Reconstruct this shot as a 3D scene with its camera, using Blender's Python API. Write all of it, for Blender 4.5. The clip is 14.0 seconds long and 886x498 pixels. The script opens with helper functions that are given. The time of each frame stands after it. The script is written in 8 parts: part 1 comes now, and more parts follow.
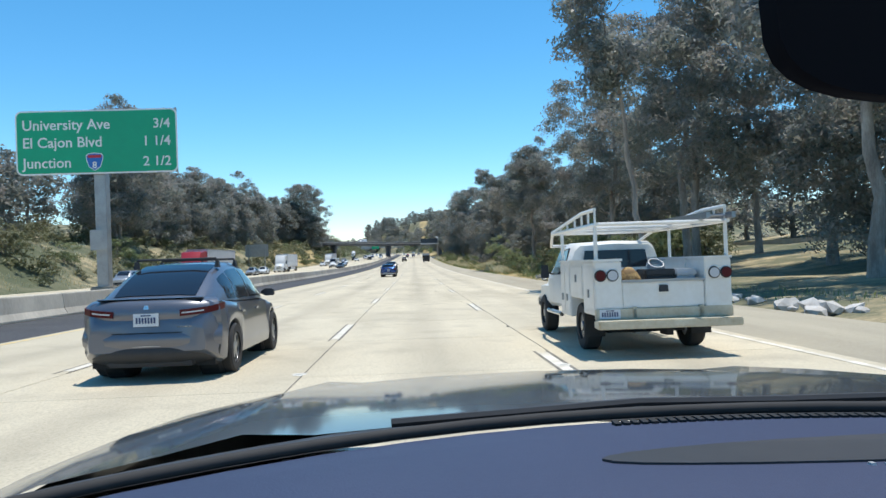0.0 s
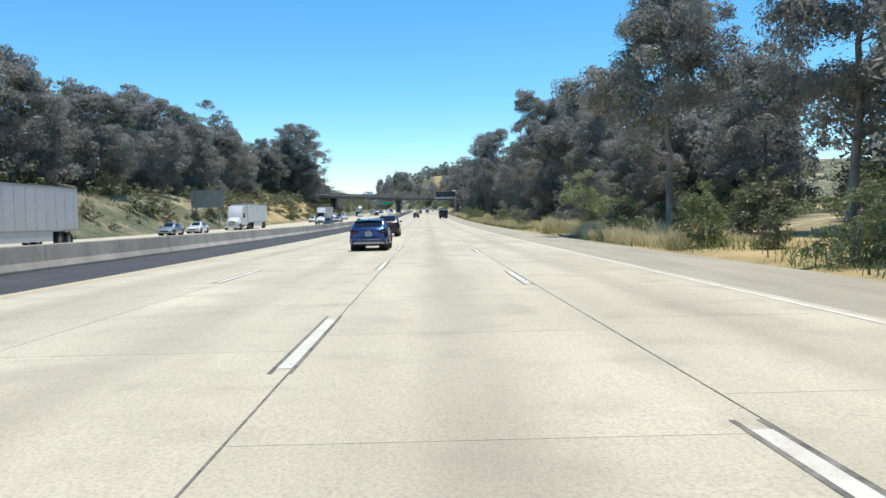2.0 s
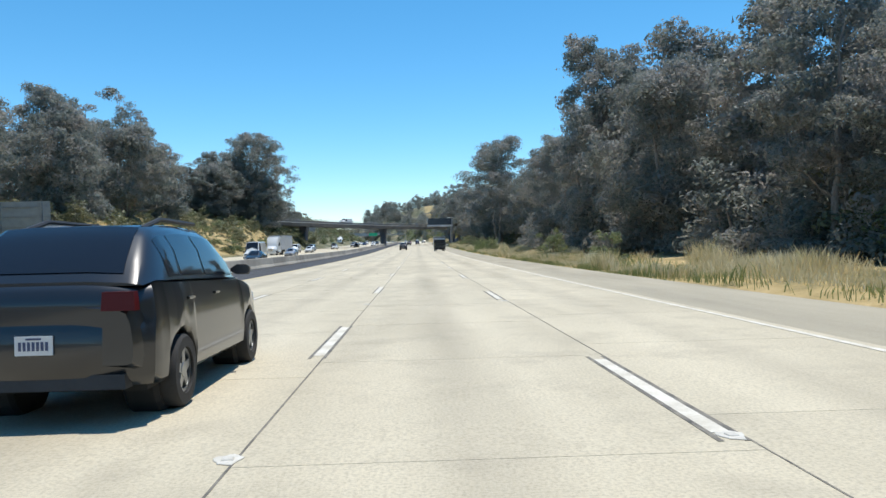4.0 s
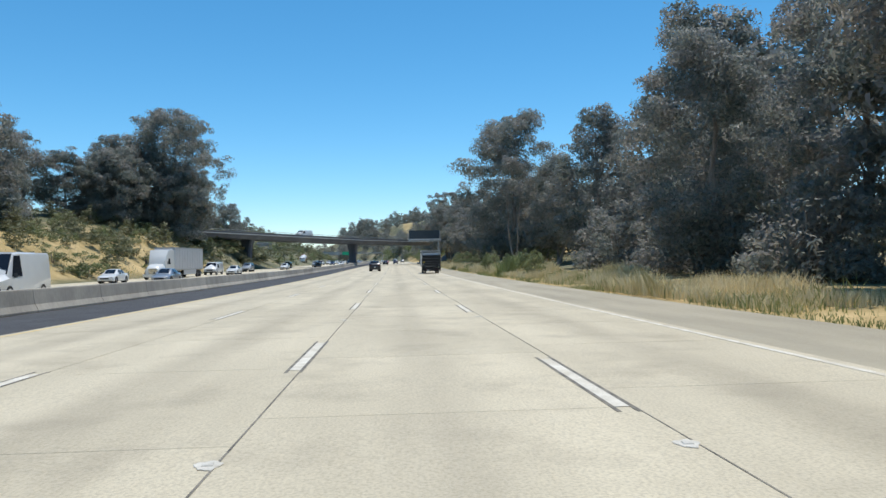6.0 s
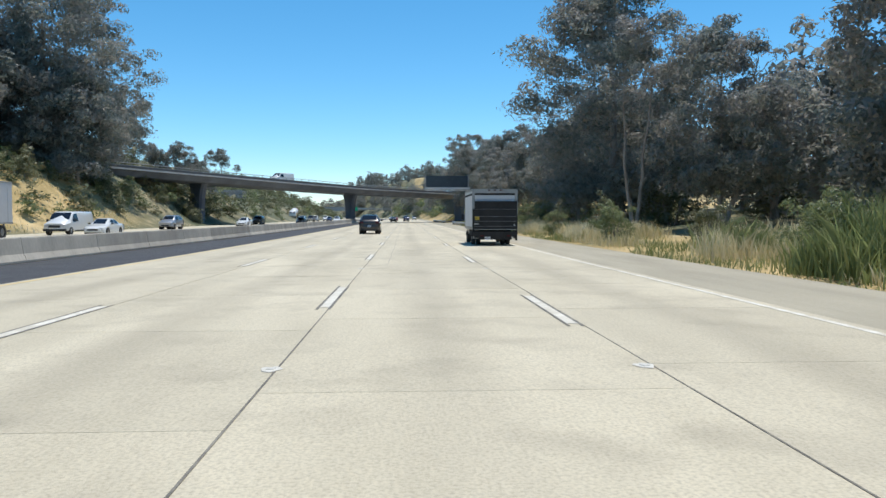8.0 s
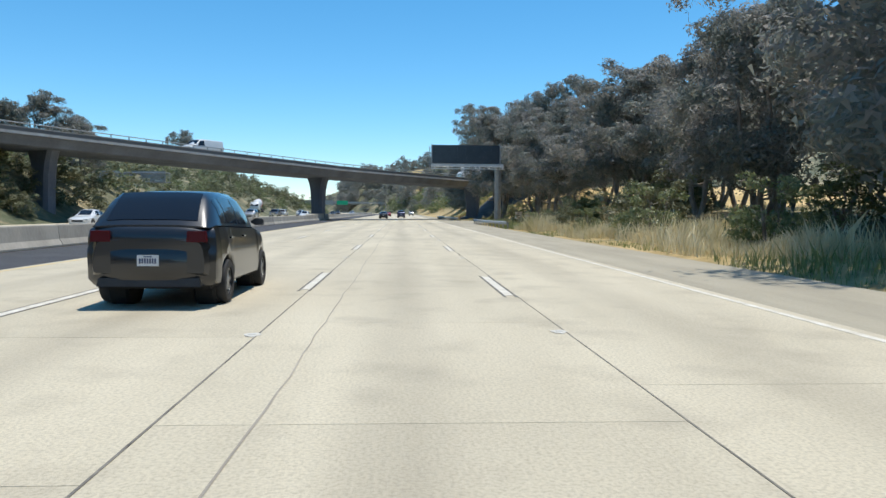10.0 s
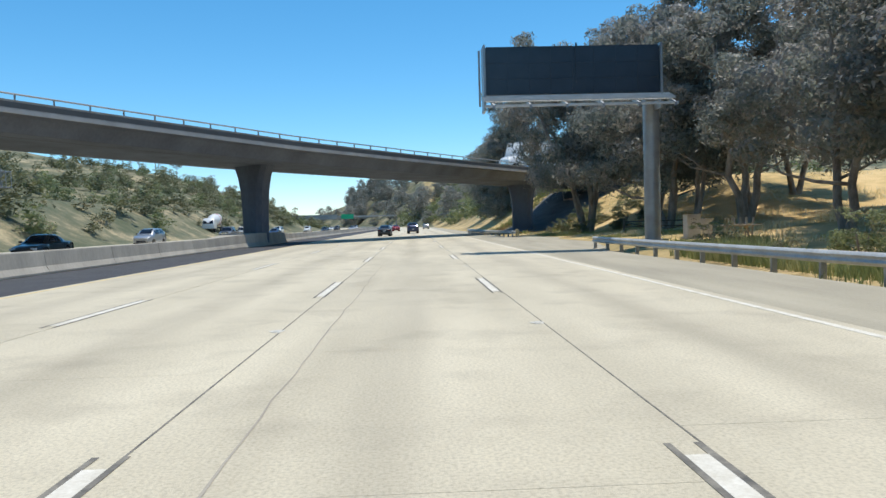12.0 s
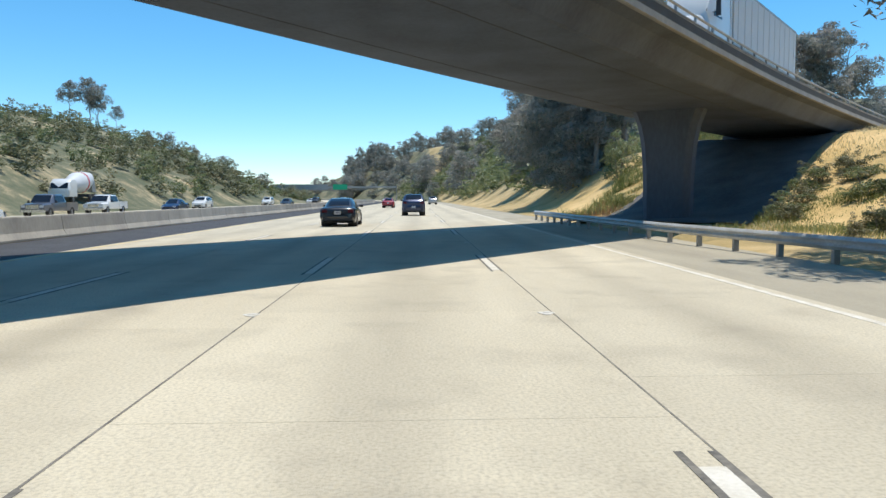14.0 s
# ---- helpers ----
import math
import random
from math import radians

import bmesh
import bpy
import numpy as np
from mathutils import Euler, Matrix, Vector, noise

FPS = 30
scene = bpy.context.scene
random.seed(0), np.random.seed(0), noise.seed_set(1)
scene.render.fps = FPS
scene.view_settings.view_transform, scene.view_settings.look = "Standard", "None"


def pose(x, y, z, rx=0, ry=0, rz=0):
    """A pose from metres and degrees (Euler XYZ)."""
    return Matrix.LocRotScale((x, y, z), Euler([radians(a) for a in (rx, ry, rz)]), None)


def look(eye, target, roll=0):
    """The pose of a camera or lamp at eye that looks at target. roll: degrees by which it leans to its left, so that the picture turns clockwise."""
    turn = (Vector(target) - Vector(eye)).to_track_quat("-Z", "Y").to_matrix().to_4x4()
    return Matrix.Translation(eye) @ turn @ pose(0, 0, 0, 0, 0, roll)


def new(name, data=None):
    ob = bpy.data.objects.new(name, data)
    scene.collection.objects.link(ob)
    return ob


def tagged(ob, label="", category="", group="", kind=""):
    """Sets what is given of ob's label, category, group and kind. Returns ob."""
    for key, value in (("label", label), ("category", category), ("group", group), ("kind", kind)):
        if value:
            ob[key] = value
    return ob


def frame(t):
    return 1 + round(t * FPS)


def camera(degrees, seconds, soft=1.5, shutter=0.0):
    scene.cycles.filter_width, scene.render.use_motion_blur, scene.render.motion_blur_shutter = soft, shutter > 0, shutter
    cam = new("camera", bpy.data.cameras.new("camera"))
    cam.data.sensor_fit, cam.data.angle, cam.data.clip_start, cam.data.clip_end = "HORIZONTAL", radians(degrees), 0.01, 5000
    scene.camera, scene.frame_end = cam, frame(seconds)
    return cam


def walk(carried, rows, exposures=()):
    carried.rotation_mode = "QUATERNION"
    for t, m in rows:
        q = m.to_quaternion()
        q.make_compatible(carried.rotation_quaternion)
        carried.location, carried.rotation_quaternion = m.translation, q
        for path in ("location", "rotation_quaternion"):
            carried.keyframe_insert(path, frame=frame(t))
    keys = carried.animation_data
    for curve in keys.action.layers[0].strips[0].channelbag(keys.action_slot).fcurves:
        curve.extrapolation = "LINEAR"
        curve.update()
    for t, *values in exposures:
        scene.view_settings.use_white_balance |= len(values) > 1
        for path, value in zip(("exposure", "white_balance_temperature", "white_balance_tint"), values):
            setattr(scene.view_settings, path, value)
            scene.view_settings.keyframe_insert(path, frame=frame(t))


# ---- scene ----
cam = camera(61.61, 14.0)
PATH = [
    (0.0, pose(1.654, 14.630, 4.865, 89.908, 1.841, -2.307)),
    (0.5, pose(1.548, 26.943, 4.576, 88.736, 1.471, -0.789)),
    (1.0, pose(1.534, 39.931, 4.285, 87.818, 1.628, -0.526)),
    (1.5, pose(1.530, 53.603, 3.995, 87.165, 0.919, -0.865)),
    (2.0, pose(1.442, 66.416, 3.737, 86.668, 1.043, -1.277)),
    (2.5, pose(1.334, 81.217, 3.455, 87.071, -0.734, -0.575)),
    (3.0, pose(1.325, 94.761, 3.214, 87.354, 0.293, -0.436)),
    (5.5, pose(1.495, 165.539, 2.204, 91.614, 1.799, -3.766)),
    (6.0, pose(1.427, 180.173, 2.048, 90.681, 1.088, -3.735)),
    (6.5, pose(1.358, 193.630, 1.920, 86.837, -1.012, -3.613)),
    (7.0, pose(1.319, 208.864, 1.794, 86.944, -1.015, -3.855)),
    (7.5, pose(1.358, 222.835, 1.695, 87.277, 0.063, -3.475)),
    (8.0, pose(1.328, 237.026, 1.612, 87.492, -0.004, -2.938)),
    (8.5, pose(1.390, 251.163, 1.545, 87.126, -0.120, -3.293)),
    (9.0, pose(1.512, 265.380, 1.495, 86.930, -0.636, -3.429)),
    (11.5, pose(1.979, 336.422, 1.445, 87.864, 0.693, -2.147)),
    (12.0, pose(1.986, 350.900, 1.445, 88.052, 1.540, -2.235)),
    (12.5, pose(1.910, 367.111, 1.445, 88.282, 1.068, -2.826)),
    (13.0, pose(1.860, 380.749, 1.445, 88.560, 0.301, -3.215)),
    (13.5, pose(1.903, 394.771, 1.445, 87.914, 0.273, -3.668)),
    (14.0, pose(2.092, 410.545, 1.445, 86.066, 0.202, -1.996)),
]
# stops of exposure along the drive
walk(cam, PATH, ((0.0, 0.24), (1.5, 0.22), (3.0, 0.27), (5.5, -0.02), (6.5, 0.02), (9.0, 0.08), (11.5, 0.05), (13.0, 0.18), (14.0, 0.18)))

# ---------------------------------------------------------------- light
SUN_ELEVATION, SUN_AZIMUTH = 79.5, 48.0      # degrees; azimuth clockwise from straight ahead
world = bpy.data.worlds.new("sky")
scene.world = world
world.use_nodes = True
sky = world.node_tree.nodes.new("ShaderNodeTexSky")
sky.sky_type, sky.sun_disc = "NISHITA", False
sky.sun_elevation, sky.sun_rotation = radians(SUN_ELEVATION), radians(SUN_AZIMUTH)
sky.air_density, sky.dust_density, sky.ozone_density, sky.altitude = 1.15, 0.0, 6.5, 2200
back = world.node_tree.nodes["Background"]
back.inputs["Strength"].default_value = 0.13
clear = world.node_tree.nodes.new("ShaderNodeHueSaturation")
clear.inputs["Hue"].default_value, clear.inputs["Saturation"].default_value, clear.inputs["Value"].default_value = 0.486, 1.20, 1.22
world.node_tree.links.new(sky.outputs["Color"], clear.inputs["Color"])
world.node_tree.links.new(clear.outputs["Color"], back.inputs["Color"])
sun = new("sun", bpy.data.lights.new("sun", "SUN"))
sun.data.energy, sun.data.angle, sun.data.color = 4.0, radians(0.53), (1.0, 0.955, 0.88)
az, el = radians(SUN_AZIMUTH), radians(SUN_ELEVATION)
sun.matrix_world = look((0, 0, 60), (-math.sin(az) * math.cos(el), -math.cos(az) * math.cos(el), 60 - math.sin(el)))


# ---------------------------------------------------------------- materials
def material(name, colour, rough=0.8, metal=0.0, other=None, scale=1.0, fine=12.0, amount=0.5, bump=0.0, bump_scale=40.0,
             per_piece=0.0, spec=0.5, coat=0.0, streak=None):
    """A node material with blotches at two scales in world space, and optional relief."""
    m = bpy.data.materials.new(name)
    m.use_nodes = True
    n, l = m.node_tree.nodes, m.node_tree.links
    b = n["Principled BSDF"]
    b.inputs["Roughness"].default_value, b.inputs["Metallic"].default_value = rough, metal
    b.inputs["Specular IOR Level"].default_value = spec
    b.inputs["Coat Weight"].default_value = coat
    b.inputs["Coat Roughness"].default_value = 0.06
    pos = n.new("ShaderNodeNewGeometry").outputs["Position"]
    if other is None:
        other = tuple(c * 0.7 for c in colour)
    source = pos
    if streak:
        mp = n.new("ShaderNodeMapping")
        mp.inputs["Scale"].default_value = streak
        l.new(pos, mp.inputs["Vector"])
        source = mp.outputs["Vector"]
    big, small = n.new("ShaderNodeTexNoise"), n.new("ShaderNodeTexNoise")
    for tex, s, d in ((big, scale, 4), (small, fine, 3)):
        tex.inputs["Scale"].default_value, tex.inputs["Detail"].default_value = s, d
        l.new(source, tex.inputs["Vector"])
    add = n.new("ShaderNodeMath")
    add.operation = "MULTIPLY_ADD"
    l.new(small.outputs["Fac"], add.inputs[0])
    add.inputs[1].default_value = 0.45
    l.new(big.outputs["Fac"], add.inputs[2])
    ramp = n.new("ShaderNodeMapRange")
    ramp.inputs["From Min"].default_value, ramp.inputs["From Max"].default_value = 0.45, 1.0
    ramp.inputs["To Max"].default_value = 2 * amount
    l.new(add.outputs[0], ramp.inputs["Value"])
    mix = n.new("ShaderNodeMix")
    mix.data_type = "RGBA"
    mix.inputs["A"].default_value, mix.inputs["B"].default_value = (*colour, 1), (*other, 1)
    l.new(ramp.outputs["Result"], mix.inputs["Factor"])
    out = mix.outputs["Result"]
    if per_piece:
        info, hsv = n.new("ShaderNodeObjectInfo"), n.new("ShaderNodeHueSaturation")
        rng = n.new("ShaderNodeMapRange")
        rng.inputs["To Min"].default_value, rng.inputs["To Max"].default_value = 1 - per_piece, 1 + per_piece
        l.new(info.outputs["Random"], rng.inputs["Value"])
        l.new(rng.outputs["Result"], hsv.inputs["Value"])
        l.new(out, hsv.inputs["Color"])
        out = hsv.outputs["Color"]
    l.new(out, b.inputs["Base Color"])
    if bump:
        tex, bp = n.new("ShaderNodeTexNoise"), n.new("ShaderNodeBump")
        tex.inputs["Scale"].default_value, tex.inputs["Detail"].default_value = bump_scale, 4
        l.new(pos, tex.inputs["Vector"])
        bp.inputs["Strength"].default_value, bp.inputs["Distance"].default_value = bump, 0.02
        l.new(tex.outputs["Fac"], bp.inputs["Height"])
        l.new(bp.outputs["Normal"], b.inputs["Normal"])
    return m


def leaf_material(name, colours, translucent=0.25):
    """Foliage: every leaf takes its own tint."""
    m = bpy.data.materials.new(name)
    m.use_nodes = True
    n, l = m.node_tree.nodes, m.node_tree.links
    b = n["Principled BSDF"]
    b.inputs["Roughness"].default_value = 0.5
    b.inputs["Specular IOR Level"].default_value = 0.45
    geo, ramp = n.new("ShaderNodeNewGeometry"), n.new("ShaderNodeValToRGB")
    e = ramp.color_ramp.elements
    while len(e) < len(colours):
        e.new(0.5)
    for i, c in enumerate(colours):
        e[i].position, e[i].color = i / (len(colours) - 1), (*c, 1)
    tex = n.new("ShaderNodeTexNoise")
    tex.inputs["Scale"].default_value, tex.inputs["Detail"].default_value = 0.35, 2
    l.new(geo.outputs["Position"], tex.inputs["Vector"])
    add = n.new("ShaderNodeMath")
    add.operation = "MULTIPLY_ADD"
    l.new(geo.outputs["Random Per Island"], add.inputs[0])
    add.inputs[1].default_value = 0.42
    off = n.new("ShaderNodeMapRange")
    off.inputs["From Min"].default_value, off.inputs["From Max"].default_value = 0.3, 0.7
    off.inputs["To Max"].default_value = 0.6
    l.new(tex.outputs["Fac"], off.inputs["Value"])
    l.new(off.outputs["Result"], add.inputs[2])
    l.new(add.outputs[0], ramp.inputs["Fac"])
    l.new(ramp.outputs["Color"], b.inputs["Base Color"])
    tr, mx = n.new("ShaderNodeBsdfTranslucent"), n.new("ShaderNodeMixShader")
    l.new(ramp.outputs["Color"], tr.inputs["Color"])
    mx.inputs["Fac"].default_value = translucent
    l.new(b.outputs["BSDF"], mx.inputs[1])
    l.new(tr.outputs["BSDF"], mx.inputs[2])
    l.new(mx.outputs["Shader"], n["Material Output"].inputs["Surface"])
    return m


def lamp_glass(name, colour, rough=0.25):
    return material(name, colour, rough, amount=0.1, scale=3, spec=0.25, coat=0.05)


CONCRETE_ROAD = material("road_concrete", (0.67, 0.595, 0.44), 0.85, other=(0.45, 0.395, 0.285), scale=0.55, fine=38, amount=0.42, bump=0.4, bump_scale=90,
                         per_piece=0.045, streak=(1.3, 0.22, 1))


def lane_wear(m, strength):
    """Oil drip down the middle of each lane and paler wheel tracks, broken up along the road."""
    n, l = m.node_tree.nodes, m.node_tree.links
    b = n["Principled BSDF"]
    source = b.inputs["Base Color"].links[0].from_socket
    pos = n.new("ShaderNodeNewGeometry").outputs["Position"]
    xyz, wave, tex, mp = n.new("ShaderNodeSeparateXYZ"), n.new("ShaderNodeMath"), n.new("ShaderNodeTexNoise"), n.new("ShaderNodeMapping")
    l.new(pos, xyz.inputs[0])
    wave.operation = "PINGPONG"
    l.new(xyz.outputs["X"], wave.inputs[0])
    wave.inputs[1].default_value = 1.83
    near = n.new("ShaderNodeMapRange")
    near.interpolation_type = "SMOOTHSTEP"
    near.inputs["From Min"].default_value, near.inputs["From Max"].default_value = 1.05, 1.83
    l.new(wave.outputs[0], near.inputs["Value"])
    mp.inputs["Scale"].default_value = (1.6, 0.09, 1)
    l.new(pos, mp.inputs["Vector"])
    l.new(mp.outputs["Vector"], tex.inputs["Vector"])
    tex.inputs["Scale"].default_value, tex.inputs["Detail"].default_value = 1.0, 5
    mul, dark = n.new("ShaderNodeMath"), n.new("ShaderNodeMix")
    mul.operation = "MULTIPLY"
    l.new(near.outputs["Result"], mul.inputs[0])
    l.new(tex.outputs["Fac"], mul.inputs[1])
    sc = n.new("ShaderNodeMath")
    sc.operation = "MULTIPLY"
    l.new(mul.outputs[0], sc.inputs[0])
    sc.inputs[1].default_value = strength
    dark.data_type = "RGBA"
    l.new(sc.outputs[0], dark.inputs["Factor"])
    l.new(source, dark.inputs["A"])
    dark.inputs["B"].default_value = (0.16, 0.135, 0.10, 1)
    # exposed aggregate, and scattered darker stains
    grit, blot = n.new("ShaderNodeTexNoise"), n.new("ShaderNodeTexNoise")
    grit.inputs["Scale"].default_value, grit.inputs["Detail"].default_value = 34.0, 4
    blot.inputs["Scale"].default_value, blot.inputs["Detail"].default_value = 0.9, 6
    last = dark.outputs["Result"]
    for tex2, lo, hi, k in ((grit, 0.44, 0.70, 0.42), (blot, 0.52, 0.74, 0.34)):
        l.new(pos, tex2.inputs["Vector"])
        r, mx = n.new("ShaderNodeMapRange"), n.new("ShaderNodeMix")
        r.inputs["From Min"].default_value, r.inputs["From Max"].default_value, r.inputs["To Max"].default_value = lo, hi, k
        l.new(tex2.outputs["Fac"], r.inputs["Value"])
        mx.data_type = "RGBA"
        l.new(r.outputs["Result"], mx.inputs["Factor"])
        l.new(last, mx.inputs["A"])
        mx.inputs["B"].default_value = (0.25, 0.215, 0.16, 1)
        last = mx.outputs["Result"]
    l.new(last, b.inputs["Base Color"])


lane_wear(CONCRETE_ROAD, 0.42)
CONCRETE_OLD = material("barrier_concrete", (0.47, 0.43, 0.36), 0.85, other=(0.29, 0.265, 0.225), scale=0.7, fine=9, bump=0.3, per_piece=0.22, streak=(1, 1, 0.5))
CONCRETE_PARAPET = material("parapet_concrete", (0.40, 0.39, 0.37), 0.85, other=(0.24, 0.235, 0.23), scale=0.8, fine=7, amount=0.55, bump=0.25, streak=(1, 1, 0.3))
# Under-deck shade is put into this colour, with blue against warm bounce light.
CONCRETE_SHADED = material("shaded_bridge_concrete", (0.145, 0.165, 0.20), 0.85, other=(0.09, 0.10, 0.122), scale=0.4, fine=6, amount=0.55, bump=0.25, streak=(1, 1, 0.4))
ASPHALT = material("asphalt_shoulder", (0.46, 0.41, 0.305), 0.9, other=(0.31, 0.275, 0.205), scale=0.6, fine=30, bump=0.5, bump_scale=90, streak=(1.5, 0.25, 1))
ASPHALT_DARK = material("dark_asphalt", (0.075, 0.075, 0.078), 0.9, other=(0.045, 0.045, 0.048), scale=0.8, fine=30, bump=0.4, bump_scale=90)
JOINT = material("joint_filler", (0.44, 0.39, 0.31), 0.95, other=(0.30, 0.265, 0.21), scale=0.5, amount=0.5)
CRACK = material("sealed_crack", (0.45, 0.40, 0.32), 0.95, other=(0.30, 0.265, 0.215), scale=0.4, fine=20, amount=0.6)
PAINT_WHITE = material("white_road_paint", (0.80, 0.76, 0.67), 0.75, other=(0.56, 0.51, 0.41), scale=3, fine=30, amount=0.6, bump=0.3, bump_scale=60)
PAINT_BLACK = material("black_road_paint", (0.07, 0.066, 0.06), 0.85, other=(0.26, 0.235, 0.19), scale=4, fine=25, amount=0.6)
PAINT_YELLOW = material("yellow_road_paint", (0.72, 0.53, 0.20), 0.75, other=(0.55, 0.45, 0.27), scale=3, fine=25)
STEEL = material("galvanised_steel", (0.42, 0.43, 0.43), 0.45, 0.7, other=(0.30, 0.30, 0.30), scale=2, fine=20)
SIGN_GREEN = material("green_sign_sheeting", (0.003, 0.40, 0.20), 0.4, other=(0.006, 0.33, 0.17), scale=0.6, fine=4, amount=0.4)
SIGN_WHITE = material("white_sign_sheeting", (0.82, 0.84, 0.82), 0.4, amount=0.15, scale=2)
SIGN_BACK = material("dull_aluminium", (0.42, 0.43, 0.42), 0.55, 0.4, other=(0.33, 0.33, 0.32), scale=1.5, fine=8)
SIGN_BLUE = material("blue_sign_sheeting", (0.03, 0.16, 0.5), 0.4, amount=0.2)
SIGN_RED = material("red_sign_sheeting", (0.55, 0.03, 0.04), 0.4, amount=0.2)
BARK = material("pale_bark", (0.46, 0.40, 0.34), 0.9, other=(0.20, 0.16, 0.13), scale=1.2, fine=9, amount=0.6, bump=0.6, bump_scale=14, streak=(2, 2, 0.5))
GUM_LEAVES = leaf_material("gum_tree_leaves", [(0.155, 0.19, 0.168), (0.22, 0.247, 0.215), (0.285, 0.292, 0.255), (0.345, 0.315, 0.285), (0.40, 0.385, 0.35)], 0.5)
GREEN_LEAVES = leaf_material("green_leaves", [(0.10, 0.13, 0.06), (0.16, 0.20, 0.09), (0.25, 0.28, 0.13), (0.36, 0.37, 0.20)], 0.45)
PEPPER_LEAVES = leaf_material("pepper_tree_leaves", [(0.20, 0.24, 0.11), (0.30, 0.34, 0.17), (0.42, 0.44, 0.25)], 0.5)
SCRUB_LEAVES = leaf_material("scrub_leaves", [(0.10, 0.115, 0.055), (0.15, 0.165, 0.085), (0.22, 0.22, 0.12), (0.32, 0.27, 0.16)], 0.35)
DRY_GRASS = leaf_material("dry_grass", [(0.40, 0.39, 0.19), (0.62, 0.55, 0.32), (0.78, 0.71, 0.48), (0.88, 0.83, 0.64)], 0.5)
GREEN_GRASS = leaf_material("green_weeds", [(0.17, 0.22, 0.08), (0.29, 0.33, 0.13), (0.50, 0.48, 0.24)], 0.5)
RUST_GRASS = leaf_material("rust_weeds", [(0.22, 0.13, 0.07), (0.36, 0.22, 0.12), (0.46, 0.33, 0.20)], 0.4)
ROCK = material("pale_rock", (0.62, 0.60, 0.56), 0.9, other=(0.36, 0.33, 0.29), scale=2, fine=8, bump=0.4, bump_scale=9)


# ---------------------------------------------------------------- mesh helpers
class Shape:
    """Collects vertices and faces of one mesh."""

    def __init__(self):
        self.v, self.f = [], []

    def quad(self, a, b, c, d):
        i = len(self.v)
        self.v += [a, b, c, d]
        self.f.append((i, i + 1, i + 2, i + 3))
        return self

    def box(self, x0, x1, y0, y1, z0, z1, taper=0.0):
        """A box; taper draws its top in on all sides."""
        i, t = len(self.v), taper
        self.v += [(x0, y0, z0), (x1, y0, z0), (x1, y1, z0), (x0, y1, z0),
                   (x0 + t, y0 + t, z1), (x1 - t, y0 + t, z1), (x1 - t, y1 - t, z1), (x0 + t, y1 - t, z1)]
        self.f += [tuple(i + k for k in q) for q in ((3, 2, 1, 0), (4, 5, 6, 7), (0, 1, 5, 4), (1, 2, 6, 5), (2, 3, 7, 6), (3, 0, 4, 7))]
        return self

    def loft(self, rings, closed=True, caps=True):
        """Rings of equal length, joined one to the next."""
        i, n = len(self.v), len(rings[0])
        for r in rings:
            self.v += [tuple(p) for p in r]
        for a in range(len(rings) - 1):
            for k in range(n if closed else n - 1):
                m = (k + 1) % n
                self.f.append((i + a * n + k, i + a * n + m, i + (a + 1) * n + m, i + (a + 1) * n + k))
        if caps and closed:
            self.f.append(tuple(i + k for k in range(n))[::-1])
            self.f.append(tuple(i + (len(rings) - 1) * n + k for k in range(n)))
        return self

    def tube(self, points, radii, sides=8, caps=True):
        """A round bar along points, with a radius at each."""
        rings = []
        for k, p in enumerate(points):
            a, b = Vector(points[max(k - 1, 0)]), Vector(points[min(k + 1, len(points) - 1)])
            d = (b - a).normalized()
            u = d.orthogonal().normalized() if abs(d.z) > 0.9 else d.cross(Vector((0, 0, 1))).normalized()
            w = d.cross(u)
            r = radii if isinstance(radii, (int, float)) else radii[k]
            rings.append([Vector(p) + (u * math.cos(s) + w * math.sin(s)) * r for s in [2 * math.pi * j / sides for j in range(sides)]])
        return self.loft(rings, True, caps)

    def wheel(self, x, y, z, radius, width, sides=28, inner=0.0):
        """A drum or ring with its axis along x."""
        prof = [(-0.5, inner), (-0.5, 0.93), (-0.38, 1.0), (0.38, 1.0), (0.5, 0.93), (0.5, inner)]
        rings = []
        for j in range(sides):
            a = 2 * math.pi * j / sides
            rings.append([(x + w * width, y + math.cos(a) * radius * r, z + math.sin(a) * radius * r) for w, r in prof])
        rings.append(rings[0])
        return self.loft(rings, True, False)

    def mesh(self, name, smooth=0.0, bevel=0.0, segments=2):
        me = bpy.data.meshes.new(name)
        me.from_pydata([tuple(p) for p in self.v], [], self.f)
        if smooth or bevel:
            bm = bmesh.new()
            bm.from_mesh(me)
            bmesh.ops.remove_doubles(bm, verts=bm.verts, dist=1e-4)
            bmesh.ops.recalc_face_normals(bm, faces=bm.faces)
            if bevel:
                es = [e for e in bm.edges if len(e.link_faces) == 2 and e.calc_face_angle(0) > 0.6]
                bmesh.ops.bevel(bm, geom=es, offset=bevel, segments=segments, affect="EDGES", clamp_overlap=True)
            for f in bm.faces:
                f.smooth = bool(smooth)
            if smooth:
                for e in bm.edges:
                    if len(e.link_faces) == 2 and e.calc_face_angle(0) > radians(smooth):
                        e.smooth = False
            bm.to_mesh(me)
            bm.free()
        me.update()
        return me


def part(name, shape, mat, parent=None, label="", smooth=0.0, bevel=0.0):
    """One mesh object, under a thing or a part of one."""
    me = shape if isinstance(shape, bpy.types.Mesh) else shape.mesh(name, smooth, bevel)
    if mat is not None and not me.materials:
        me.materials.append(mat)
    ob = new(name, me)
    if parent is not None:
        ob.parent = parent
    if label:
        ob["label"] = label
    return ob


def thing(name, m, label, category, group=""):
    """An empty at the base of a thing, which its parts hang on."""
    ob = new(name)
    ob.matrix_world = m
    ob.empty_display_size = 0.3
    return tagged(ob, label, category, group)


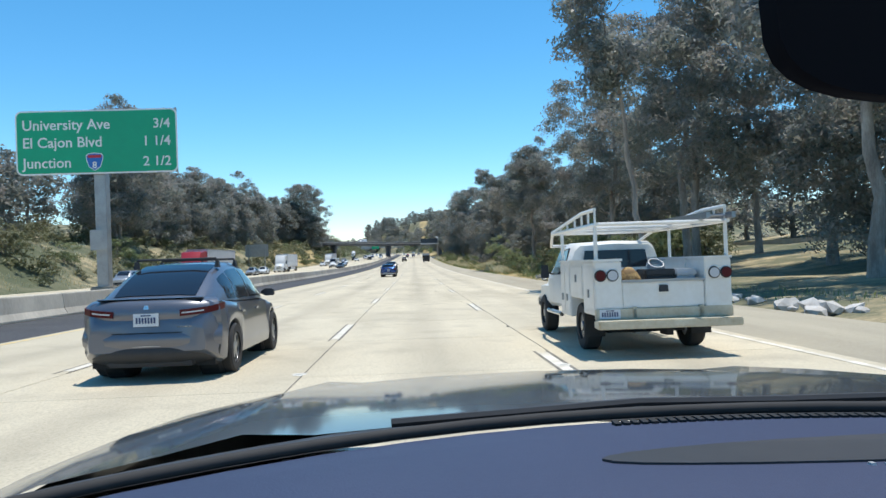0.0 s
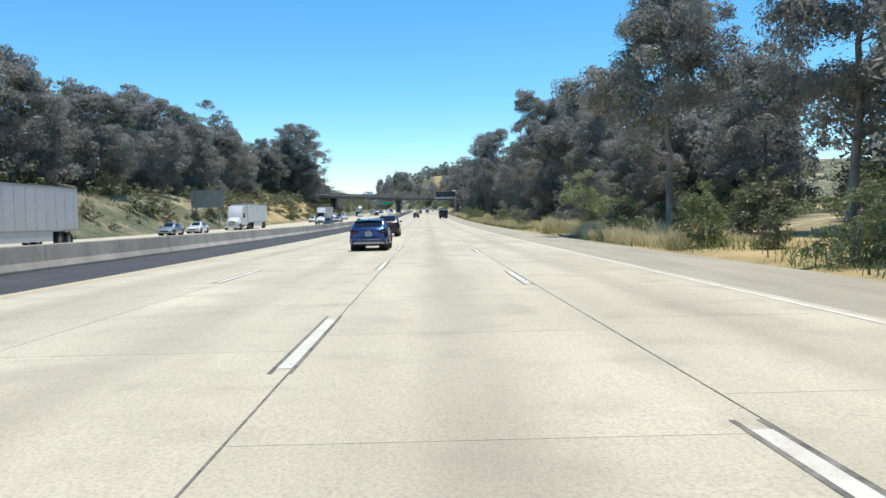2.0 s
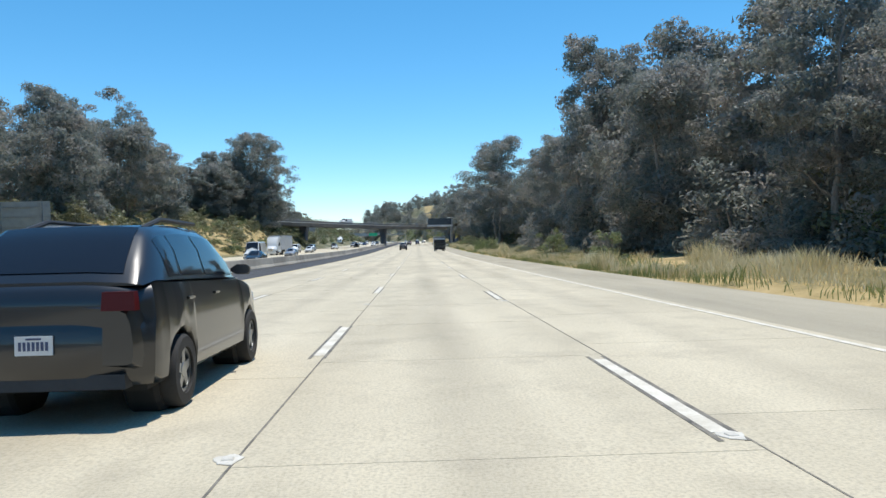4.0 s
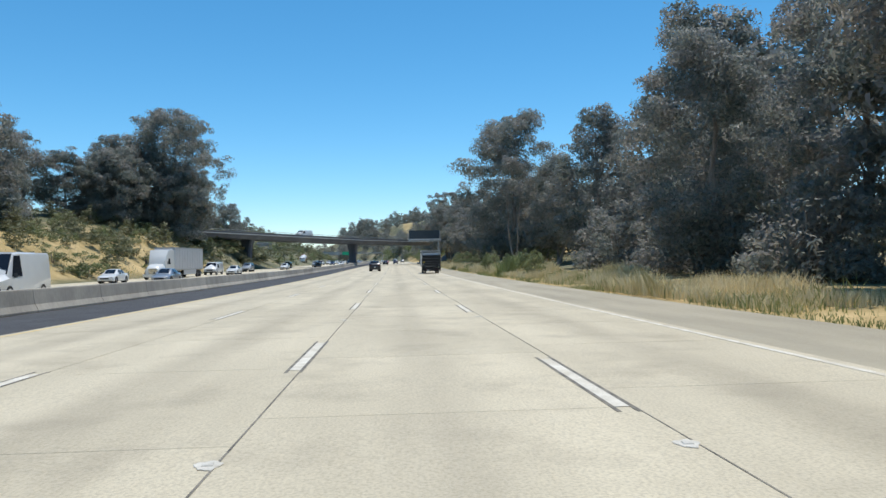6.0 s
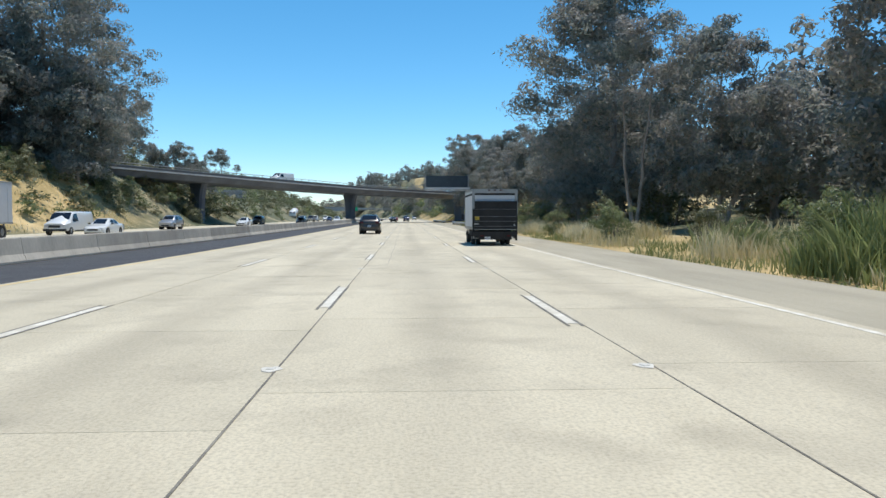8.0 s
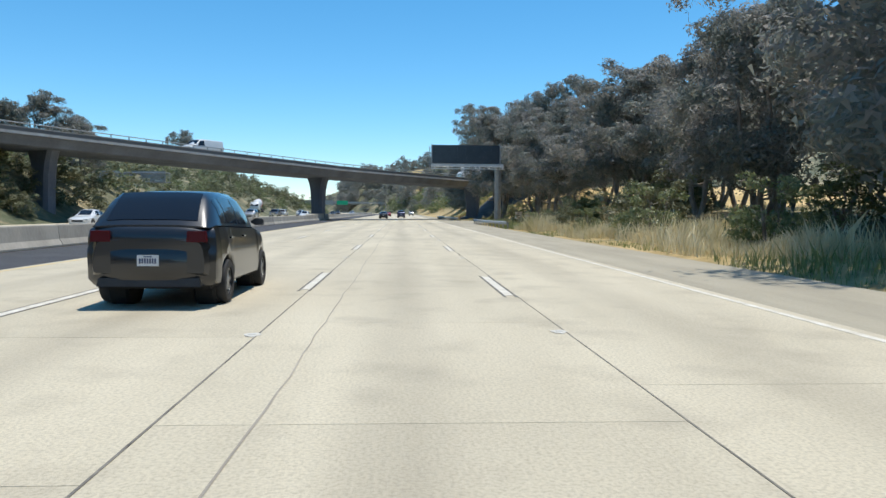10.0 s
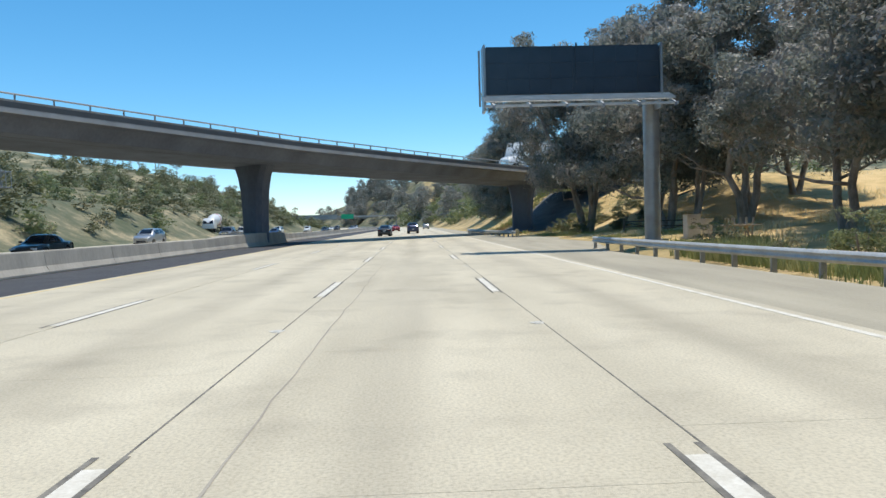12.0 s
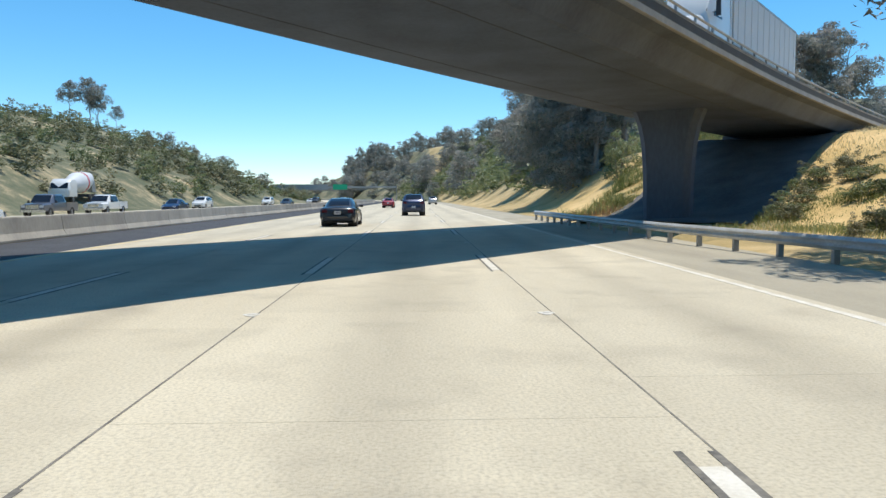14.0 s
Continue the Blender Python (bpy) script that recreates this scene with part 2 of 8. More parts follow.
def lettering(text, size, mat, parent, m, name="lettering", align="LEFT", thick=0.004, bold=0.0):
    """Raised letters in the built-in font, turned into a mesh."""
    cu = bpy.data.curves.new(name, "FONT")
    cu.body, cu.size, cu.align_x, cu.extrude, cu.offset, cu.resolution_u = text, size, align, thick, bold, 3
    tmp = bpy.data.objects.new("t", cu)
    me = bpy.data.meshes.new_from_object(tmp)
    bpy.data.objects.remove(tmp)
    bpy.data.curves.remove(cu)
    me.materials.clear()
    me.materials.append(mat)
    ob = new(name, me)
    ob.parent = parent
    ob.matrix_local = m
    return ob



# ---------------------------------------------------------------- lie of the land
def smooth_step(a, b, v):
    t = min(1.0, max(0.0, (v - a) / (b - a)))
    return t * t * (3 - 2 * t)


def bend(y):
    """How far the freeway swings to the left, far ahead."""
    return -((y - 620) ** 2) / 2300 if y > 620 else 0.0


def rise(y):
    """The freeway runs gently downhill and levels out well before the overpass."""
    return 4.2e-5 * (300 - max(y, -60)) ** 2 + 0.03024 * max(0.0, -60 - y) if y < 300 else 0.0


def slope(y):
    """The road's grade, as an angle in degrees."""
    return math.degrees(math.atan(-8.4e-5 * (300 - max(y, -60)))) if y < 300 else 0.0


def height(x, y):
    """The ground's level."""
    return rise(y) + relief(x, y)


def relief(x, y):
    """How the banks and hills stand over the road."""
    x -= bend(y)
    far = smooth_step(430, 620, y)
    if x < -33:
        s = -33 - x
        steep = 1 + 0.5 * smooth_step(300, 345, y) * (1 - smooth_step(372, 400, y))
        ends = smooth_step(600, 720, y)
        bank = (5.8 * smooth_step(0, 13, s) + 3.0 * smooth_step(12, 30, s)) * steep * (1 - 0.85 * ends)
        hill = (11 + 3 * ends) * smooth_step(5 + 20 * ends, 60, s) + 13 * smooth_step(30, 130, s)
        z = bank + far * hill + 1.2 * smooth_step(6, 20, s) * noise.noise((x * 0.045, y * 0.045, 0)) + 0.35 * noise.noise((x * 0.3, y * 0.3, 3))* smooth_step(2, 8, s)
        return z - 0.05
    if x > 11.2:
        s = x - 11.2
        flat = 0.35 * smooth_step(0, 8, s) + 1.2 * smooth_step(10, 24, s) + 3.0 * smooth_step(22, 60, s)
        ramp = 6.0 * min(1.0, max(0.0, (s - 8.6) / 14.4)) ** 1.28 + 1.5 * smooth_step(34, 74, s)
        k = smooth_step(404, 432, y)
        beyond = smooth_step(450, 474, y)
        ramp = ramp * (1 - beyond) + beyond * (6.2 * smooth_step(2.0, 15, s) + 1.8 * smooth_step(16, 50, s))
        hill = (30 * smooth_step(6, 70, s) + 3 * smooth_step(760, 920, y) * smooth_step(12, 60, s)) * (1 - 0.8 * smooth_step(1050, 1300, y))
        z = flat * (1 - k) + ramp * k + smooth_step(520, 700, y) * hill + 0.6 * smooth_step(4, 16, s) * noise.noise((x * 0.06, y * 0.06, 7)) \
            + 0.12 * noise.noise((x * 0.5, y * 0.5, 5)) * smooth_step(0, 3, s)
        return z - 0.05
    return -0.28


def steps(lo, hi, fine, reach, grow=1.22):
    d = fine
    v = lo
    out = []
    while v > -reach:
        d *= grow
        v -= d
        out.append(v)
    mid = list(np.arange(lo, hi + 1e-6, fine))
    v, d, up = mid[-1], fine, []
    while v < reach:
        d *= grow
        v += d
        up.append(v)
    return out[::-1] + mid + up


GRASSLAND = bpy.data.materials.new("dry_hillside_soil")
GRASSLAND.use_nodes = True
_n, _l = GRASSLAND.node_tree.nodes, GRASSLAND.node_tree.links
_p = _n.new("ShaderNodeNewGeometry").outputs["Position"]
_a, _b2, _c = (_n.new("ShaderNodeTexNoise") for _ in range(3))
for _t, _s in ((_a, 0.11), (_b2, 0.7), (_c, 6.0)):
    _t.inputs["Scale"].default_value, _t.inputs["Detail"].default_value = _s, 5
    _l.new(_p, _t.inputs["Vector"])
_m1 = _n.new("ShaderNodeMath")
_m1.operation = "MULTIPLY_ADD"
_l.new(_b2.outputs["Fac"], _m1.inputs[0])
_m1.inputs[1].default_value = 0.6
_l.new(_a.outputs["Fac"], _m1.inputs[2])
_m2 = _n.new("ShaderNodeMath")
_m2.operation = "MULTIPLY_ADD"
_l.new(_c.outputs["Fac"], _m2.inputs[0])
_m2.inputs[1].default_value = 0.35
_l.new(_m1.outputs[0], _m2.inputs[2])
_r = _n.new("ShaderNodeValToRGB")
_e = _r.color_ramp.elements
_e.new(0.5), _e.new(0.5)
for _i, (_q, _col) in enumerate(((0.80, (0.085, 0.098, 0.05)), (1.0, (0.15, 0.148, 0.085)), (1.12, (0.30, 0.25, 0.145)), (1.25, (0.52, 0.42, 0.25)))):
    _e[_i].position, _e[_i].color = min(1.0, _q - 0.25), (*_col, 1)
_sc = _n.new("ShaderNodeMath")
_sc.operation = "SUBTRACT"
_l.new(_m2.outputs[0], _sc.inputs[0])
_sc.inputs[1].default_value = 0.25
_l.new(_sc.outputs[0], _r.inputs["Fac"])
# straw covers the overpass bank, the shoulder's verge and part of the opposite bank
_xyz = _n.new("ShaderNodeSeparateXYZ")
_l.new(_p, _xyz.inputs[0])
_w = None
for _zone in ((("X", 11.5, 15.0, 1.0), ("X", 95.0, 60.0, 1.0), ("Y", 356.0, 384.0, 1.0), ("Y", 520.0, 488.0, 1.0)),
              (("X", 11.0, 12.0, 0.62), ("X", 26.0, 18.0, 1.0), ("Y", 66.0, 86.0, 1.0)),
              (("X", -33.5, -36.0, 0.62), ("X", -60.0, -48.0, 1.0), ("Y", 215.0, 245.0, 1.0), ("Y", 352.0, 330.0, 1.0))):
    _z = None
    for _axis, _lo, _hi, _top in _zone:
        _mr = _n.new("ShaderNodeMapRange")
        _mr.inputs["From Min"].default_value, _mr.inputs["From Max"].default_value, _mr.inputs["To Max"].default_value = _lo, _hi, _top
        _l.new(_xyz.outputs[_axis], _mr.inputs["Value"])
        if _z is None:
            _z = _mr.outputs["Result"]
        else:
            _mu = _n.new("ShaderNodeMath")
            _mu.operation = "MULTIPLY"
            _l.new(_z, _mu.inputs[0])
            _l.new(_mr.outputs["Result"], _mu.inputs[1])
            _z = _mu.outputs[0]
    if _w is None:
        _w = _z
    else:
        _mu = _n.new("ShaderNodeMath")
        _mu.operation = "MAXIMUM"
        _l.new(_w, _mu.inputs[0])
        _l.new(_z, _mu.inputs[1])
        _w = _mu.outputs[0]
_straw = _n.new("ShaderNodeValToRGB")
_es = _straw.color_ramp.elements
_es.new(0.5)
for _i, (_q, _col) in enumerate(((0.45, (0.24, 0.20, 0.09)), (0.62, (0.52, 0.36, 0.14)), (0.85, (0.68, 0.48, 0.22)))):
    _es[_i].position, _es[_i].color = _q, (*_col, 1)
_l.new(_sc.outputs[0], _straw.inputs["Fac"])
_mx = _n.new("ShaderNodeMix")
_mx.data_type = "RGBA"
_l.new(_w, _mx.inputs["Factor"])
_l.new(_r.outputs["Color"], _mx.inputs["A"])
_l.new(_straw.outputs["Color"], _mx.inputs["B"])
_l.new(_mx.outputs["Result"], _n["Principled BSDF"].inputs["Base Color"])
_n["Principled BSDF"].inputs["Roughness"].default_value = 0.95
_bp = _n.new("ShaderNodeBump")
_bp.inputs["Strength"].default_value, _bp.inputs["Distance"].default_value = 0.6, 0.1
_l.new(_c.outputs["Fac"], _bp.inputs["Height"])
_l.new(_bp.outputs["Normal"], _n["Principled BSDF"].inputs["Normal"])

xs = steps(-130, 84, 1.5, 2600)
ys = steps(-60, 620, 4.0, 3200)
land = Shape()
land.v = [(x + bend(y), y, height(x + bend(y), y)) for y in ys for x in xs]
w = len(xs)
land.f = [(j * w + i, j * w + i + 1, (j + 1) * w + i + 1, (j + 1) * w + i) for j in range(len(ys) - 1) for i in range(w - 1)]
ground = part("ground", land, GRASSLAND, smooth=60)
tagged(ground, "dry grassy banks and hillsides beside the freeway", "ground", kind="structure")

# ---------------------------------------------------------------- carriageways
LANE = 3.66
Y0, Y1 = -24.0, 1150.0


def strip(x0, x1, y0, y1, z, depth, step=12.0):
    """A flat slab along the road, following its bend."""
    s = Shape()
    n = max(1, round((y1 - y0) / step))
    rings = []
    for k in range(n + 1):
        y = y0 + (y1 - y0) * k / n
        o = bend(y)
        r = z + rise(y)
        rings.append([(x0 + o, y, r - depth), (x1 + o, y, r - depth), (x1 + o, y, r), (x0 + o, y, r)])
    return s.loft(rings)


road = part("road_bed", strip(-7.75, 7.62, Y0, Y1, -0.012, 0.2, 15), JOINT)
road.name = "road"
tagged(road, "pale concrete freeway carriageway with sealed joints", "road", kind="structure")
shoulder = part("shoulder", strip(7.62, 11.0, Y0, Y1, -0.004, 0.2, 15), ASPHALT)
tagged(shoulder, "worn grey-brown asphalt shoulder beside the outer lane", "road shoulder", kind="structure")
inner = part("shoulder_inner", strip(-11.38, -7.75, Y0, Y1, -0.004, 0.2, 15), ASPHALT_DARK)
inner.name = "inner_shoulder"
tagged(inner, "dark asphalt shoulder beside the median barrier", "road shoulder", kind="structure")
road2 = part("road_opposite", strip(-33.2, -12.0, Y0, Y1, 0.0, 0.3, 15), CONCRETE_ROAD)
tagged(road2, "concrete carriageway for the oncoming traffic", "road", kind="structure")


def marks(name, x, label, mat, y0, y1, dash=0.0, period=14.63, first=0.0, width=0.12, drift=None, edge=False):
    """A painted line: whole, or dashes of their own."""
    if not dash:
        ob = part(name, strip(x - width / 2, x + width / 2, y0, y1, 0.004, 0.003, 15), mat)
        tagged(ob, label, "lane marking", kind="structure")
        return
    k = 0
    while first + k * period < y1:
        y = first + k * period - (drift(first + k * period) if drift else 0)
        k += 1
        if y < y0:
            continue
        s = Shape().box(x - width / 2, x + width / 2, 0, dash, 0.003, 0.0055)
        ob = new(name, MARK_MESH.setdefault((name, mat.name), s.mesh(name)))
        if not ob.data.materials:
            ob.data.materials.append(mat)
        ob.matrix_basis = pose(bend(y), y, rise(y), slope(y))
        tagged(ob, label, "lane marking", group="lane dashes", kind="structure")
        if edge:
            e = Shape()
            for sx in (-1, 1):
                a = x + sx * (width / 2 + 0.024)
                e.box(a - 0.024, a + 0.024, -0.25, dash + 0.25, 0.002, 0.0045)
            me = MARK_MESH.setdefault((name, "edge"), e.mesh("black_edge"))
            if not me.materials:
                me.materials.append(PAINT_BLACK)
            b = new("black_edge", me)
            b.parent = ob


MARK_MESH = {}
KNOTS = ((14.6, 7.6), (39.6, 7.0), (74.6, 6.2), (94.6, 5.4), (166, 4.2), (200, 3.0), (237, 2.2), (265, 1.9), (336, 0.3), (380, -0.1), (410, -0.4), (900, -1.0))


def right_drift(y):
    return float(np.interp(y, [k[0] for k in KNOTS], [k[1] for k in KNOTS]))


marks("lane_dash_left", 0.0, "white lane dash with black edges", PAINT_WHITE, Y0, 700, 3.75, first=15.22 - 3 * 14.63, width=0.15, edge=True)
marks("lane_dash_right", LANE, "white lane dash with black edges", PAINT_WHITE, Y0, 700, 3.75, first=15.22 - 3 * 14.63, width=0.15, drift=right_drift, edge=True)
marks("lane_dash_far", -LANE - 0.06, "white lane dash with thin black edges", PAINT_WHITE, Y0, 700, 3.9, first=26.3 - 4 * 14.63, width=0.15, edge=True)
marks("edge_line", 7.36, "solid white edge line", PAINT_WHITE, Y0, Y1, width=0.13)
marks("edge_line_yellow", -7.52, "solid yellow edge line", PAINT_YELLOW, Y0, Y1, width=0.13)
for i, x in enumerate((-19.0, -22.66, -26.3)):
    marks("lane_dash_oncoming", x, "white lane dash of the oncoming lanes", PAINT_WHITE, Y0, 700, 3.66, first=6.0 + 3 * i - 44, width=0.12)
marks("edge_line_oncoming", -30.0, "solid white edge line", PAINT_WHITE, Y0, Y1, width=0.13)
marks("edge_line_oncoming", -15.3, "solid yellow edge line", PAINT_YELLOW, Y0, Y1, width=0.13)


def barrier_profile(h=0.86):
    half = [(0.31, 0.0), (0.31, 0.08), (0.19, 0.30), (0.12, h - 0.03), (0.09, h)]
    return half + [(-a, z) for a, z in half[::-1]]


for sx, half in ((0.085, 0.010), (3.785, 0.008)):
    ob = part("joint_seal", strip(sx - half, sx + half, Y0, 640, 0.0025, 0.02, 15), PAINT_BLACK)
    tagged(ob, "dark sealed joint between concrete lanes", "road joint", kind="structure")

# a long crack that wanders down the lane
V, F = [], []
for k in range(210):
    y = 262 + 0.55 * k
    x = 0.76 + 0.09 * noise.noise((0.0, y * 0.12, 2.2)) + 0.05 * noise.noise((1.0, y * 0.9, 4.0))
    half = 0.009 + 0.008 * noise.noise((2.0, y * 0.7, 1.0))
    V += [(x - half, y, 0.0032 + rise(y)), (x + half, y, 0.0032 + rise(y))]
    if k:
        F.append((2 * k - 2, 2 * k - 1, 2 * k + 1, 2 * k))
me = bpy.data.meshes.new("lane_crack")
me.from_pydata(V, [], F)
me.materials.append(CRACK)
tagged(new("lane_crack", me), "long wandering crack in the concrete lane", "road crack", kind="structure")

# median barrier, cast in lengths
median = thing("median_barrier", pose(-11.69, 0, 0), "weathered grey concrete median barrier", "barrier")
median["kind"] = "structure"
BAR = 6.1
bar_mesh = Shape().loft([[(a, y, z) for a, z in barrier_profile()] for y in (0.004, BAR - 0.004)]).mesh("barrier_length", bevel=0.012)
bar_mesh.materials.append(CONCRETE_OLD)
y = Y0
while y < 640:
    if not 402 < y + BAR / 2 < 430:
        b = part("barrier_length", bar_mesh, None, median)
        b.matrix_basis = pose(bend(y), y, rise(y), slope(y))
    y += BAR
far_bar = Shape().loft([[(a + bend(y), y, z) for a, z in barrier_profile()] for y in np.arange(640, Y1, 20)])
part("barrier_length", far_bar, CONCRETE_OLD, median)
# the barrier swells out round the bridge column
swell = Shape()
rings = []
for y, k in ((400.5, 0.0), (406, 0.75), (411, 1.0), (420, 1.0), (425, 0.75), (431.5, 0.0)):
    rings.append([(a + math.copysign(0.85 * k, a), y, z * (1 + 0.25 * k)) for a, z in barrier_profile()])
part("barrier_swell", swell.loft(rings), CONCRETE_OLD, median)



# ---------------------------------------------------------------- overpass
SPINE = ((-78.0, 306.0), (-62.0, 334.0), (-48.0, 358.0), (-36.8, 377.0), (-24.0, 397.5), (-11.5, 416.0), (2.6, 435.6), (17.3, 454.2), (30.0, 468.6), (45.0, 485.2), (62.0, 503.5))
SOFFIT, DECK, PARAPET = 6.85, 8.05, 8.55      # over the median; the deck falls to the right


def spine(n=60):
    """Evenly spaced points and right-hand normals along the middle of the deck."""
    p = np.array(SPINE)
    d = np.concatenate([[0], np.cumsum(np.hypot(*np.diff(p, axis=0).T))])
    t = np.linspace(0, d[-1], n)
    q = np.column_stack([np.interp(t, d, p[:, 0]), np.interp(t, d, p[:, 1])])
    for _ in range(6):
        q[1:-1] = (q[:-2] + 2 * q[1:-1] + q[2:]) / 4
    g = np.gradient(q, axis=0)
    g /= np.hypot(g[:, 0], g[:, 1])[:, None]
    return q, np.column_stack([g[:, 1], -g[:, 0]]), g


def fall(x):
    """How much higher the deck lies at x than over the median."""
    x = max(-66.0, min(34.0, x)) + 11.5
    return -0.033 * x if x < 0 else -0.008 * x


def along(section, q, nrm, level=False):
    """Rings of a cross-section (offset, z) carried along the deck."""
    return [[(c[0] + m[0] * a, c[1] + m[1] * a, z + (0 if level else fall(c[0]))) for a, z in section] for c, m in zip(q, nrm)]


Q, NR, TG = spine()
overpass = thing("overpass_bridge", pose(0, 0, 0), "grey concrete box-girder overpass crossing the freeway at a slant", "bridge")
CONCRETE_STRIP = material("pale_edge_concrete", (0.50, 0.49, 0.47), 0.85, other=(0.34, 0.33, 0.32), scale=0.8, fine=7, amount=0.5, bump=0.2, streak=(1, 1, 0.3))
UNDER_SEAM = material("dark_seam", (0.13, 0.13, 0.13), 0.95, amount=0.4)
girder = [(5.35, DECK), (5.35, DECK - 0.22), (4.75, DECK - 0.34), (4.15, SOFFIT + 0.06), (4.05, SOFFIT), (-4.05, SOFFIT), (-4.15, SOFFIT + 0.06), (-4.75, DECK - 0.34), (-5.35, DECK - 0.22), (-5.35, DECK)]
part("girder", Shape().loft(along(girder, Q, NR)), CONCRETE_SHADED, overpass)
part("roadway", Shape().loft(along([(4.9, DECK + 0.02), (4.9, DECK + 0.06), (-4.9, DECK + 0.06), (-4.9, DECK + 0.02)], Q, NR)), ASPHALT, overpass)
for sx in (-1, 1):
    prof = [(5.37, DECK - 0.24), (5.37, PARAPET - 0.06), (5.40, PARAPET - 0.06), (5.40, PARAPET), (5.08, PARAPET), (5.08, PARAPET - 0.1), (4.95, DECK + 0.01), (4.95, DECK - 0.24)]
    part("parapet", Shape().loft(along([(a * sx, z) for a, z in prof], Q, NR)), CONCRETE_PARAPET, overpass)
    # pale edge strip of the slab below a dark sheet in the recess, and the board seams of the soffit
    part("edge_strip", Shape().loft(along([(5.46 * sx, DECK - 0.25), (5.46 * sx, DECK - 0.03), (5.372 * sx, DECK - 0.01), (5.372 * sx, DECK - 0.25)], Q, NR)), CONCRETE_STRIP, overpass, "pale concrete slab edge")
    part("recess", Shape().loft(along([(5.378 * sx, DECK + 0.06), (5.378 * sx, PARAPET - 0.12), (5.36 * sx, PARAPET - 0.12), (5.36 * sx, DECK + 0.06)], Q, NR)), UNDER_SEAM, overpass, "dark parapet face")
    for off in (2.5,):
        part("soffit_seam", Shape().loft(along([(off * sx - 0.025, SOFFIT - 0.012), (off * sx + 0.025, SOFFIT - 0.012), (off * sx + 0.025, SOFFIT + 0.01), (off * sx - 0.025, SOFFIT + 0.01)], Q, NR)), UNDER_SEAM, overpass)
    rail_z = PARAPET + 0.36
    pts = [(c[0] + m[0] * 5.22 * sx, c[1] + m[1] * 5.22 * sx, rail_z + fall(c[0])) for c, m in zip(Q, NR)]
    part("handrail", Shape().tube(pts, 0.055, 6), STEEL, overpass, "galvanised steel tube rail")
    post = Shape().box(-0.05, 0.05, -0.03, 0.03, PARAPET, rail_z).mesh("rail_post")
    post.materials.append(STEEL)
    fine_q, fine_n, fine_g = spine(105)
    for c, m in zip(fine_q, fine_n):
        o = part("rail_post", post, None, overpass)
        o.location = (c[0] + m[0] * 5.22 * sx, c[1] + m[1] * 5.22 * sx, fall(c[0]))
        o.rotation_euler = (0, 0, math.atan2(m[1], m[0]))


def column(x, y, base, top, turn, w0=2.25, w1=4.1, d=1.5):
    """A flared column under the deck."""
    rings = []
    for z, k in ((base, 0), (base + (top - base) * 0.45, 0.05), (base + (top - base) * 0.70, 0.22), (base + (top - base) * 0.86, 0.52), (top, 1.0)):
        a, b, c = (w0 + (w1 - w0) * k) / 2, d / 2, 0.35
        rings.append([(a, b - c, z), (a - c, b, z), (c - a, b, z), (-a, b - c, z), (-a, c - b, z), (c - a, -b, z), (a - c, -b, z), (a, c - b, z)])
    o = part("column", Shape().loft(rings), CONCRETE_SHADED, overpass)
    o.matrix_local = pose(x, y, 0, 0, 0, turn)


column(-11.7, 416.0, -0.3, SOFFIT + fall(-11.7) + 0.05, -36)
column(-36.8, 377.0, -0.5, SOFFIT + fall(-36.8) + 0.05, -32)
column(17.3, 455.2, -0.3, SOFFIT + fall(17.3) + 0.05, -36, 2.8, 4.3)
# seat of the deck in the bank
seat = part("abutment", Shape().box(-5.3, 5.3, -1.0, 3.0, 2.0, SOFFIT + fall(34) + 0.25), CONCRETE_SHADED, overpass)
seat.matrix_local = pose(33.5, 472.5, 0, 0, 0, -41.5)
seat = part("abutment", Shape().box(-5.4, 5.4, -1.6, 1.2, 3.5, DECK + fall(-60) - 0.3), CONCRETE_SHADED, overpass)
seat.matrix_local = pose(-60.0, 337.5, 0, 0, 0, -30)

# ---------------------------------------------------------------- green guide sign on the median
guide = thing("guide_sign", pose(-12.58, 49.13, rise(49.13)), "green freeway guide sign with white lettering on a steel post", "road sign")


def rounded(w, h, r, y, n=5):
    """Corner-rounded outline in the x-z plane."""
    pts = []
    for cx, cz, a0 in ((w / 2 - r, h / 2 - r, 0), (r - w / 2, h / 2 - r, 90), (r - w / 2, r - h / 2, 180), (w / 2 - r, r - h / 2, 270)):
        for k in range(n + 1):
            a = radians(a0 + 90 * k / n)
            pts.append((cx + r * math.cos(a), y, cz + r * math.sin(a)))
    return pts


SW, SH, SZ = 7.25, 2.92, 7.56


def plate(w, h, r, y0, y1):
    return Shape().loft([rounded(w, h, r, y0)[::-1], rounded(w, h, r, y1)[::-1]])


def put(ob, x, y, z, rx=0, rz=0):
    ob.matrix_local = pose(x, y, z, rx, 0, rz)
    return ob


put(part("panel_border", plate(SW, SH, 0.28, -0.03, 0.0), SIGN_WHITE, guide, "white border"), 0, 0, SZ)
put(part("panel", plate(SW - 0.14, SH - 0.14, 0.23, -0.036, -0.03), SIGN_GREEN, guide), 0, -0.002, SZ)
for k, (a, b, z) in enumerate((("University Ave", "3/4", 0.58), ("El Cajon Blvd", "1 1/4", -0.22), ("Junction", "2 1/2", -1.14))):
    lettering(a, 0.66, SIGN_WHITE, guide, pose(-SW / 2 + 0.3, -0.045, SZ + z, 90, 0, 0), bold=0.008)
    lettering(b, 0.62, SIGN_WHITE, guide, pose(SW / 2 - 0.3, -0.045, SZ + z, 90, 0, 0), align="RIGHT", bold=0.006)
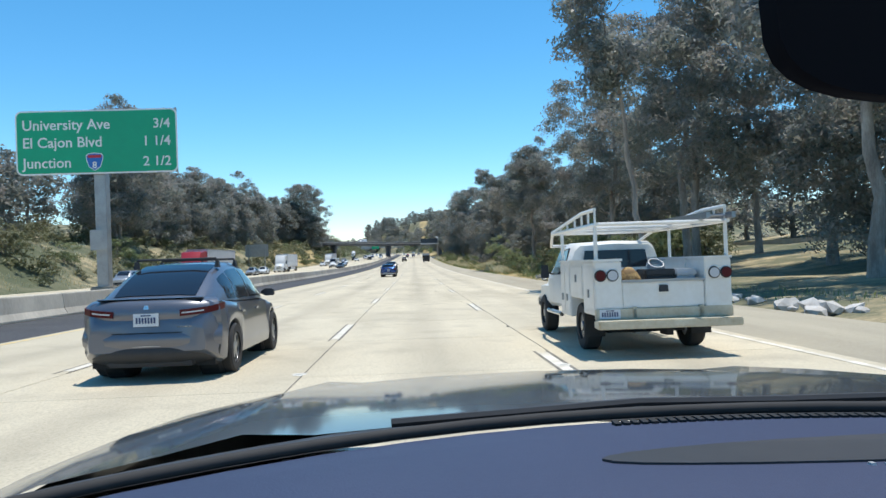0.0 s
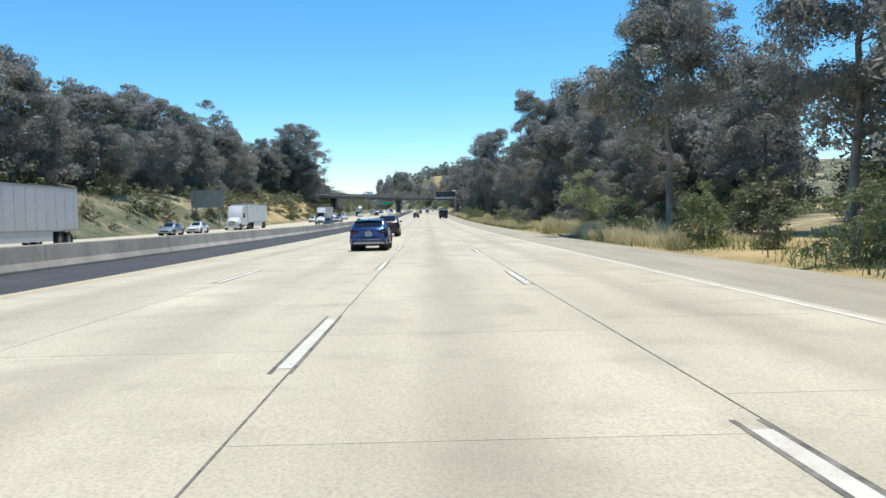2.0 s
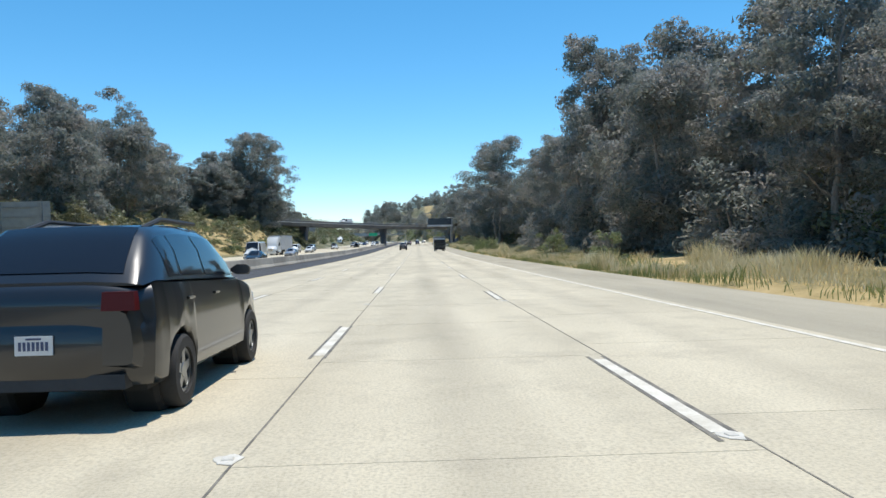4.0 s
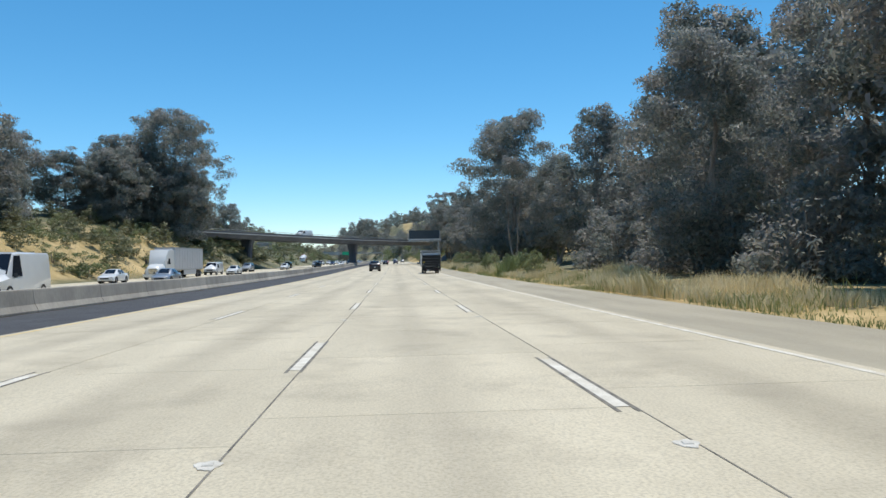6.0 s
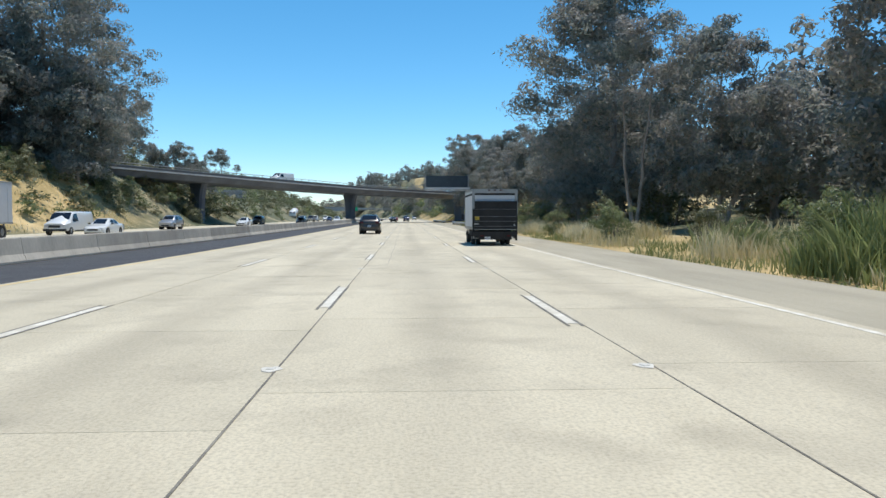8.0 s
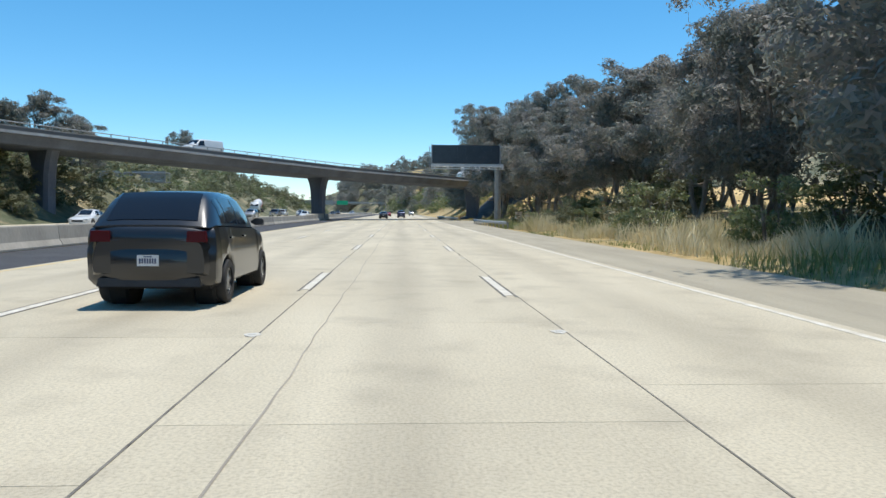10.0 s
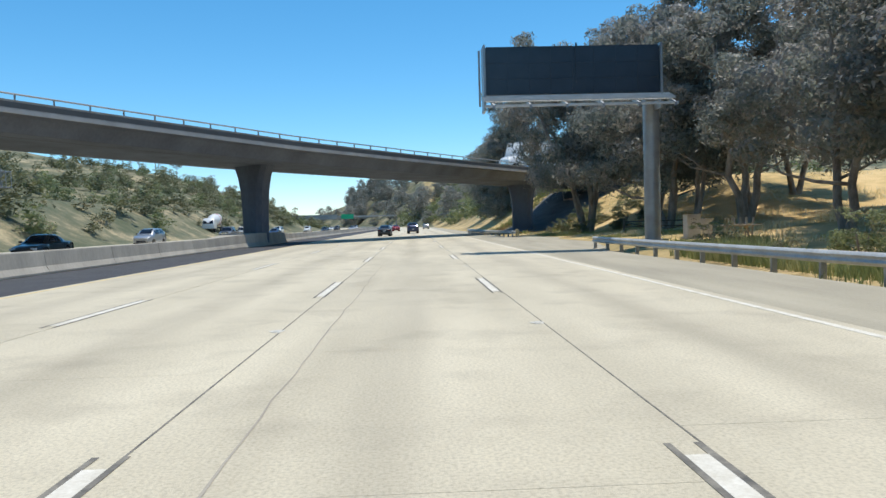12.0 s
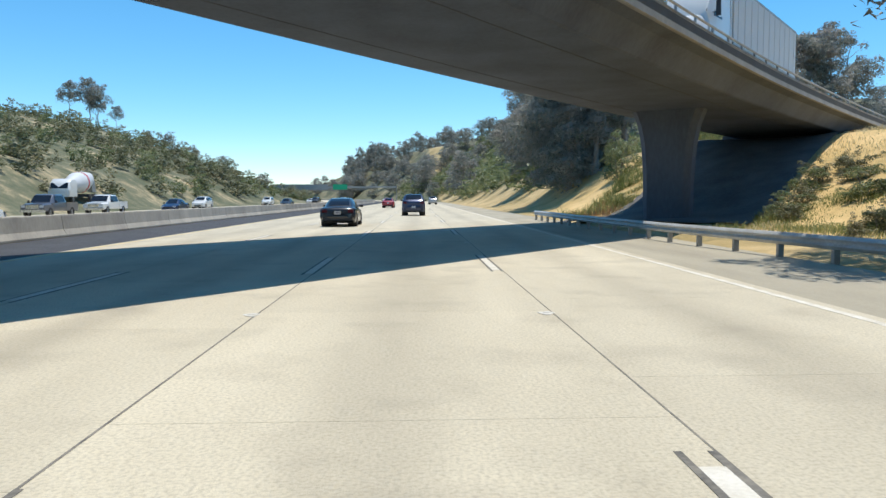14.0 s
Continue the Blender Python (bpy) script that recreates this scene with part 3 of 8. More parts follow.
shield = [(-0.34, 0.1), (-0.36, 0.28), (-0.28, 0.36), (0, 0.40), (0.28, 0.36), (0.36, 0.28), (0.34, 0.1), (0.24, -0.2), (0, -0.36), (-0.24, -0.2)]
put(part("route_shield_edge", Shape().loft([[(x * 1.1, y, z * 1.1) for x, z in shield[::-1]] for y in (-0.046, -0.039)]), SIGN_WHITE, guide), -0.12, 0, SZ - 0.93)
put(part("route_shield", Shape().loft([[(x, y, z) for x, z in shield[::-1]] for y in (-0.052, -0.045)]), SIGN_BLUE, guide), -0.12, 0, SZ - 0.93)
put(part("route_shield_top", Shape().box(-0.30, 0.30, -0.056, -0.050, 0.2, 0.33), SIGN_RED, guide), -0.12, 0, SZ - 0.93)
lettering("8", 0.42, SIGN_WHITE, guide, pose(-0.12, -0.058, SZ - 1.20, 90, 0, 0), align="CENTER", bold=0.008)
part("post", Shape().box(-0.26, 0.26, 0.14, 0.62, 0.0, SZ + SH / 2 - 0.2), STEEL, guide, "grey steel box post", bevel=0.02)
for z in (-1.0, 0.0, 1.0):
    part("stiffener", Shape().box(-SW / 2 + 0.15, SW / 2 - 0.1, 0.004, 0.13, SZ + z - 0.06, SZ + z + 0.06), STEEL, guide)
for x in (-3.0, -1.5, 1.5, 3.0, 3.5):
    part("stiffener", Shape().box(x - 0.05, x + 0.05, 0.13, 0.22, SZ - SH / 2, SZ + SH / 2 + 0.05), STEEL, guide)
part("control_box", Shape().box(-0.42, 0.36, -0.12, 0.13, 2.62, 3.55), STEEL, guide, "grey metal control box", bevel=0.02)
part("base", Shape().box(-0.5, 0.5, -0.1, 0.85, 0.0, 0.95), CONCRETE_OLD, guide, "concrete footing", bevel=0.05)

# ---------------------------------------------------------------- message sign over the right shoulder
DARK_PANEL = material("dark_matrix_panel", (0.020, 0.028, 0.040), 0.28, other=(0.034, 0.044, 0.058), scale=1.2, fine=12, spec=0.7)
message = thing("message_sign", pose(0, 386.4, 0), "unlit dark electronic message sign cantilevered from a steel post", "road sign")
MX0, MX1, MZ0, MZ1 = 5.6, 13.95, 7.5, 9.75
part("cabinet", Shape().box(MX0, MX1, 0.0, 0.9, MZ0, MZ1), DARK_PANEL, message, bevel=0.03)
for x in (MX0 - 0.12, MX1 + 0.02):
    part("end_plate", Shape().box(x, x + 0.1, -0.15, 1.0, MZ0 - 0.75, MZ1 + 0.1), STEEL, message)
for k in range(9):
    x = MX0 + (MX1 - MX0) * k / 8
    part("face_mullion", Shape().box(x - 0.02, x + 0.02, -0.02, 0.0, MZ0 + 0.03, MZ1 - 0.03), DARK_PANEL, message)
for k in range(4):
    z = MZ0 + (MZ1 - MZ0) * k / 3
    part("face_mullion", Shape().box(MX0 + 0.03, MX1 - 0.03, -0.018, 0.0, z - 0.015, z + 0.015), DARK_PANEL, message)
part("conduit", Shape().box(MX0 + 4.3, MX0 + 4.38, -0.07, -0.02, MZ0 + 0.55, MZ1 + 0.15), DARK_PANEL, message, "thin dark conduit down the face")
WALKWAY = material("pale_galvanised_walkway", (0.66, 0.66, 0.64), 0.6, 0.1, other=(0.50, 0.50, 0.48), scale=2, fine=12)
for y0, z in ((-0.08, -0.10), (-0.42, -0.22), (-0.62, -0.30), (-0.86, -0.38), (-1.30, -0.72)):
    part("catwalk_beam", Shape().box(MX0 - 0.2, MX1 + 0.45, y0 - 0.05, y0 + 0.05, MZ0 + z - 0.06, MZ0 + z + 0.05), WALKWAY, message, "pale galvanised walkway beam")
part("catwalk_grating", Shape().loft([[(x, y0, MZ0 + z) for y0, z in ((-0.10, -0.20), (-0.84, -0.46), (-0.84, -0.49), (-0.10, -0.23))] for x in (MX0 - 0.15, MX1 + 0.4)]), WALKWAY, message)
for k in range(6):
    x = MX0 + 0.2 + (MX1 - MX0 + 0.1) * k / 5
    part("catwalk_bracket", Shape().loft([[(x - 0.05, y0, z), (x + 0.05, y0, z), (x + 0.05, y0, z - 0.16), (x - 0.05, y0, z - 0.16)] for y0, z in ((0.3, MZ0 - 0.05), (-1.42, MZ0 - 0.70))]), STEEL, message, "dark walkway bracket")
part("upright", Shape().tube([(MX0 - 0.35, -0.4, MZ0 - 0.6), (MX0 - 0.35, -0.4, MZ1 - 0.25)], 0.05, 8), STEEL, message)
part("post", Shape().tube([(13.95, 1.35, -0.2), (13.95, 1.35, MZ1 - 0.3)], 0.40, 20), STEEL, message, "thick galvanised round post", smooth=40)
part("cross_arm", Shape().tube([(13.95, 1.35, MZ0 + 0.45), (MX0 + 0.6, 1.35, MZ0 + 0.45)], 0.2, 14), STEEL, message, smooth=40)
part("cross_arm", Shape().tube([(13.95, 1.35, MZ1 - 0.45), (MX0 + 0.6, 1.35, MZ1 - 0.45)], 0.2, 14), STEEL, message, smooth=40)
for x in (MX0 + 0.8, 8.2, 10.6, 12.6):
    part("hanger", Shape().box(x - 0.06, x + 0.06, 0.9, 1.3, MZ0 + 0.2, MZ1 - 0.2), STEEL, message)
part("base_plate", Shape().box(13.35, 14.55, 0.75, 1.95, -0.1, 0.4), STEEL, message, bevel=0.02)

# ---------------------------------------------------------------- guard rails on the right


GALVANISED = material("dull_galvanised_rail", (0.60, 0.60, 0.58), 0.55, 0.25, other=(0.42, 0.41, 0.38), scale=1.5, fine=12)


def guard_rail(points, name="guard_rail", label="galvanised W-beam guard rail on steel posts"):
    """A W-beam on posts along a plan line."""
    t = thing(name, pose(0, 0, -0.24), label, "guard rail")
    wave = [(0.0, 0.55), (-0.05, 0.58), (-0.08, 0.63), (-0.05, 0.67), (-0.01, 0.70), (-0.05, 0.73), (-0.08, 0.77), (-0.05, 0.82), (0.0, 0.85), (0.012, 0.84), (-0.03, 0.78), (-0.03, 0.62), (0.012, 0.56)]
    p = np.array(points, float)
    d = np.concatenate([[0], np.cumsum(np.hypot(*np.diff(p, axis=0).T))])
    tt = np.linspace(0, d[-1], max(2, int(d[-1] / 1.9)))
    q = np.column_stack([np.interp(tt, d, p[:, 0]), np.interp(tt, d, p[:, 1])])
    g = np.gradient(q, axis=0)
    g /= np.hypot(g[:, 0], g[:, 1])[:, None]
    nr = np.column_stack([g[:, 1], -g[:, 0]])
    part("beam", Shape().loft(along(wave, q, nr, True)), GALVANISED, t, smooth=40)
    pm = Shape().box(0.02, 0.16, -0.05, 0.05, -0.3, 0.80).mesh("rail_post")
    pm.materials.append(STEEL)
    for c, m in zip(q, nr):
        o = part("rail_post", pm, None, t)
        o.matrix_local = pose(c[0], c[1], 0, 0, 0, math.degrees(math.atan2(m[1], m[0])))
    return t


guard_rail([(11.7, 363.5), (11.45, 368), (11.2, 375), (11.0, 388)])
guard_rail([(11.5, 420), (11.2, 424), (10.6, 430), (10.2, 434), (9.9, 445), (9.8, 459)])
marker = thing("object_marker", pose(11.55, 419.6, -0.1), "yellow and black striped marker at the rail's end", "road sign")
part("post", Shape().box(-0.03, 0.03, -0.02, 0.02, -0.2, 0.9), STEEL, marker)
part("panel", Shape().box(-0.17, 0.17, -0.05, -0.03, 0.25, 0.85), PAINT_YELLOW, marker)
for k in range(3):
    part("stripe", Shape().loft([[(x, -0.056, 0.30 + 0.18 * k + 0.1 * (x + 0.17) / 0.34 + d) for x in (-0.16, 0.16)] + [(x, -0.051, 0.30 + 0.18 * k + 0.1 * (x + 0.17) / 0.34 + d) for x in (0.16, -0.16)] for d in (0.0, 0.08)]), PAINT_BLACK, marker)


def under_bridge(x, y, reach=5.2):
    """Whether a place lies below the deck."""
    return float(np.min(np.hypot(Q[:, 0] - x, Q[:, 1] - y))) < reach


# dark paving added below the deck, up to its seat, standing in for shade
SHADE_PAVING = material("shade_paving_concrete", (0.17, 0.165, 0.16), 0.9, other=(0.09, 0.088, 0.085), scale=0.5, fine=6, amount=0.6, bump=0.3, bump_scale=12)
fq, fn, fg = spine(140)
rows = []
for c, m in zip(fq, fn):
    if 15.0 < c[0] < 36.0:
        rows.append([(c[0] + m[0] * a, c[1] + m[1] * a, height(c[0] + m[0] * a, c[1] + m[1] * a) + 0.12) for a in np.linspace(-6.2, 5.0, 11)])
paving = part("shade_paving", Shape().loft(rows, False), SHADE_PAVING, smooth=60)
tagged(paving, "dark paving added on the bank below the overpass as its shade", "pavement", kind="structure")



# ---------------------------------------------------------------- plants
def mesh_of(name, v, f, mat):
    me = bpy.data.meshes.new(name)
    me.from_pydata(v.tolist() if hasattr(v, "tolist") else v, [], f.tolist() if hasattr(f, "tolist") else f)
    me.materials.append(mat)
    me.update()
    return me


def leaf_faces(pos, nrm, size, rng, long=0.40, wide=0.095, droop=0.8):
    """Pointed leaf sprays lying along their clump's surface and hanging a little, one face each, as arrays."""
    n = len(pos)
    nrm = nrm / np.linalg.norm(nrm, axis=1)[:, None]
    d = rng.normal(size=(n, 3))
    d[:, 2] -= droop
    d -= nrm * np.sum(d * nrm, axis=1)[:, None]
    d /= np.linalg.norm(d, axis=1)[:, None] + 1e-9
    w = np.cross(d, nrm)
    L, W = (long * size)[:, None], (wide * size)[:, None]
    v = np.stack([pos - d * L * 0.5 - w * W, pos - d * L * 0.5 + w * W, pos + d * L * 0.5], axis=1).reshape(-1, 3)
    return v, np.arange(3 * n).reshape(-1, 3)


def oval(u):
    return math.sin(math.pi * min(1.0, 0.16 + 0.80 * u)) ** 0.7


def high(u):
    return (0.42 + 0.58 * math.sin(math.pi * min(1.0, 0.62 * u + 0.02))) * (1 - 0.62 * max(0.0, (u - 0.72) / 0.28) ** 2)


def dome(u):
    return math.sqrt(max(0.03, 1 - max(0.0, (u - 0.28) / 0.72) ** 2)) * (0.80 + 0.20 * min(1.0, u / 0.28))


def broad(u):
    return max(0.03, 1 - max(0.0, (u - 0.25) / 0.75) ** 3.2) ** 0.5 * (0.86 + 0.14 * min(1.0, u / 0.25))


def eucalypt(seed, tall, radius, bare, shape, clumps, per, leaf, mat, bark, lean=0.0, puff=1.15, trunk_r=0.3, stems=1, splay=0.16, gaps=0.16, plumes=4):
    """Trunk and limbs that carry many rounded leaf clumps, heaped into an uneven crown with gaps. bare: the clear share of the height."""
    rng = np.random.default_rng(seed)
    wood, nodes, radii = Shape(), [], []
    z0 = bare * tall
    for k in range(stems):
        a0 = 6.28 * (k + rng.uniform(0, 0.6)) / stems
        out = 0.0 if stems == 1 else tall * splay * rng.uniform(0.7, 1.2)
        top = tall * rng.uniform(0.74, 0.86)
        pts, rr = [], []
        for j in range(11):
            u = j / 10
            wob = rng.normal(size=2) * tall * 0.008 * (j > 1)
            pts.append((lean * u * u * tall + out * math.cos(a0) * u ** 0.8 + wob[0], out * math.sin(a0) * u ** 0.8 + wob[1], -0.5 + (top + 0.5) * u))
            rr.append(trunk_r * (1.3 if j == 0 else 1.0) * (1 - 0.88 * u) + 0.025)
        wood.tube(pts, rr, 8)
        for p, r in zip(pts, rr):
            if p[2] > z0 * 0.55:
                nodes.append(p)
                radii.append(r)
    nodes = [np.array(p) for p in nodes]
    centres, sizes = [], []
    tries = 0
    while len(centres) < clumps and tries < clumps * 60:
        tries += 1
        u, a = rng.uniform(0, 1) ** 0.85, rng.uniform(0, 2 * math.pi)
        lobe = 1 + 0.42 * noise.noise((math.cos(a) * 1.3, math.sin(a) * 1.3 + 9.0 * seed, u * 3.2)) + 0.22 * noise.noise((math.cos(a) * 3, math.sin(a) * 3, u * 7 + seed))
        f = rng.uniform(0, 1) ** 0.42
        r = radius * shape(u) * lobe * f
        z = z0 + (tall - z0 - 0.35 * puff) * u
        c = np.array([lean * (z / tall) ** 2 * tall + r * math.cos(a), r * math.sin(a), z])
        if noise.noise((c[0] * 0.3, c[1] * 0.3 + seed, c[2] * 0.34)) < -gaps:
            continue
        s = puff * rng.uniform(0.6, 1.3) * (1.12 - 0.3 * u)
        if centres and np.min(np.linalg.norm((np.array(centres) - c) * (1, 1, 1.25), axis=1)) < 0.72 * s:
            continue
        centres.append(c)
        sizes.append(s)
    # a few tufts stand clear of the crown on thin boughs
    for _ in range(plumes):
        a, u = rng.uniform(0, 6.28), rng.uniform(0.62, 1.0)
        r, z = radius * shape(u) * rng.uniform(0.55, 1.12), z0 + (tall - z0) * u + rng.uniform(0.2, 1.3)
        for _ in range(3):
            centres.append(np.array([lean * z * z / tall + r * math.cos(a), r * math.sin(a), z]) + rng.normal(size=3) * puff * (0.5, 0.5, 0.35))
            sizes.append(puff * rng.uniform(0.5, 0.8))
    order = sorted(range(len(centres)), key=lambda i: math.hypot(centres[i][0] - lean * centres[i][2], centres[i][1]))
    V, F, off = [], [], 0
    for i in order:
        c, s = centres[i], sizes[i]
        P = np.array(nodes)
        d = c - P
        flat = np.hypot(d[:, 0], d[:, 1])
        cost = np.linalg.norm(d, axis=1) + 2.2 * np.maximum(0, 0.45 * flat - d[:, 2])
        j = int(np.argmin(cost))
        p, r = nodes[j], radii[j]
        e = c - np.array([0, 0, 0.25 * s])
        gap = float(np.linalg.norm(e - p))
        if gap > 0.3:
            base = max(0.018, min(r * 0.7, 0.022 + 0.02 * gap))
            m1 = p + (e - p) * 0.36 + np.array([0, 0, -0.05 * gap]) + rng.normal(size=3) * 0.06 * gap
            m2 = p + (e - p) * 0.70 + np.array([0, 0, -0.03 * gap]) + rng.normal(size=3) * 0.06 * gap
            wood.tube([tuple(p), tuple(m1), tuple(m2), tuple(e)], [base, base * 0.8, base * 0.6, 0.014], 5 if base > 0.06 else 3)
            for q, k in ((m1, 0.8), (m2, 0.6), (e, 0.35)):
                nodes.append(q)
                radii.append(base * k)
        n = int(per * (s / puff) ** 2 * rng.uniform(0.75, 1.25))
        if n < 3:
            continue
        d = rng.normal(size=(n, 3))
        d[:, 2] += 0.30
        d /= np.linalg.norm(d, axis=1)[:, None]
        lump = 1 + 0.20 * np.sin(3.3 * d[:, 0] + i) * np.cos(2.9 * d[:, 1] + 1.7 * i) + 0.13 * np.sin(6.1 * d[:, 2] + 2.0 * i + 3 * d[:, 0])
        depth = 1 - 0.45 * rng.uniform(0, 1, n) ** 2.2
        stray = rng.uniform(0, 1, n) < 0.10
        depth[stray] = rng.uniform(1.0, 1.28, stray.sum())
        pos = c + d * np.array([1, 1, 0.74]) * s * (lump * depth)[:, None]
        pos[:, 2] -= 0.16 * s * stray
        v, f = leaf_faces(pos, d * np.array([1, 1, 1.25]) + rng.normal(size=(n, 3)) * 0.38, leaf * rng.uniform(0.65, 1.35, n), rng)
        V.append(v)
        F.append(f + off)
        off += len(v)
    crown = mesh_of("crown", np.concatenate(V), np.concatenate(F), mat)
    stem = wood.mesh("trunk", smooth=50)
    stem.materials.append(bark)
    return stem, crown


def gum(fine, seed, tall, radius, bare, shape, clumps, lean, puff, r, stems=1, gaps=0.10):
    """One eucalyptus, in fine leaf for the verge or coarser for the trees behind."""
    per, leaf = (350, 0.68) if fine else (190, 0.95)
    return eucalypt(seed, tall, radius, bare, shape, clumps, per, leaf, GUM_LEAVES, BARK, lean, puff, r, stems, gaps=gaps)


GUM_KINDS = (
    (11, 21.5, 5.6, 0.26, oval, 94, 0.04, 1.15, 0.30, 1, 0.0),
    (12, 23.5, 6.0, 0.34, high, 94, -0.05, 1.15, 0.32, 1, 0.0),
    (13, 19.5, 5.6, 0.10, oval, 170, 0.0, 1.25, 0.30),
    (14, 18.5, 6.0, 0.18, dome, 160, 0.03, 1.25, 0.24, 2),
    (15, 25.0, 5.2, 0.40, high, 84, 0.06, 1.15, 0.30, 1, 0.0),
    (16, 15.5, 5.4, 0.05, dome, 160, 0.0, 1.20, 0.28),
    (17, 16.5, 6.0, 0.20, dome, 160, -0.02, 1.20, 0.22, 3),
    (18, 15.5, 6.2, 0.30, dome, 122, 0.02, 1.10, 0.24, 3),
    (19, 13.5, 5.4, 0.32, dome, 100, -0.03, 1.10, 0.22, 2),
    (23, 17.0, 5.6, 0.42, dome, 120, 0.0, 1.10, 0.26),
)
GUMS = [gum(True, *k) for k in GUM_KINDS]
BACK_GUMS = [gum(False, *k) for k in GUM_KINDS]
NEAR_GUMS = [
    eucalypt(21, 20.5, 5.4, 0.32, oval, 110, 250, 0.70, GUM_LEAVES, BARK, 0.02, 1.05, 0.28, gaps=0.0),
    eucalypt(22, 14.5, 5.0, 0.05, dome, 170, 260, 0.72, GUM_LEAVES, BARK, 0.0, 1.1, 0.24),
]
SPREADING = eucalypt(20, 13.0, 6.0, 0.26, dome, 230, 300, 0.60, GUM_LEAVES, BARK, -0.20, 0.95, 0.27, 4, 0.22, 0.04, 8)
FAR_GUMS = [eucalypt(31, 17.5, 5.6, 0.10, oval, 70, 44, 2.1, GUM_LEAVES, BARK, 0.0, 1.75, 0.35), eucalypt(32, 14.5, 6.0, 0.05, dome, 70, 44, 2.1, GUM_LEAVES, BARK, 0.02, 1.75, 0.35),
            eucalypt(33, 19.5, 4.4, 0.56, dome, 44, 90, 1.4, GUM_LEAVES, BARK, 0.03, 1.5, 0.24)]
SHRUBS = [eucalypt(41, 2.3, 1.6, 0.03, dome, 26, 95, 0.50, SCRUB_LEAVES, BARK, 0.0, 0.55, 0.05, 3, 0.2, 0.3, 5), eucalypt(42, 1.9, 1.7, 0.03, dome, 26, 95, 0.50, GREEN_LEAVES, BARK, 0.0, 0.52, 0.05, 3, 0.2, 0.3, 5),
          eucalypt(43, 3.1, 1.7, 0.03, oval, 30, 100, 0.52, GREEN_LEAVES, BARK, 0.0, 0.6, 0.06, 3, 0.2, 0.3, 6)]
PEPPER = eucalypt(51, 4.0, 2.1, 0.40, dome, 46, 105, 0.42, PEPPER_LEAVES, BARK, 0.02, 0.46, 0.07, 1, 0.12, 0.08, 5)


def plant(kind, key, x, y, scale=1.0, turn=0.0, label="", category="tree", name="gum_tree", group="", z=None, wide=1.0):
    """Puts a tree or shrub on the ground; alike ones share their meshes."""
    stem, crown = kind[key] if isinstance(kind, list) else kind
    m = pose(x, y, height(x, y) - 0.05 if z is None else z, 0, 0, turn)
    t = thing(name, m, label, category, group)
    t.scale = (scale * wide, scale * wide, scale)
    part("trunk", stem, None, t)
    part("crown", crown, None, t)
    return t


GUM = "tall eucalyptus with dull grey-brown foliage and pale trunk"
# (x, y, prototype, scale, width)
BANK_FIRST = ((27, 58.6, 0, 1.0, 1.1), (23, 71.6, 4, 1.0, 1.1), (31, 76.6, 0, 0.95, 1.1), (20.5, 84.6, 1, 0.92, 1.1), (29, 96.6, 3, 0.95, 1.1), (23.5, 104.6, 0, 0.95, 0.95), (18.6, 118.6, 9, 1.0, 1.0),
              (30, 128.6, 2, 0.7, 1.1), (22, 138.6, 5, 0.62, 1.2), (29, 148.6, 6, 0.74, 1.1), (23.5, 160.6, 0, 0.73, 1.1), (30, 173.7, 3, 1.08, 1.1), (23, 182.7, 6, 0.98, 1.1), (28, 193.5, 2, 1.1, 1.1),
              (23.0, 202, 2, 1.12, 1.0), (29, 208.5, 5, 1.3, 1.1), (25, 216, 0, 0.82, 1.1), (23, 229, 2, 0.88, 1.1),)
BANK_MIDDLE = ((30.5, 246, 2, 1.2, 1.05), (26.8, 271, 2, 1.0, 0.95), (27.5, 297, 3, 0.90, 1.0), (23.6, 316, 2, 1.5, 1.15),
               (29, 330, 6, 1.1, 1.1), (27, 345, 6, 1.0, 1.1), (34, 356, 7, 1.15, 1.1), (27, 356, 8, 1.0, 1.1), (24, 366, 7, 0.95, 1.15), (29, 366, 8, 1.1, 1.2), (38, 372, 8, 1.15, 1.1),
               (31, 378, 7, 1.0, 1.2), (20.2, 381.5, 8, 0.85, 1.1), (42, 386, 7, 1.05, 1.1), (29, 390, 8, 1.0, 1.2),)
BANK_LAST = ((33, 392, 8, 1.2, 1.2), (38, 402, 7, 1.05, 1.1), (26.5, 405, 7, 1.12, 1.1), (23.5, 413, 6, 1.15, 1.0), (36, 416, 8, 1.1, 1.1), (26, 424, 6, 1.25, 1.0), (47, 440, 8, 0.85, 1.0),
             (18.6, 491, 5, 1.0, 1.15), (21.0, 489, 4, 0.98, 1.0), (25.0, 492, 1, 1.0, 1.0), (20, 498, 2, 0.85, 1.1), (28, 512, 0, 0.85, 1.1), (22, 530, 5, 1.1, 1.1), (54, 512, 6, 1.0, 1.0), (61, 516, 3, 0.95, 1.0), (48, 509, 8, 0.9, 1.0),)
for i, (x, y, k, s, wd) in enumerate(BANK_FIRST + BANK_MIDDLE + BANK_LAST):
    plant(GUMS if x < 26.5 or 340 < y < 440 else BACK_GUMS, k, x, y, s, 67 * i, GUM, group="eucalyptus row on the right bank", wide=wd)
plant(SPREADING, 0, 19.8, 426.7, 1.45, 0, "spreading eucalyptus with several low stems beside the overpass", wide=0.84)
PLUMED = eucalypt(34, 20.5, 3.4, 0.64, dome, 34, 190, 0.8, GUM_LEAVES, BARK, 0.02, 0.95, 0.2, 2, 0.1, 0.05, 6)
for x, y, k in ((29.8, 411, 1.02), (24.6, 410, 0.98), (27.5, 170.4, 0.95), (24.5, 162.6, 0.88), (21.0, 300, 0.85), (20.8, 204, 1.12)):
    plant(PLUMED, 0, x, y, k, 31 * x, "slender eucalyptus with tufts of leaf high on bare boughs")
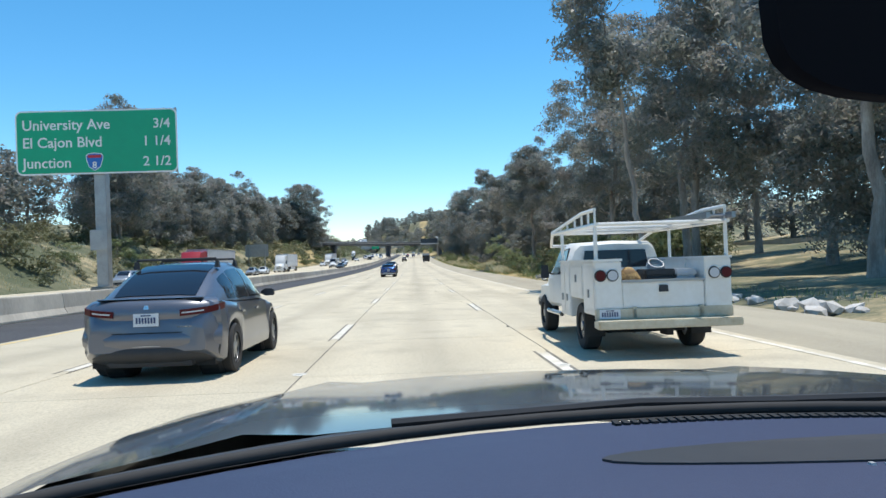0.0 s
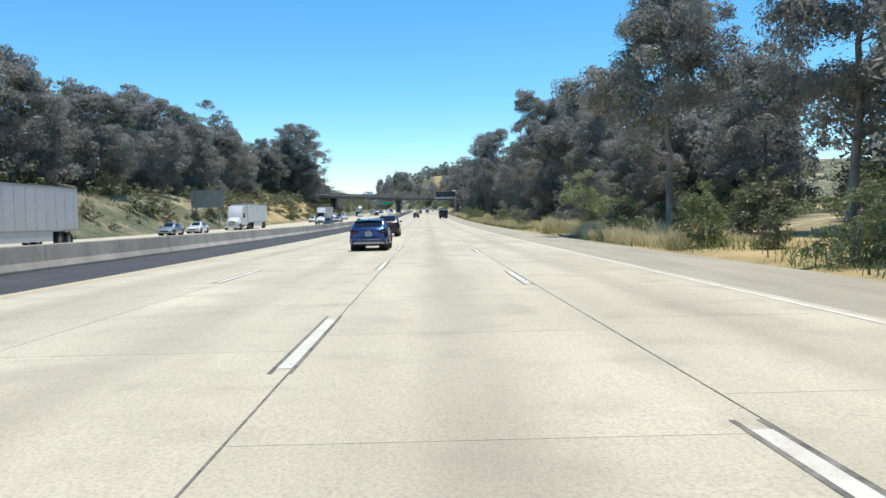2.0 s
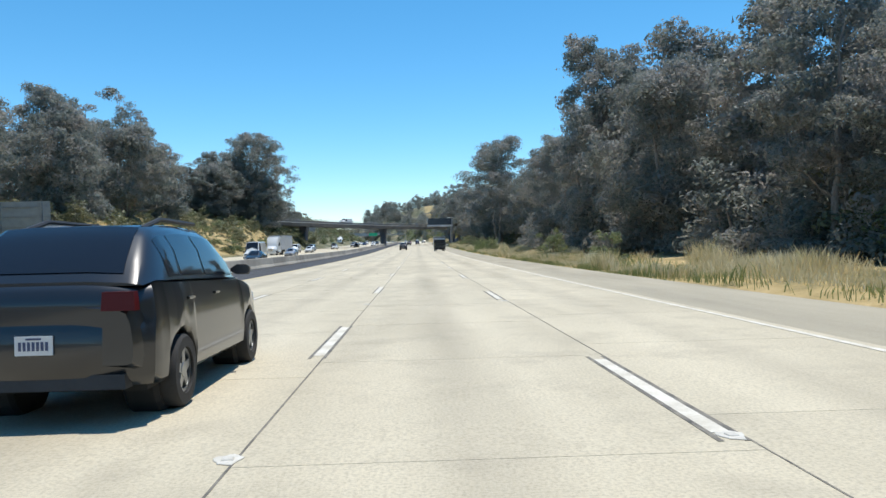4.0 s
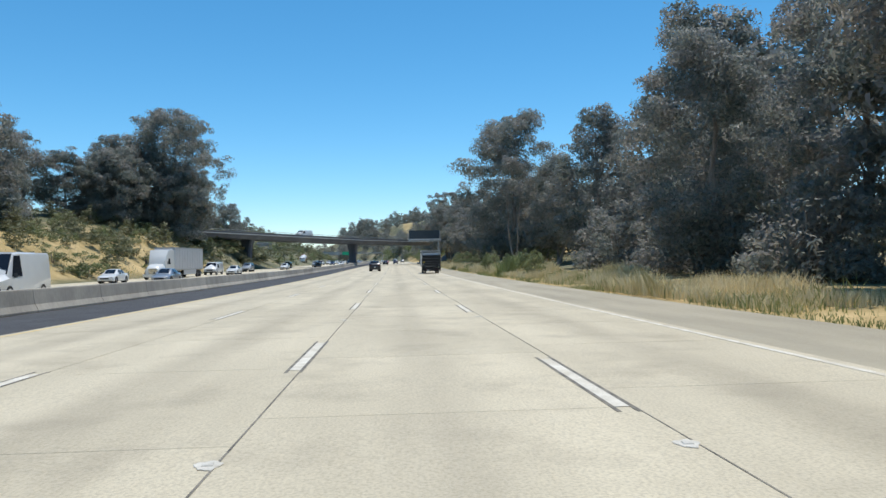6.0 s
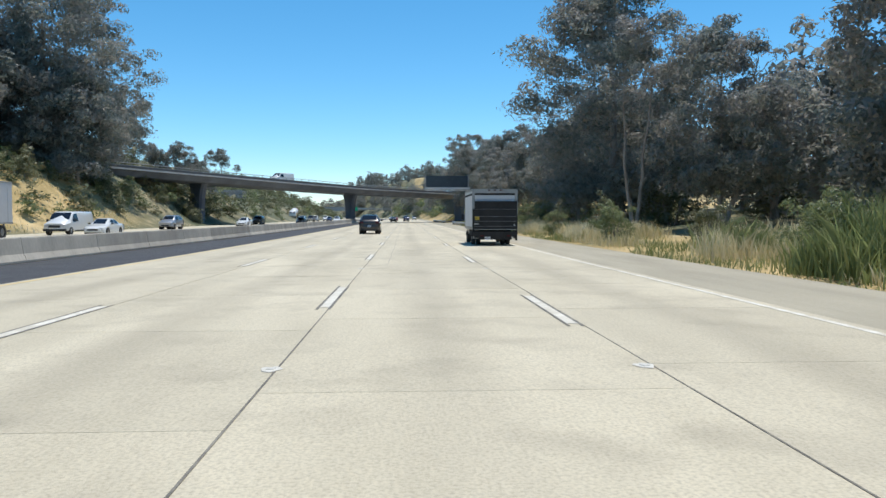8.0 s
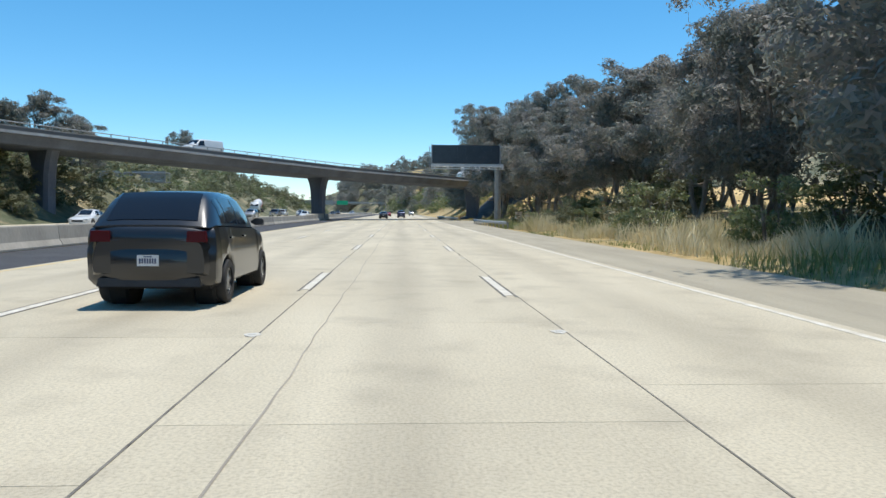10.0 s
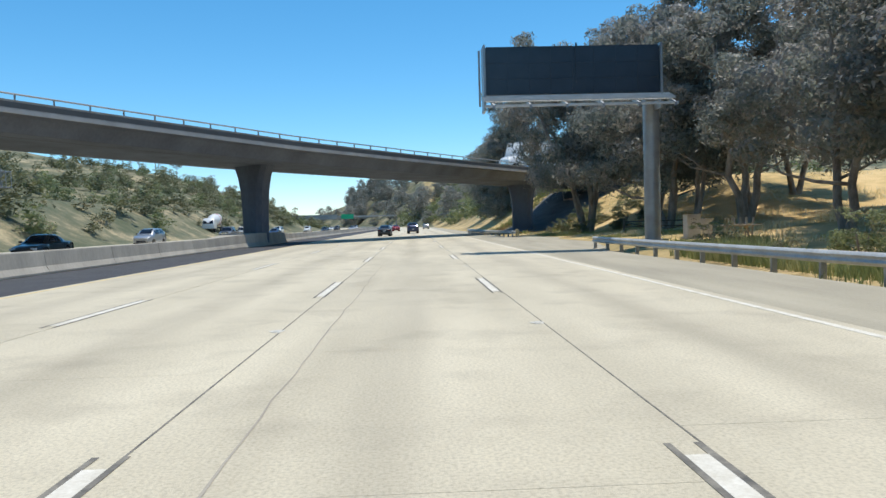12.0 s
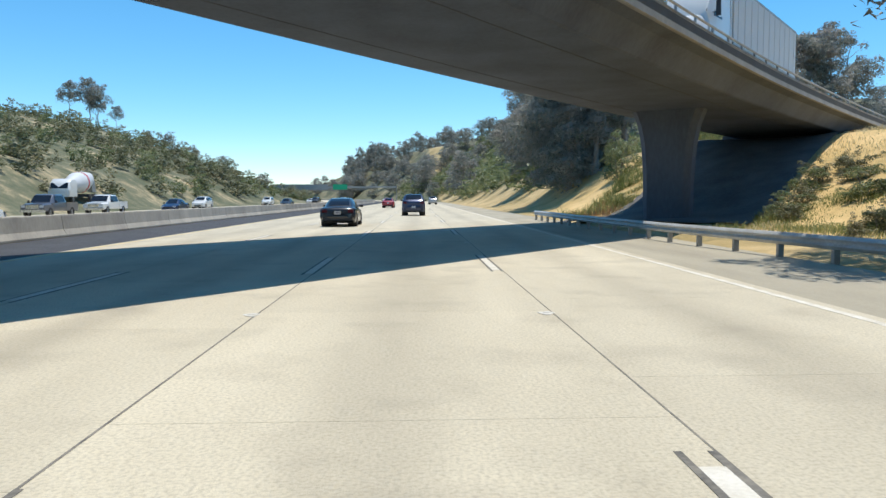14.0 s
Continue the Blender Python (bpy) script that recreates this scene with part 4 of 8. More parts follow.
for i, (x, y, k, s) in enumerate(((21.0, 64.6, 0, 1.05), (19.5, 42.6, 0, 1.05), (27, 52.6, 1, 1.0))):
    plant(NEAR_GUMS, k, x, y, s, 80 * i, "eucalyptus with dense dull foliage down to the ground", group="eucalyptus row on the right bank", wide=1.05)
GROVE_FIRST = ((-44, 84.6, 6, 0.9, 1.1), (-52, 98.6, 5, 1.0, 1.1), (-43.5, 131.6, 3, 1.22, 1.0), (-47, 138.6, 3, 0.9, 1.0), (-46, 154.6, 5, 0.92, 1.1), (-54, 166.6, 2, 0.9, 1.1), (-47, 178.6, 6, 0.95, 1.1),
               (-55, 190.6, 5, 1.05, 1.1), (-48, 202.6, 2, 0.9, 1.1), (-56, 214.6, 3, 1.05, 1.1), (-48, 227.6, 5, 1.05, 1.1), (-55, 240.6, 2, 1.05, 1.1), (-49, 254.6, 6, 1.1, 1.1), (-55, 267.6, 0, 1.1, 1.1),)
GROVE_LAST = ((-52, 281, 5, 1.0, 1.1), (-63, 300, 6, 0.7, 1.1), (-68, 320, 3, 0.9, 1.1), (-41.5, 337, 5, 0.95, 1.1), (-56, 332, 5, 0.92, 1.25), (-52, 328, 2, 0.8, 1.2), (-50.5, 338, 5, 1.12, 1.2), (-61, 326, 5, 0.78, 1.2), (-66, 314, 2, 0.62, 1.2),
              (-60, 345, 2, 0.9, 1.1), (-51, 375, 0, 0.86, 1.2), (-58, 382, 2, 0.9, 1.2), (-46.4, 398, 8, 0.82, 0.95), (-42.6, 400.5, 8, 0.66, 1.0), (-51.2, 398, 6, 0.56, 0.75), (-55, 389, 2, 0.84, 0.9),)
for i, (x, y, k, s, wd) in enumerate(GROVE_FIRST + GROVE_LAST):
    plant(BACK_GUMS, k, x, y, s, 41 * i + 20, GUM, group="eucalyptus grove on the left bank", wide=wd)
DOME = eucalypt(83, 26.0, 11.5, 0.06, broad, 430, 170, 1.1, GUM_LEAVES, BARK, 0.0, 1.5, 0.4, 3, 0.14, 0.2)
plant(DOME, 0, -46.5, 341, 1.0, 15, "large eucalyptus with a broad domed crown on the bank")
for i, (x, y, s) in enumerate(((-102.3, 640, 0.70), (-94.9, 641, 0.58), (-87.7, 638, 0.44), (-88, 505, 0.7), (-92, 520, 0.75), (-96, 640, 0.8), (-100, 655, 0.85))):
    plant(FAR_GUMS, 2, x, y, s, 50 * i, "slim eucalyptus with a small high crown on the ridge", group="trees on the ridge")
for i, (x, y, s) in enumerate(((-88, 685, 0.55), (-82, 692, 0.5), (-94, 680, 0.42))):
    plant(FAR_GUMS, 1, x, y, s, 70 * i, "rounded dark eucalyptus on the hilltop", group="trees on the ridge", wide=1.1)
rng = random.Random(5)
for i in range(120):
    y = rng.uniform(560, 1180)
    side = rng.random()
    if side >= 0.75:
        y += 330
    x = bend(y) + (rng.uniform(16, 120) if side < 0.75 else rng.uniform(-170, -60))
    plant(FAR_GUMS, rng.randrange(2), x, y, rng.uniform(0.5, 0.95), rng.uniform(0, 360), "distant dark eucalyptus on the hillside", group="distant trees", wide=rng.uniform(1.0, 1.5))

for i in range(34):
    y = rng.uniform(1000, 1240)
    plant(FAR_GUMS, i % 2, rng.uniform(-70, 40), y, rng.uniform(0.9, 1.35), rng.uniform(0, 360), "tall distant eucalyptus on the hill where the road bends", group="distant trees", wide=rng.uniform(0.8, 1.1))
for i in range(70):
    y = -10 + 6.1 * i + rng.uniform(-3, 3)
    x = rng.uniform(33, 58)
    if 109 < y < 352 or (y <= 109 and i % 3 == 0):
        plant(FAR_GUMS, rng.randrange(2), x, y, rng.uniform(0.75, 1.15), rng.uniform(0, 360), "dark eucalyptus in the back row of the grove", group="eucalyptus row on the right bank", wide=rng.uniform(1.1, 1.4))
for i in range(34):
    y = 60 + 7.2 * i + rng.uniform(-3, 3)
    plant(FAR_GUMS, rng.randrange(2), rng.uniform(-84, -60), y, rng.uniform(0.7, 1.05), rng.uniform(0, 360), "dark eucalyptus in the back row of the grove", group="eucalyptus grove on the left bank", wide=1.25)
for i in range(58):
    y = 86 + 4.5 * i + rng.uniform(-2, 2)
    if y > 190 and i % 4:
        continue
    plant(SHRUBS, rng.choice((0, 0, 2)), rng.uniform(25, 38), y, rng.uniform(0.7, 1.3), rng.uniform(0, 360), "dark undergrowth bush beneath the eucalyptus", "shrub", "shrub", "undergrowth", wide=1.5)
SUCKERS = eucalypt(44, 3.8, 2.5, 0.02, dome, 34, 130, 0.62, GUM_LEAVES, BARK, 0.0, 0.85, 0.07, 4, 0.25, 0.2, 4)
for i in range(30):
    y = 146 + 4.0 * i + rng.uniform(-1.5, 1.5)
    plant(SUCKERS, 0, rng.uniform(21.0, 27.0), y, rng.uniform(0.7, 1.35), rng.uniform(0, 360), "dense eucalyptus suckers beneath the grove", "shrub", "shrub", "undergrowth", wide=1.2)

# pepper tree and shrubs near the right shoulder
for i in range(28):
    y = 88 + 9.1 * i + rng.uniform(-3, 3)
    if y > 190 and i % 3:
        continue
    plant(SHRUBS, 0, rng.uniform(25, 40), y, rng.uniform(1.1, 1.8), rng.uniform(0, 360), "tall dark bush in the shade of the eucalyptus", "shrub", "shrub", "undergrowth", wide=1.4)
for i, (x, y, s) in enumerate(((20, 352, 1.0), (23, 358, 1.2), (19, 364, 0.8), (26, 361, 1.4), (22, 371, 0.9), (28, 372, 1.3), (33, 370, 1.5), (30, 384, 1.1), (36, 381, 1.5))):
    plant(SHRUBS, i % 3, x, y, s, 55 * i, "dusty bush beneath the eucalyptus", "shrub", "shrub", "undergrowth", wide=1.4)
for i in range(30):
    x = rng.uniform(17, 33)
    y = rng.uniform(426, 446) - 0.3 * (33 - x)
    if not under_bridge(x, y, 6.0):
        plant(SHRUBS, rng.choice((0, 0, 1)), x, y, rng.uniform(0.22, 0.5), rng.uniform(0, 360), "small dusty shrub on the straw-covered bank", "shrub", "shrub", "scrub on the overpass bank", wide=1.3)
LEANING = eucalypt(71, 17.0, 2.4, 0.55, high, 46, 230, 0.6, GUM_LEAVES, BARK, 0.0, 0.85, 0.17, gaps=0.08)
leaning = plant(LEANING, 0, 13.2, 50.93, 1.0, 0, "tall eucalyptus leaning from the shoulder, with a bare pale trunk")
leaning.rotation_euler = (0, radians(-7), 0)
plant(PEPPER, 0, 14.5, 128.1, 1.0, 20, "small bright-green pepper tree on the verge", "tree", "pepper_tree")
SH = "low roadside shrub with dusty green leaves"
VERGE_FIRST = ((14.6, 58.6, 2, 0.8), (13.5, 66.6, 1, 0.8), (15, 71.6, 2, 1.1), (15.5, 80.6, 2, 1.1), (13.2, 86.6, 1, 0.7), (15.2, 75.6, 0, 0.6), (16.4, 90.6, 1, 0.7), (14.6, 94.6, 0, 0.5), (18.5, 83.6, 0, 0.8), (19.5, 93.6, 1, 0.9),
               (13.6, 98.6, 2, 0.7), (17, 102.6, 0, 0.9), (13.6, 111.6, 1, 0.9), (19.5, 120.6, 0, 0.9), (17.8, 138.6, 0, 0.9), (14.5, 172.6, 1, 0.8),
               (14, 190.6, 2, 0.7), (14.0, 247, 2, 0.6),)
VERGE_MIDDLE = ((14.5, 252, 2, 0.65), (13.4, 257, 2, 0.55), (15, 261, 2, 0.6), (14.5, 265, 1, 0.5), (17, 274, 0, 0.7), (14.5, 283, 2, 0.6), (15.5, 289, 1, 0.8),
                (16.5, 294, 0, 0.9), (14.2, 299, 1, 0.7), (15.5, 305, 0, 0.8), (17.5, 312, 0, 1.0), (16, 322, 1, 1.0), (15.5, 334, 1, 1.0), (18, 340, 0, 1.2),
                (16, 350, 1, 0.6), (14.6, 353, 0, 0.55),)
VERGE_LAST = ((16, 357, 0, 0.7), (14.2, 360, 0, 0.5), (17.5, 362, 0, 0.7), (37, 438, 0, 0.9), (34, 442, 0, 0.8), (40, 448, 1, 0.8), (31, 452, 0, 0.7),
              (20, 476, 2, 1.0),)
for i, (x, y, k, s) in enumerate(VERGE_FIRST + VERGE_MIDDLE + VERGE_LAST):
    plant(SHRUBS, k, x, y, s, 77 * i, SH, "shrub", "shrub", "verge shrubs")
for i in range(60):
    y = rng.uniform(60, 400)
    x = rng.uniform(-62, -35)
    plant(SHRUBS, rng.choice((0, 0, 1)), x, y, rng.uniform(0.5, 1.1), rng.uniform(0, 360), "scrubby bush on the dry bank", "shrub", "shrub", "scrub on the left bank", wide=1.3)
def thicket(name, label, spots, proto, seed):
    """Many bushes that nobody would count, joined into one mesh."""
    r = np.random.default_rng(seed)
    me = proto[1]
    n = len(me.vertices)
    co = np.empty(n * 3)
    me.vertices.foreach_get("co", co)
    co = co.reshape(-1, 3)
    V, F = [], []
    for k, (x, y, s) in enumerate(spots):
        a = r.uniform(0, 6.28)
        R = np.array([[math.cos(a), -math.sin(a), 0], [math.sin(a), math.cos(a), 0], [0, 0, 1]])
        V.append((co @ R.T) * np.array([1.5, 1.5, 1]) * s + (x, y, height(x, y) - 0.1))
        F.append(np.arange(n).reshape(-1, 3) + k * n)
    ob = new(name, mesh_of(name, np.concatenate(V), np.concatenate(F), me.materials[0]))
    return tagged(ob, label, "bushes", kind="stuff")


def hill_spots(n, y0, y1, near, far, mode, side, lo, hi):
    out = []
    for _ in range(n):
        y = rng.uniform(y0, y1)
        out.append((bend(y) + side * rng.triangular(near, far, mode), y, rng.uniform(lo, hi)))
    return out


LOW_BUSH = [eucalypt(61, 2.0, 1.4, 0.02, dome, 11, 30, 0.95, SCRUB_LEAVES, BARK, 0.0, 0.62, 0.05, plumes=1), eucalypt(62, 2.1, 1.5, 0.02, dome, 11, 30, 0.95, GREEN_LEAVES, BARK, 0.0, 0.65, 0.05, plumes=1)]
thicket("chaparral", "dense green-brown chaparral on the hillside", hill_spots(600, 360, 800, 34.5, 125, 42, -1, 0.3, 1.5), LOW_BUSH[0], 1)
thicket("chaparral", "green chaparral on the hillside", hill_spots(280, 360, 800, 34.5, 115, 40, -1, 0.3, 1.2), LOW_BUSH[1], 2)
thicket("chaparral", "green chaparral on the hillside", hill_spots(260, 490, 900, 14, 90, 20, 1, 1.0, 2.2), LOW_BUSH[1], 3)
thicket("scrub", "dusty scrub on the left bank", hill_spots(420, 60, 395, 34.5, 70, 38, -1, 0.25, 1.0), LOW_BUSH[0], 4)
thicket("scrub", "low green scrub on the left bank", hill_spots(80, 280, 352, 34.5, 62, 44, -1, 0.3, 0.8), LOW_BUSH[1], 5)


def blades(name, label, mat, spots, seed, tall, broad=0.012):
    """Loose upright grass blades, scattered: one mesh."""
    r = np.random.default_rng(seed)
    P = np.array(spots)
    n = len(P)
    h = tall * r.uniform(0.45, 1.25, n) * np.array([max(0.3, 0.75 + 1.1 * noise.noise((x * 0.45, y * 0.22, seed + 0.5))) for x, y, _ in spots])
    a, b = r.uniform(0, 6.28, n), r.normal(0, 0.28, (n, 2))
    s = np.column_stack([np.cos(a), np.sin(a), np.zeros(n)]) * (broad * r.uniform(0.7, 1.6, n))[:, None]
    top = P + np.column_stack([b[:, 0] * h, b[:, 1] * h, h])
    mid = P + np.column_stack([b[:, 0] * h * 0.3, b[:, 1] * h * 0.3, h * 0.55])
    v = np.stack([P - s, P + s, mid + s * 0.8, top, mid - s * 0.8], axis=1).reshape(-1, 3)
    f = np.arange(5 * n).reshape(-1, 5)
    ob = new(name, mesh_of(name, v, f, mat))
    return tagged(ob, label, "grass", kind="stuff")


def scatter(n, x0, x1, y0, y1, seed, patch=0.0, power=1.0):
    r = np.random.default_rng(seed)
    out = []
    while len(out) < n:
        x, y = x0 + (x1 - x0) * r.random() ** power, r.uniform(y0, y1)
        if patch and noise.noise((x * 0.22, y * 0.12, seed)) < patch * r.random() - 0.15:
            continue
        if under_bridge(x, y):
            continue
        out.append((x, y, height(x, y) - 0.02))
    return out


blades("dry_grass", "tall golden dry grass along the shoulder", DRY_GRASS, scatter(62000, 11.9, 17.5, 98, 262, 3, 0.55, 1.15), 3, 0.82, 0.010)
blades("dry_grass", "tall golden dry grass along the shoulder", DRY_GRASS, scatter(30000, 12.0, 18, 262, 363, 4, 0.5, 1.15), 4, 0.95, 0.011)
blades("dry_grass", "golden dry grass on the overpass bank", DRY_GRASS, scatter(34000, 15, 48, 380, 474, 5, 0.3), 5, 0.34, 0.012)
blades("dry_grass", "golden dry grass on the left bank", DRY_GRASS, scatter(14000, -60, -34, 60, 400, 6, 0.6), 6, 0.45, 0.04)
blades("green_weeds", "green roadside weeds", GREEN_GRASS, scatter(10000, 11.25, 15, 20, 372, 7, 0.8, 1.9), 7, 0.28, 0.011)
blades("green_weeds", "tall feathery green weeds beside the shoulder", GREEN_GRASS, scatter(3600, 12.0, 15.2, 254, 267, 12, 0.5, 1.1), 12, 1.5, 0.018)
blades("green_weeds", "tall green weeds among the dry grass", GREEN_GRASS, scatter(8000, 11.7, 16.5, 74, 330, 11, 0.95, 1.2), 11, 0.58, 0.016)
blades("green_weeds", "green weeds at the foot of the overpass bank", GREEN_GRASS, scatter(9000, 14.5, 23, 400, 440, 9, 0.6), 9, 0.3, 0.011)
blades("green_weeds", "dusty green weeds behind the guard rail", GREEN_GRASS, scatter(9000, 11.9, 17.5, 361, 388, 16, 0.5, 1.2), 16, 0.48, 0.013)
for i, (x, y, s) in enumerate(((14.0, 368, 0.38), (15.6, 373, 0.5), (13.7, 378, 0.33), (16.6, 366.5, 0.55), (13.0, 372.5, 0.28), (15.0, 383, 0.4))):
    plant(SHRUBS, i % 2, x, y, s, 63 * i, "dusty green shrub behind the guard rail", "shrub", "shrub", "verge shrubs", wide=1.2)
strip_rng = random.Random(17)
spots, low = [], []
while len(spots) < 7000:
    k = strip_rng.randrange(len(fq))
    a = -strip_rng.uniform(6.0, 11.0)
    x, y = fq[k][0] + fn[k][0] * a + strip_rng.uniform(-0.3, 0.3), fq[k][1] + fn[k][1] * a
    if 12.4 < x < 31 and y > 440:
        (low if x < 16.5 and strip_rng.random() < 0.7 else spots).append((x, y, height(x, y) - 0.02))
blades("green_weeds", "green weeds along the edge of the added dark paving", GREEN_GRASS, spots, 13, 0.75, 0.016)
blades("dry_weeds", "rust-brown dried weeds at the foot of the bank", RUST_GRASS, low, 14, 0.5, 0.016)
blades("green_weeds", "grey-green weeds at the foot of the straw bank", GREEN_GRASS, scatter(9000, 15.5, 25, 437, 458, 15, 0.5, 1.4), 15, 0.42, 0.013)
for i, (x, y, s) in enumerate(((25.9, 453.8, 0.42), (24.6, 452.6, 0.5), (23.2, 450.8, 0.4), (21.8, 449.0, 0.45), (26.6, 451.4, 0.5), (24.6, 447.2, 0.55), (27.6, 454.0, 0.35), (25.4, 446.2, 0.4), (21.0, 447.6, 0.35))):
    plant(SHRUBS, i % 2, x, y, s, 47 * i, "small grey-green shrub on the straw bank", "shrub", "shrub", "scrub on the overpass bank", wide=1.35)


# ---------------------------------------------------------------- vehicle materials
def car_paint(name, colour, metal=0.3, rough=0.32):
    m = material(name, colour, rough, metal, other=tuple(c * 0.85 for c in colour), scale=1.5, fine=60, amount=0.25, spec=0.5, coat=0.8)
    return m


PAINT_GREY = car_paint("dark_grey_paint", (0.15, 0.156, 0.18), 0.5)
PAINT_BLUE = car_paint("bright_blue_paint", (0.004, 0.052, 0.20), 0.6, 0.22)
PAINT_CAR_WHITE = car_paint("white_car_paint", (0.74, 0.74, 0.72), 0.0)
PAINT_WORK_WHITE = material("worn_white_truck_paint", (0.82, 0.81, 0.77), 0.4, other=(0.64, 0.60, 0.52), scale=2.0, fine=14, amount=0.3, coat=0.2)
PAINT_CREAM = material("cream_bumper_paint", (0.62, 0.57, 0.44), 0.5, other=(0.42, 0.34, 0.22), scale=4, fine=20, amount=0.45)
PAINT_SILVER = car_paint("silver_paint", (0.42, 0.43, 0.45), 0.6)
PAINT_DARK = car_paint("black_paint", (0.018, 0.019, 0.022), 0.2)
PAINT_RED = car_paint("red_truck_paint", (0.42, 0.03, 0.035), 0.1)
PAINT_NAVY = car_paint("navy_paint", (0.02, 0.035, 0.09), 0.4)
BOX_WHITE = material("white_box_panel", (0.66, 0.67, 0.68), 0.5, other=(0.58, 0.59, 0.60), scale=0.8, fine=5, amount=0.4)
BOX_SILVER = material("silver_trailer_panel", (0.50, 0.51, 0.53), 0.45, 0.2, other=(0.42, 0.43, 0.45), scale=0.8, fine=5, amount=0.4)
GLASS_DARK = material("tinted_glass", (0.012, 0.015, 0.022), 0.06, other=(0.018, 0.021, 0.028), amount=0.2, spec=0.45)
RUBBER = material("tyre_rubber", (0.022, 0.022, 0.023), 0.85, other=(0.04, 0.038, 0.036), scale=4, fine=40)
ALLOY = material("alloy_rim", (0.35, 0.36, 0.37), 0.35, 0.8, amount=0.3)
PLASTIC = material("black_plastic", (0.025, 0.026, 0.028), 0.6, other=(0.04, 0.04, 0.042), scale=3, fine=30)
UNDERSIDE = material("underbody", (0.02, 0.02, 0.02), 0.9, amount=0.3)
CHROME = material("chrome_trim", (0.62, 0.63, 0.65), 0.2, 0.9, amount=0.1)
SATIN = material("satin_silver_trim", (0.50, 0.50, 0.50), 0.4, 0.4, amount=0.15)
LAMP_RED = lamp_glass("red_lamp_lens", (0.085, 0.004, 0.006), 0.35)
LAMP_CLEAR = lamp_glass("clear_lamp_lens", (0.55, 0.56, 0.58))
LAMP_AMBER = lamp_glass("amber_lamp_lens", (0.5, 0.2, 0.02))
PLATE = material("licence_plate_white", (0.66, 0.68, 0.70), 0.5, amount=0.1, scale=5)
PLATE_INK = material("plate_ink", (0.06, 0.08, 0.16), 0.6, amount=0.1)
GOLD = material("gold_badge", (0.62, 0.44, 0.12), 0.3, 0.7, amount=0.2)


def lerp(table, v):
    return float(np.interp(v, [r[0] for r in table], [r[1] for r in table]))


def rim(parent, side, y, z, r, width, x):
    """A spoked wheel: tyre, rim with spokes, hub."""
    w = part("wheel", Shape().wheel(x, y, z, r * 0.66, width * 0.8, 24, 0.80), ALLOY, parent, smooth=40)
    part("tyre", Shape().wheel(x, y, z, r, width, 30, 0.64), RUBBER, w, smooth=40)
    s = Shape()
    face = x + side * width * 0.30
    for k in range(5):
        a = 2 * math.pi * k / 5 + 0.3
        d, n = Vector((0, math.cos(a), math.sin(a))), Vector((0, -math.sin(a), math.cos(a)))
        c = Vector((face, y, z))
        q = [c + n * 0.055, c - n * 0.055, c + d * r * 0.58 - n * 0.035, c + d * r * 0.58 + n * 0.035]
        t = Vector((side * 0.02, 0, 0))
        s.loft([[p + t for p in q], [p - t for p in q]])
    s.wheel(face, y, z, 0.075, 0.05, 12, 0.0)
    part("spokes", s, ALLOY, w)
    part("brake_disc", Shape().wheel(x - side * width * 0.1, y, z, r * 0.5, 0.03, 18, 0.0), UNDERSIDE, w)
    return w


def number_plate(parent, y, z, w=0.31, h=0.16, x=0.0, face=-1):
    """A plate with plain bars where its characters are."""
    p = part("number_plate", Shape().box(x - w / 2, x + w / 2, y - 0.006, y + 0.006, z - h / 2, z + h / 2), PLATE, parent)
    for k in range(7):
        a = x - w * 0.40 + k * w * 0.118
        part("plate_bar", Shape().box(a, a + w * 0.075, y + face * 0.009, y + face * 0.005, z - h * 0.26, z + h * 0.2), PLATE_INK, p)
    part("plate_line", Shape().box(x - w * 0.2, x + w * 0.2, y + face * 0.009, y + face * 0.005, z + h * 0.3, z + h * 0.4), PLATE_INK, p)


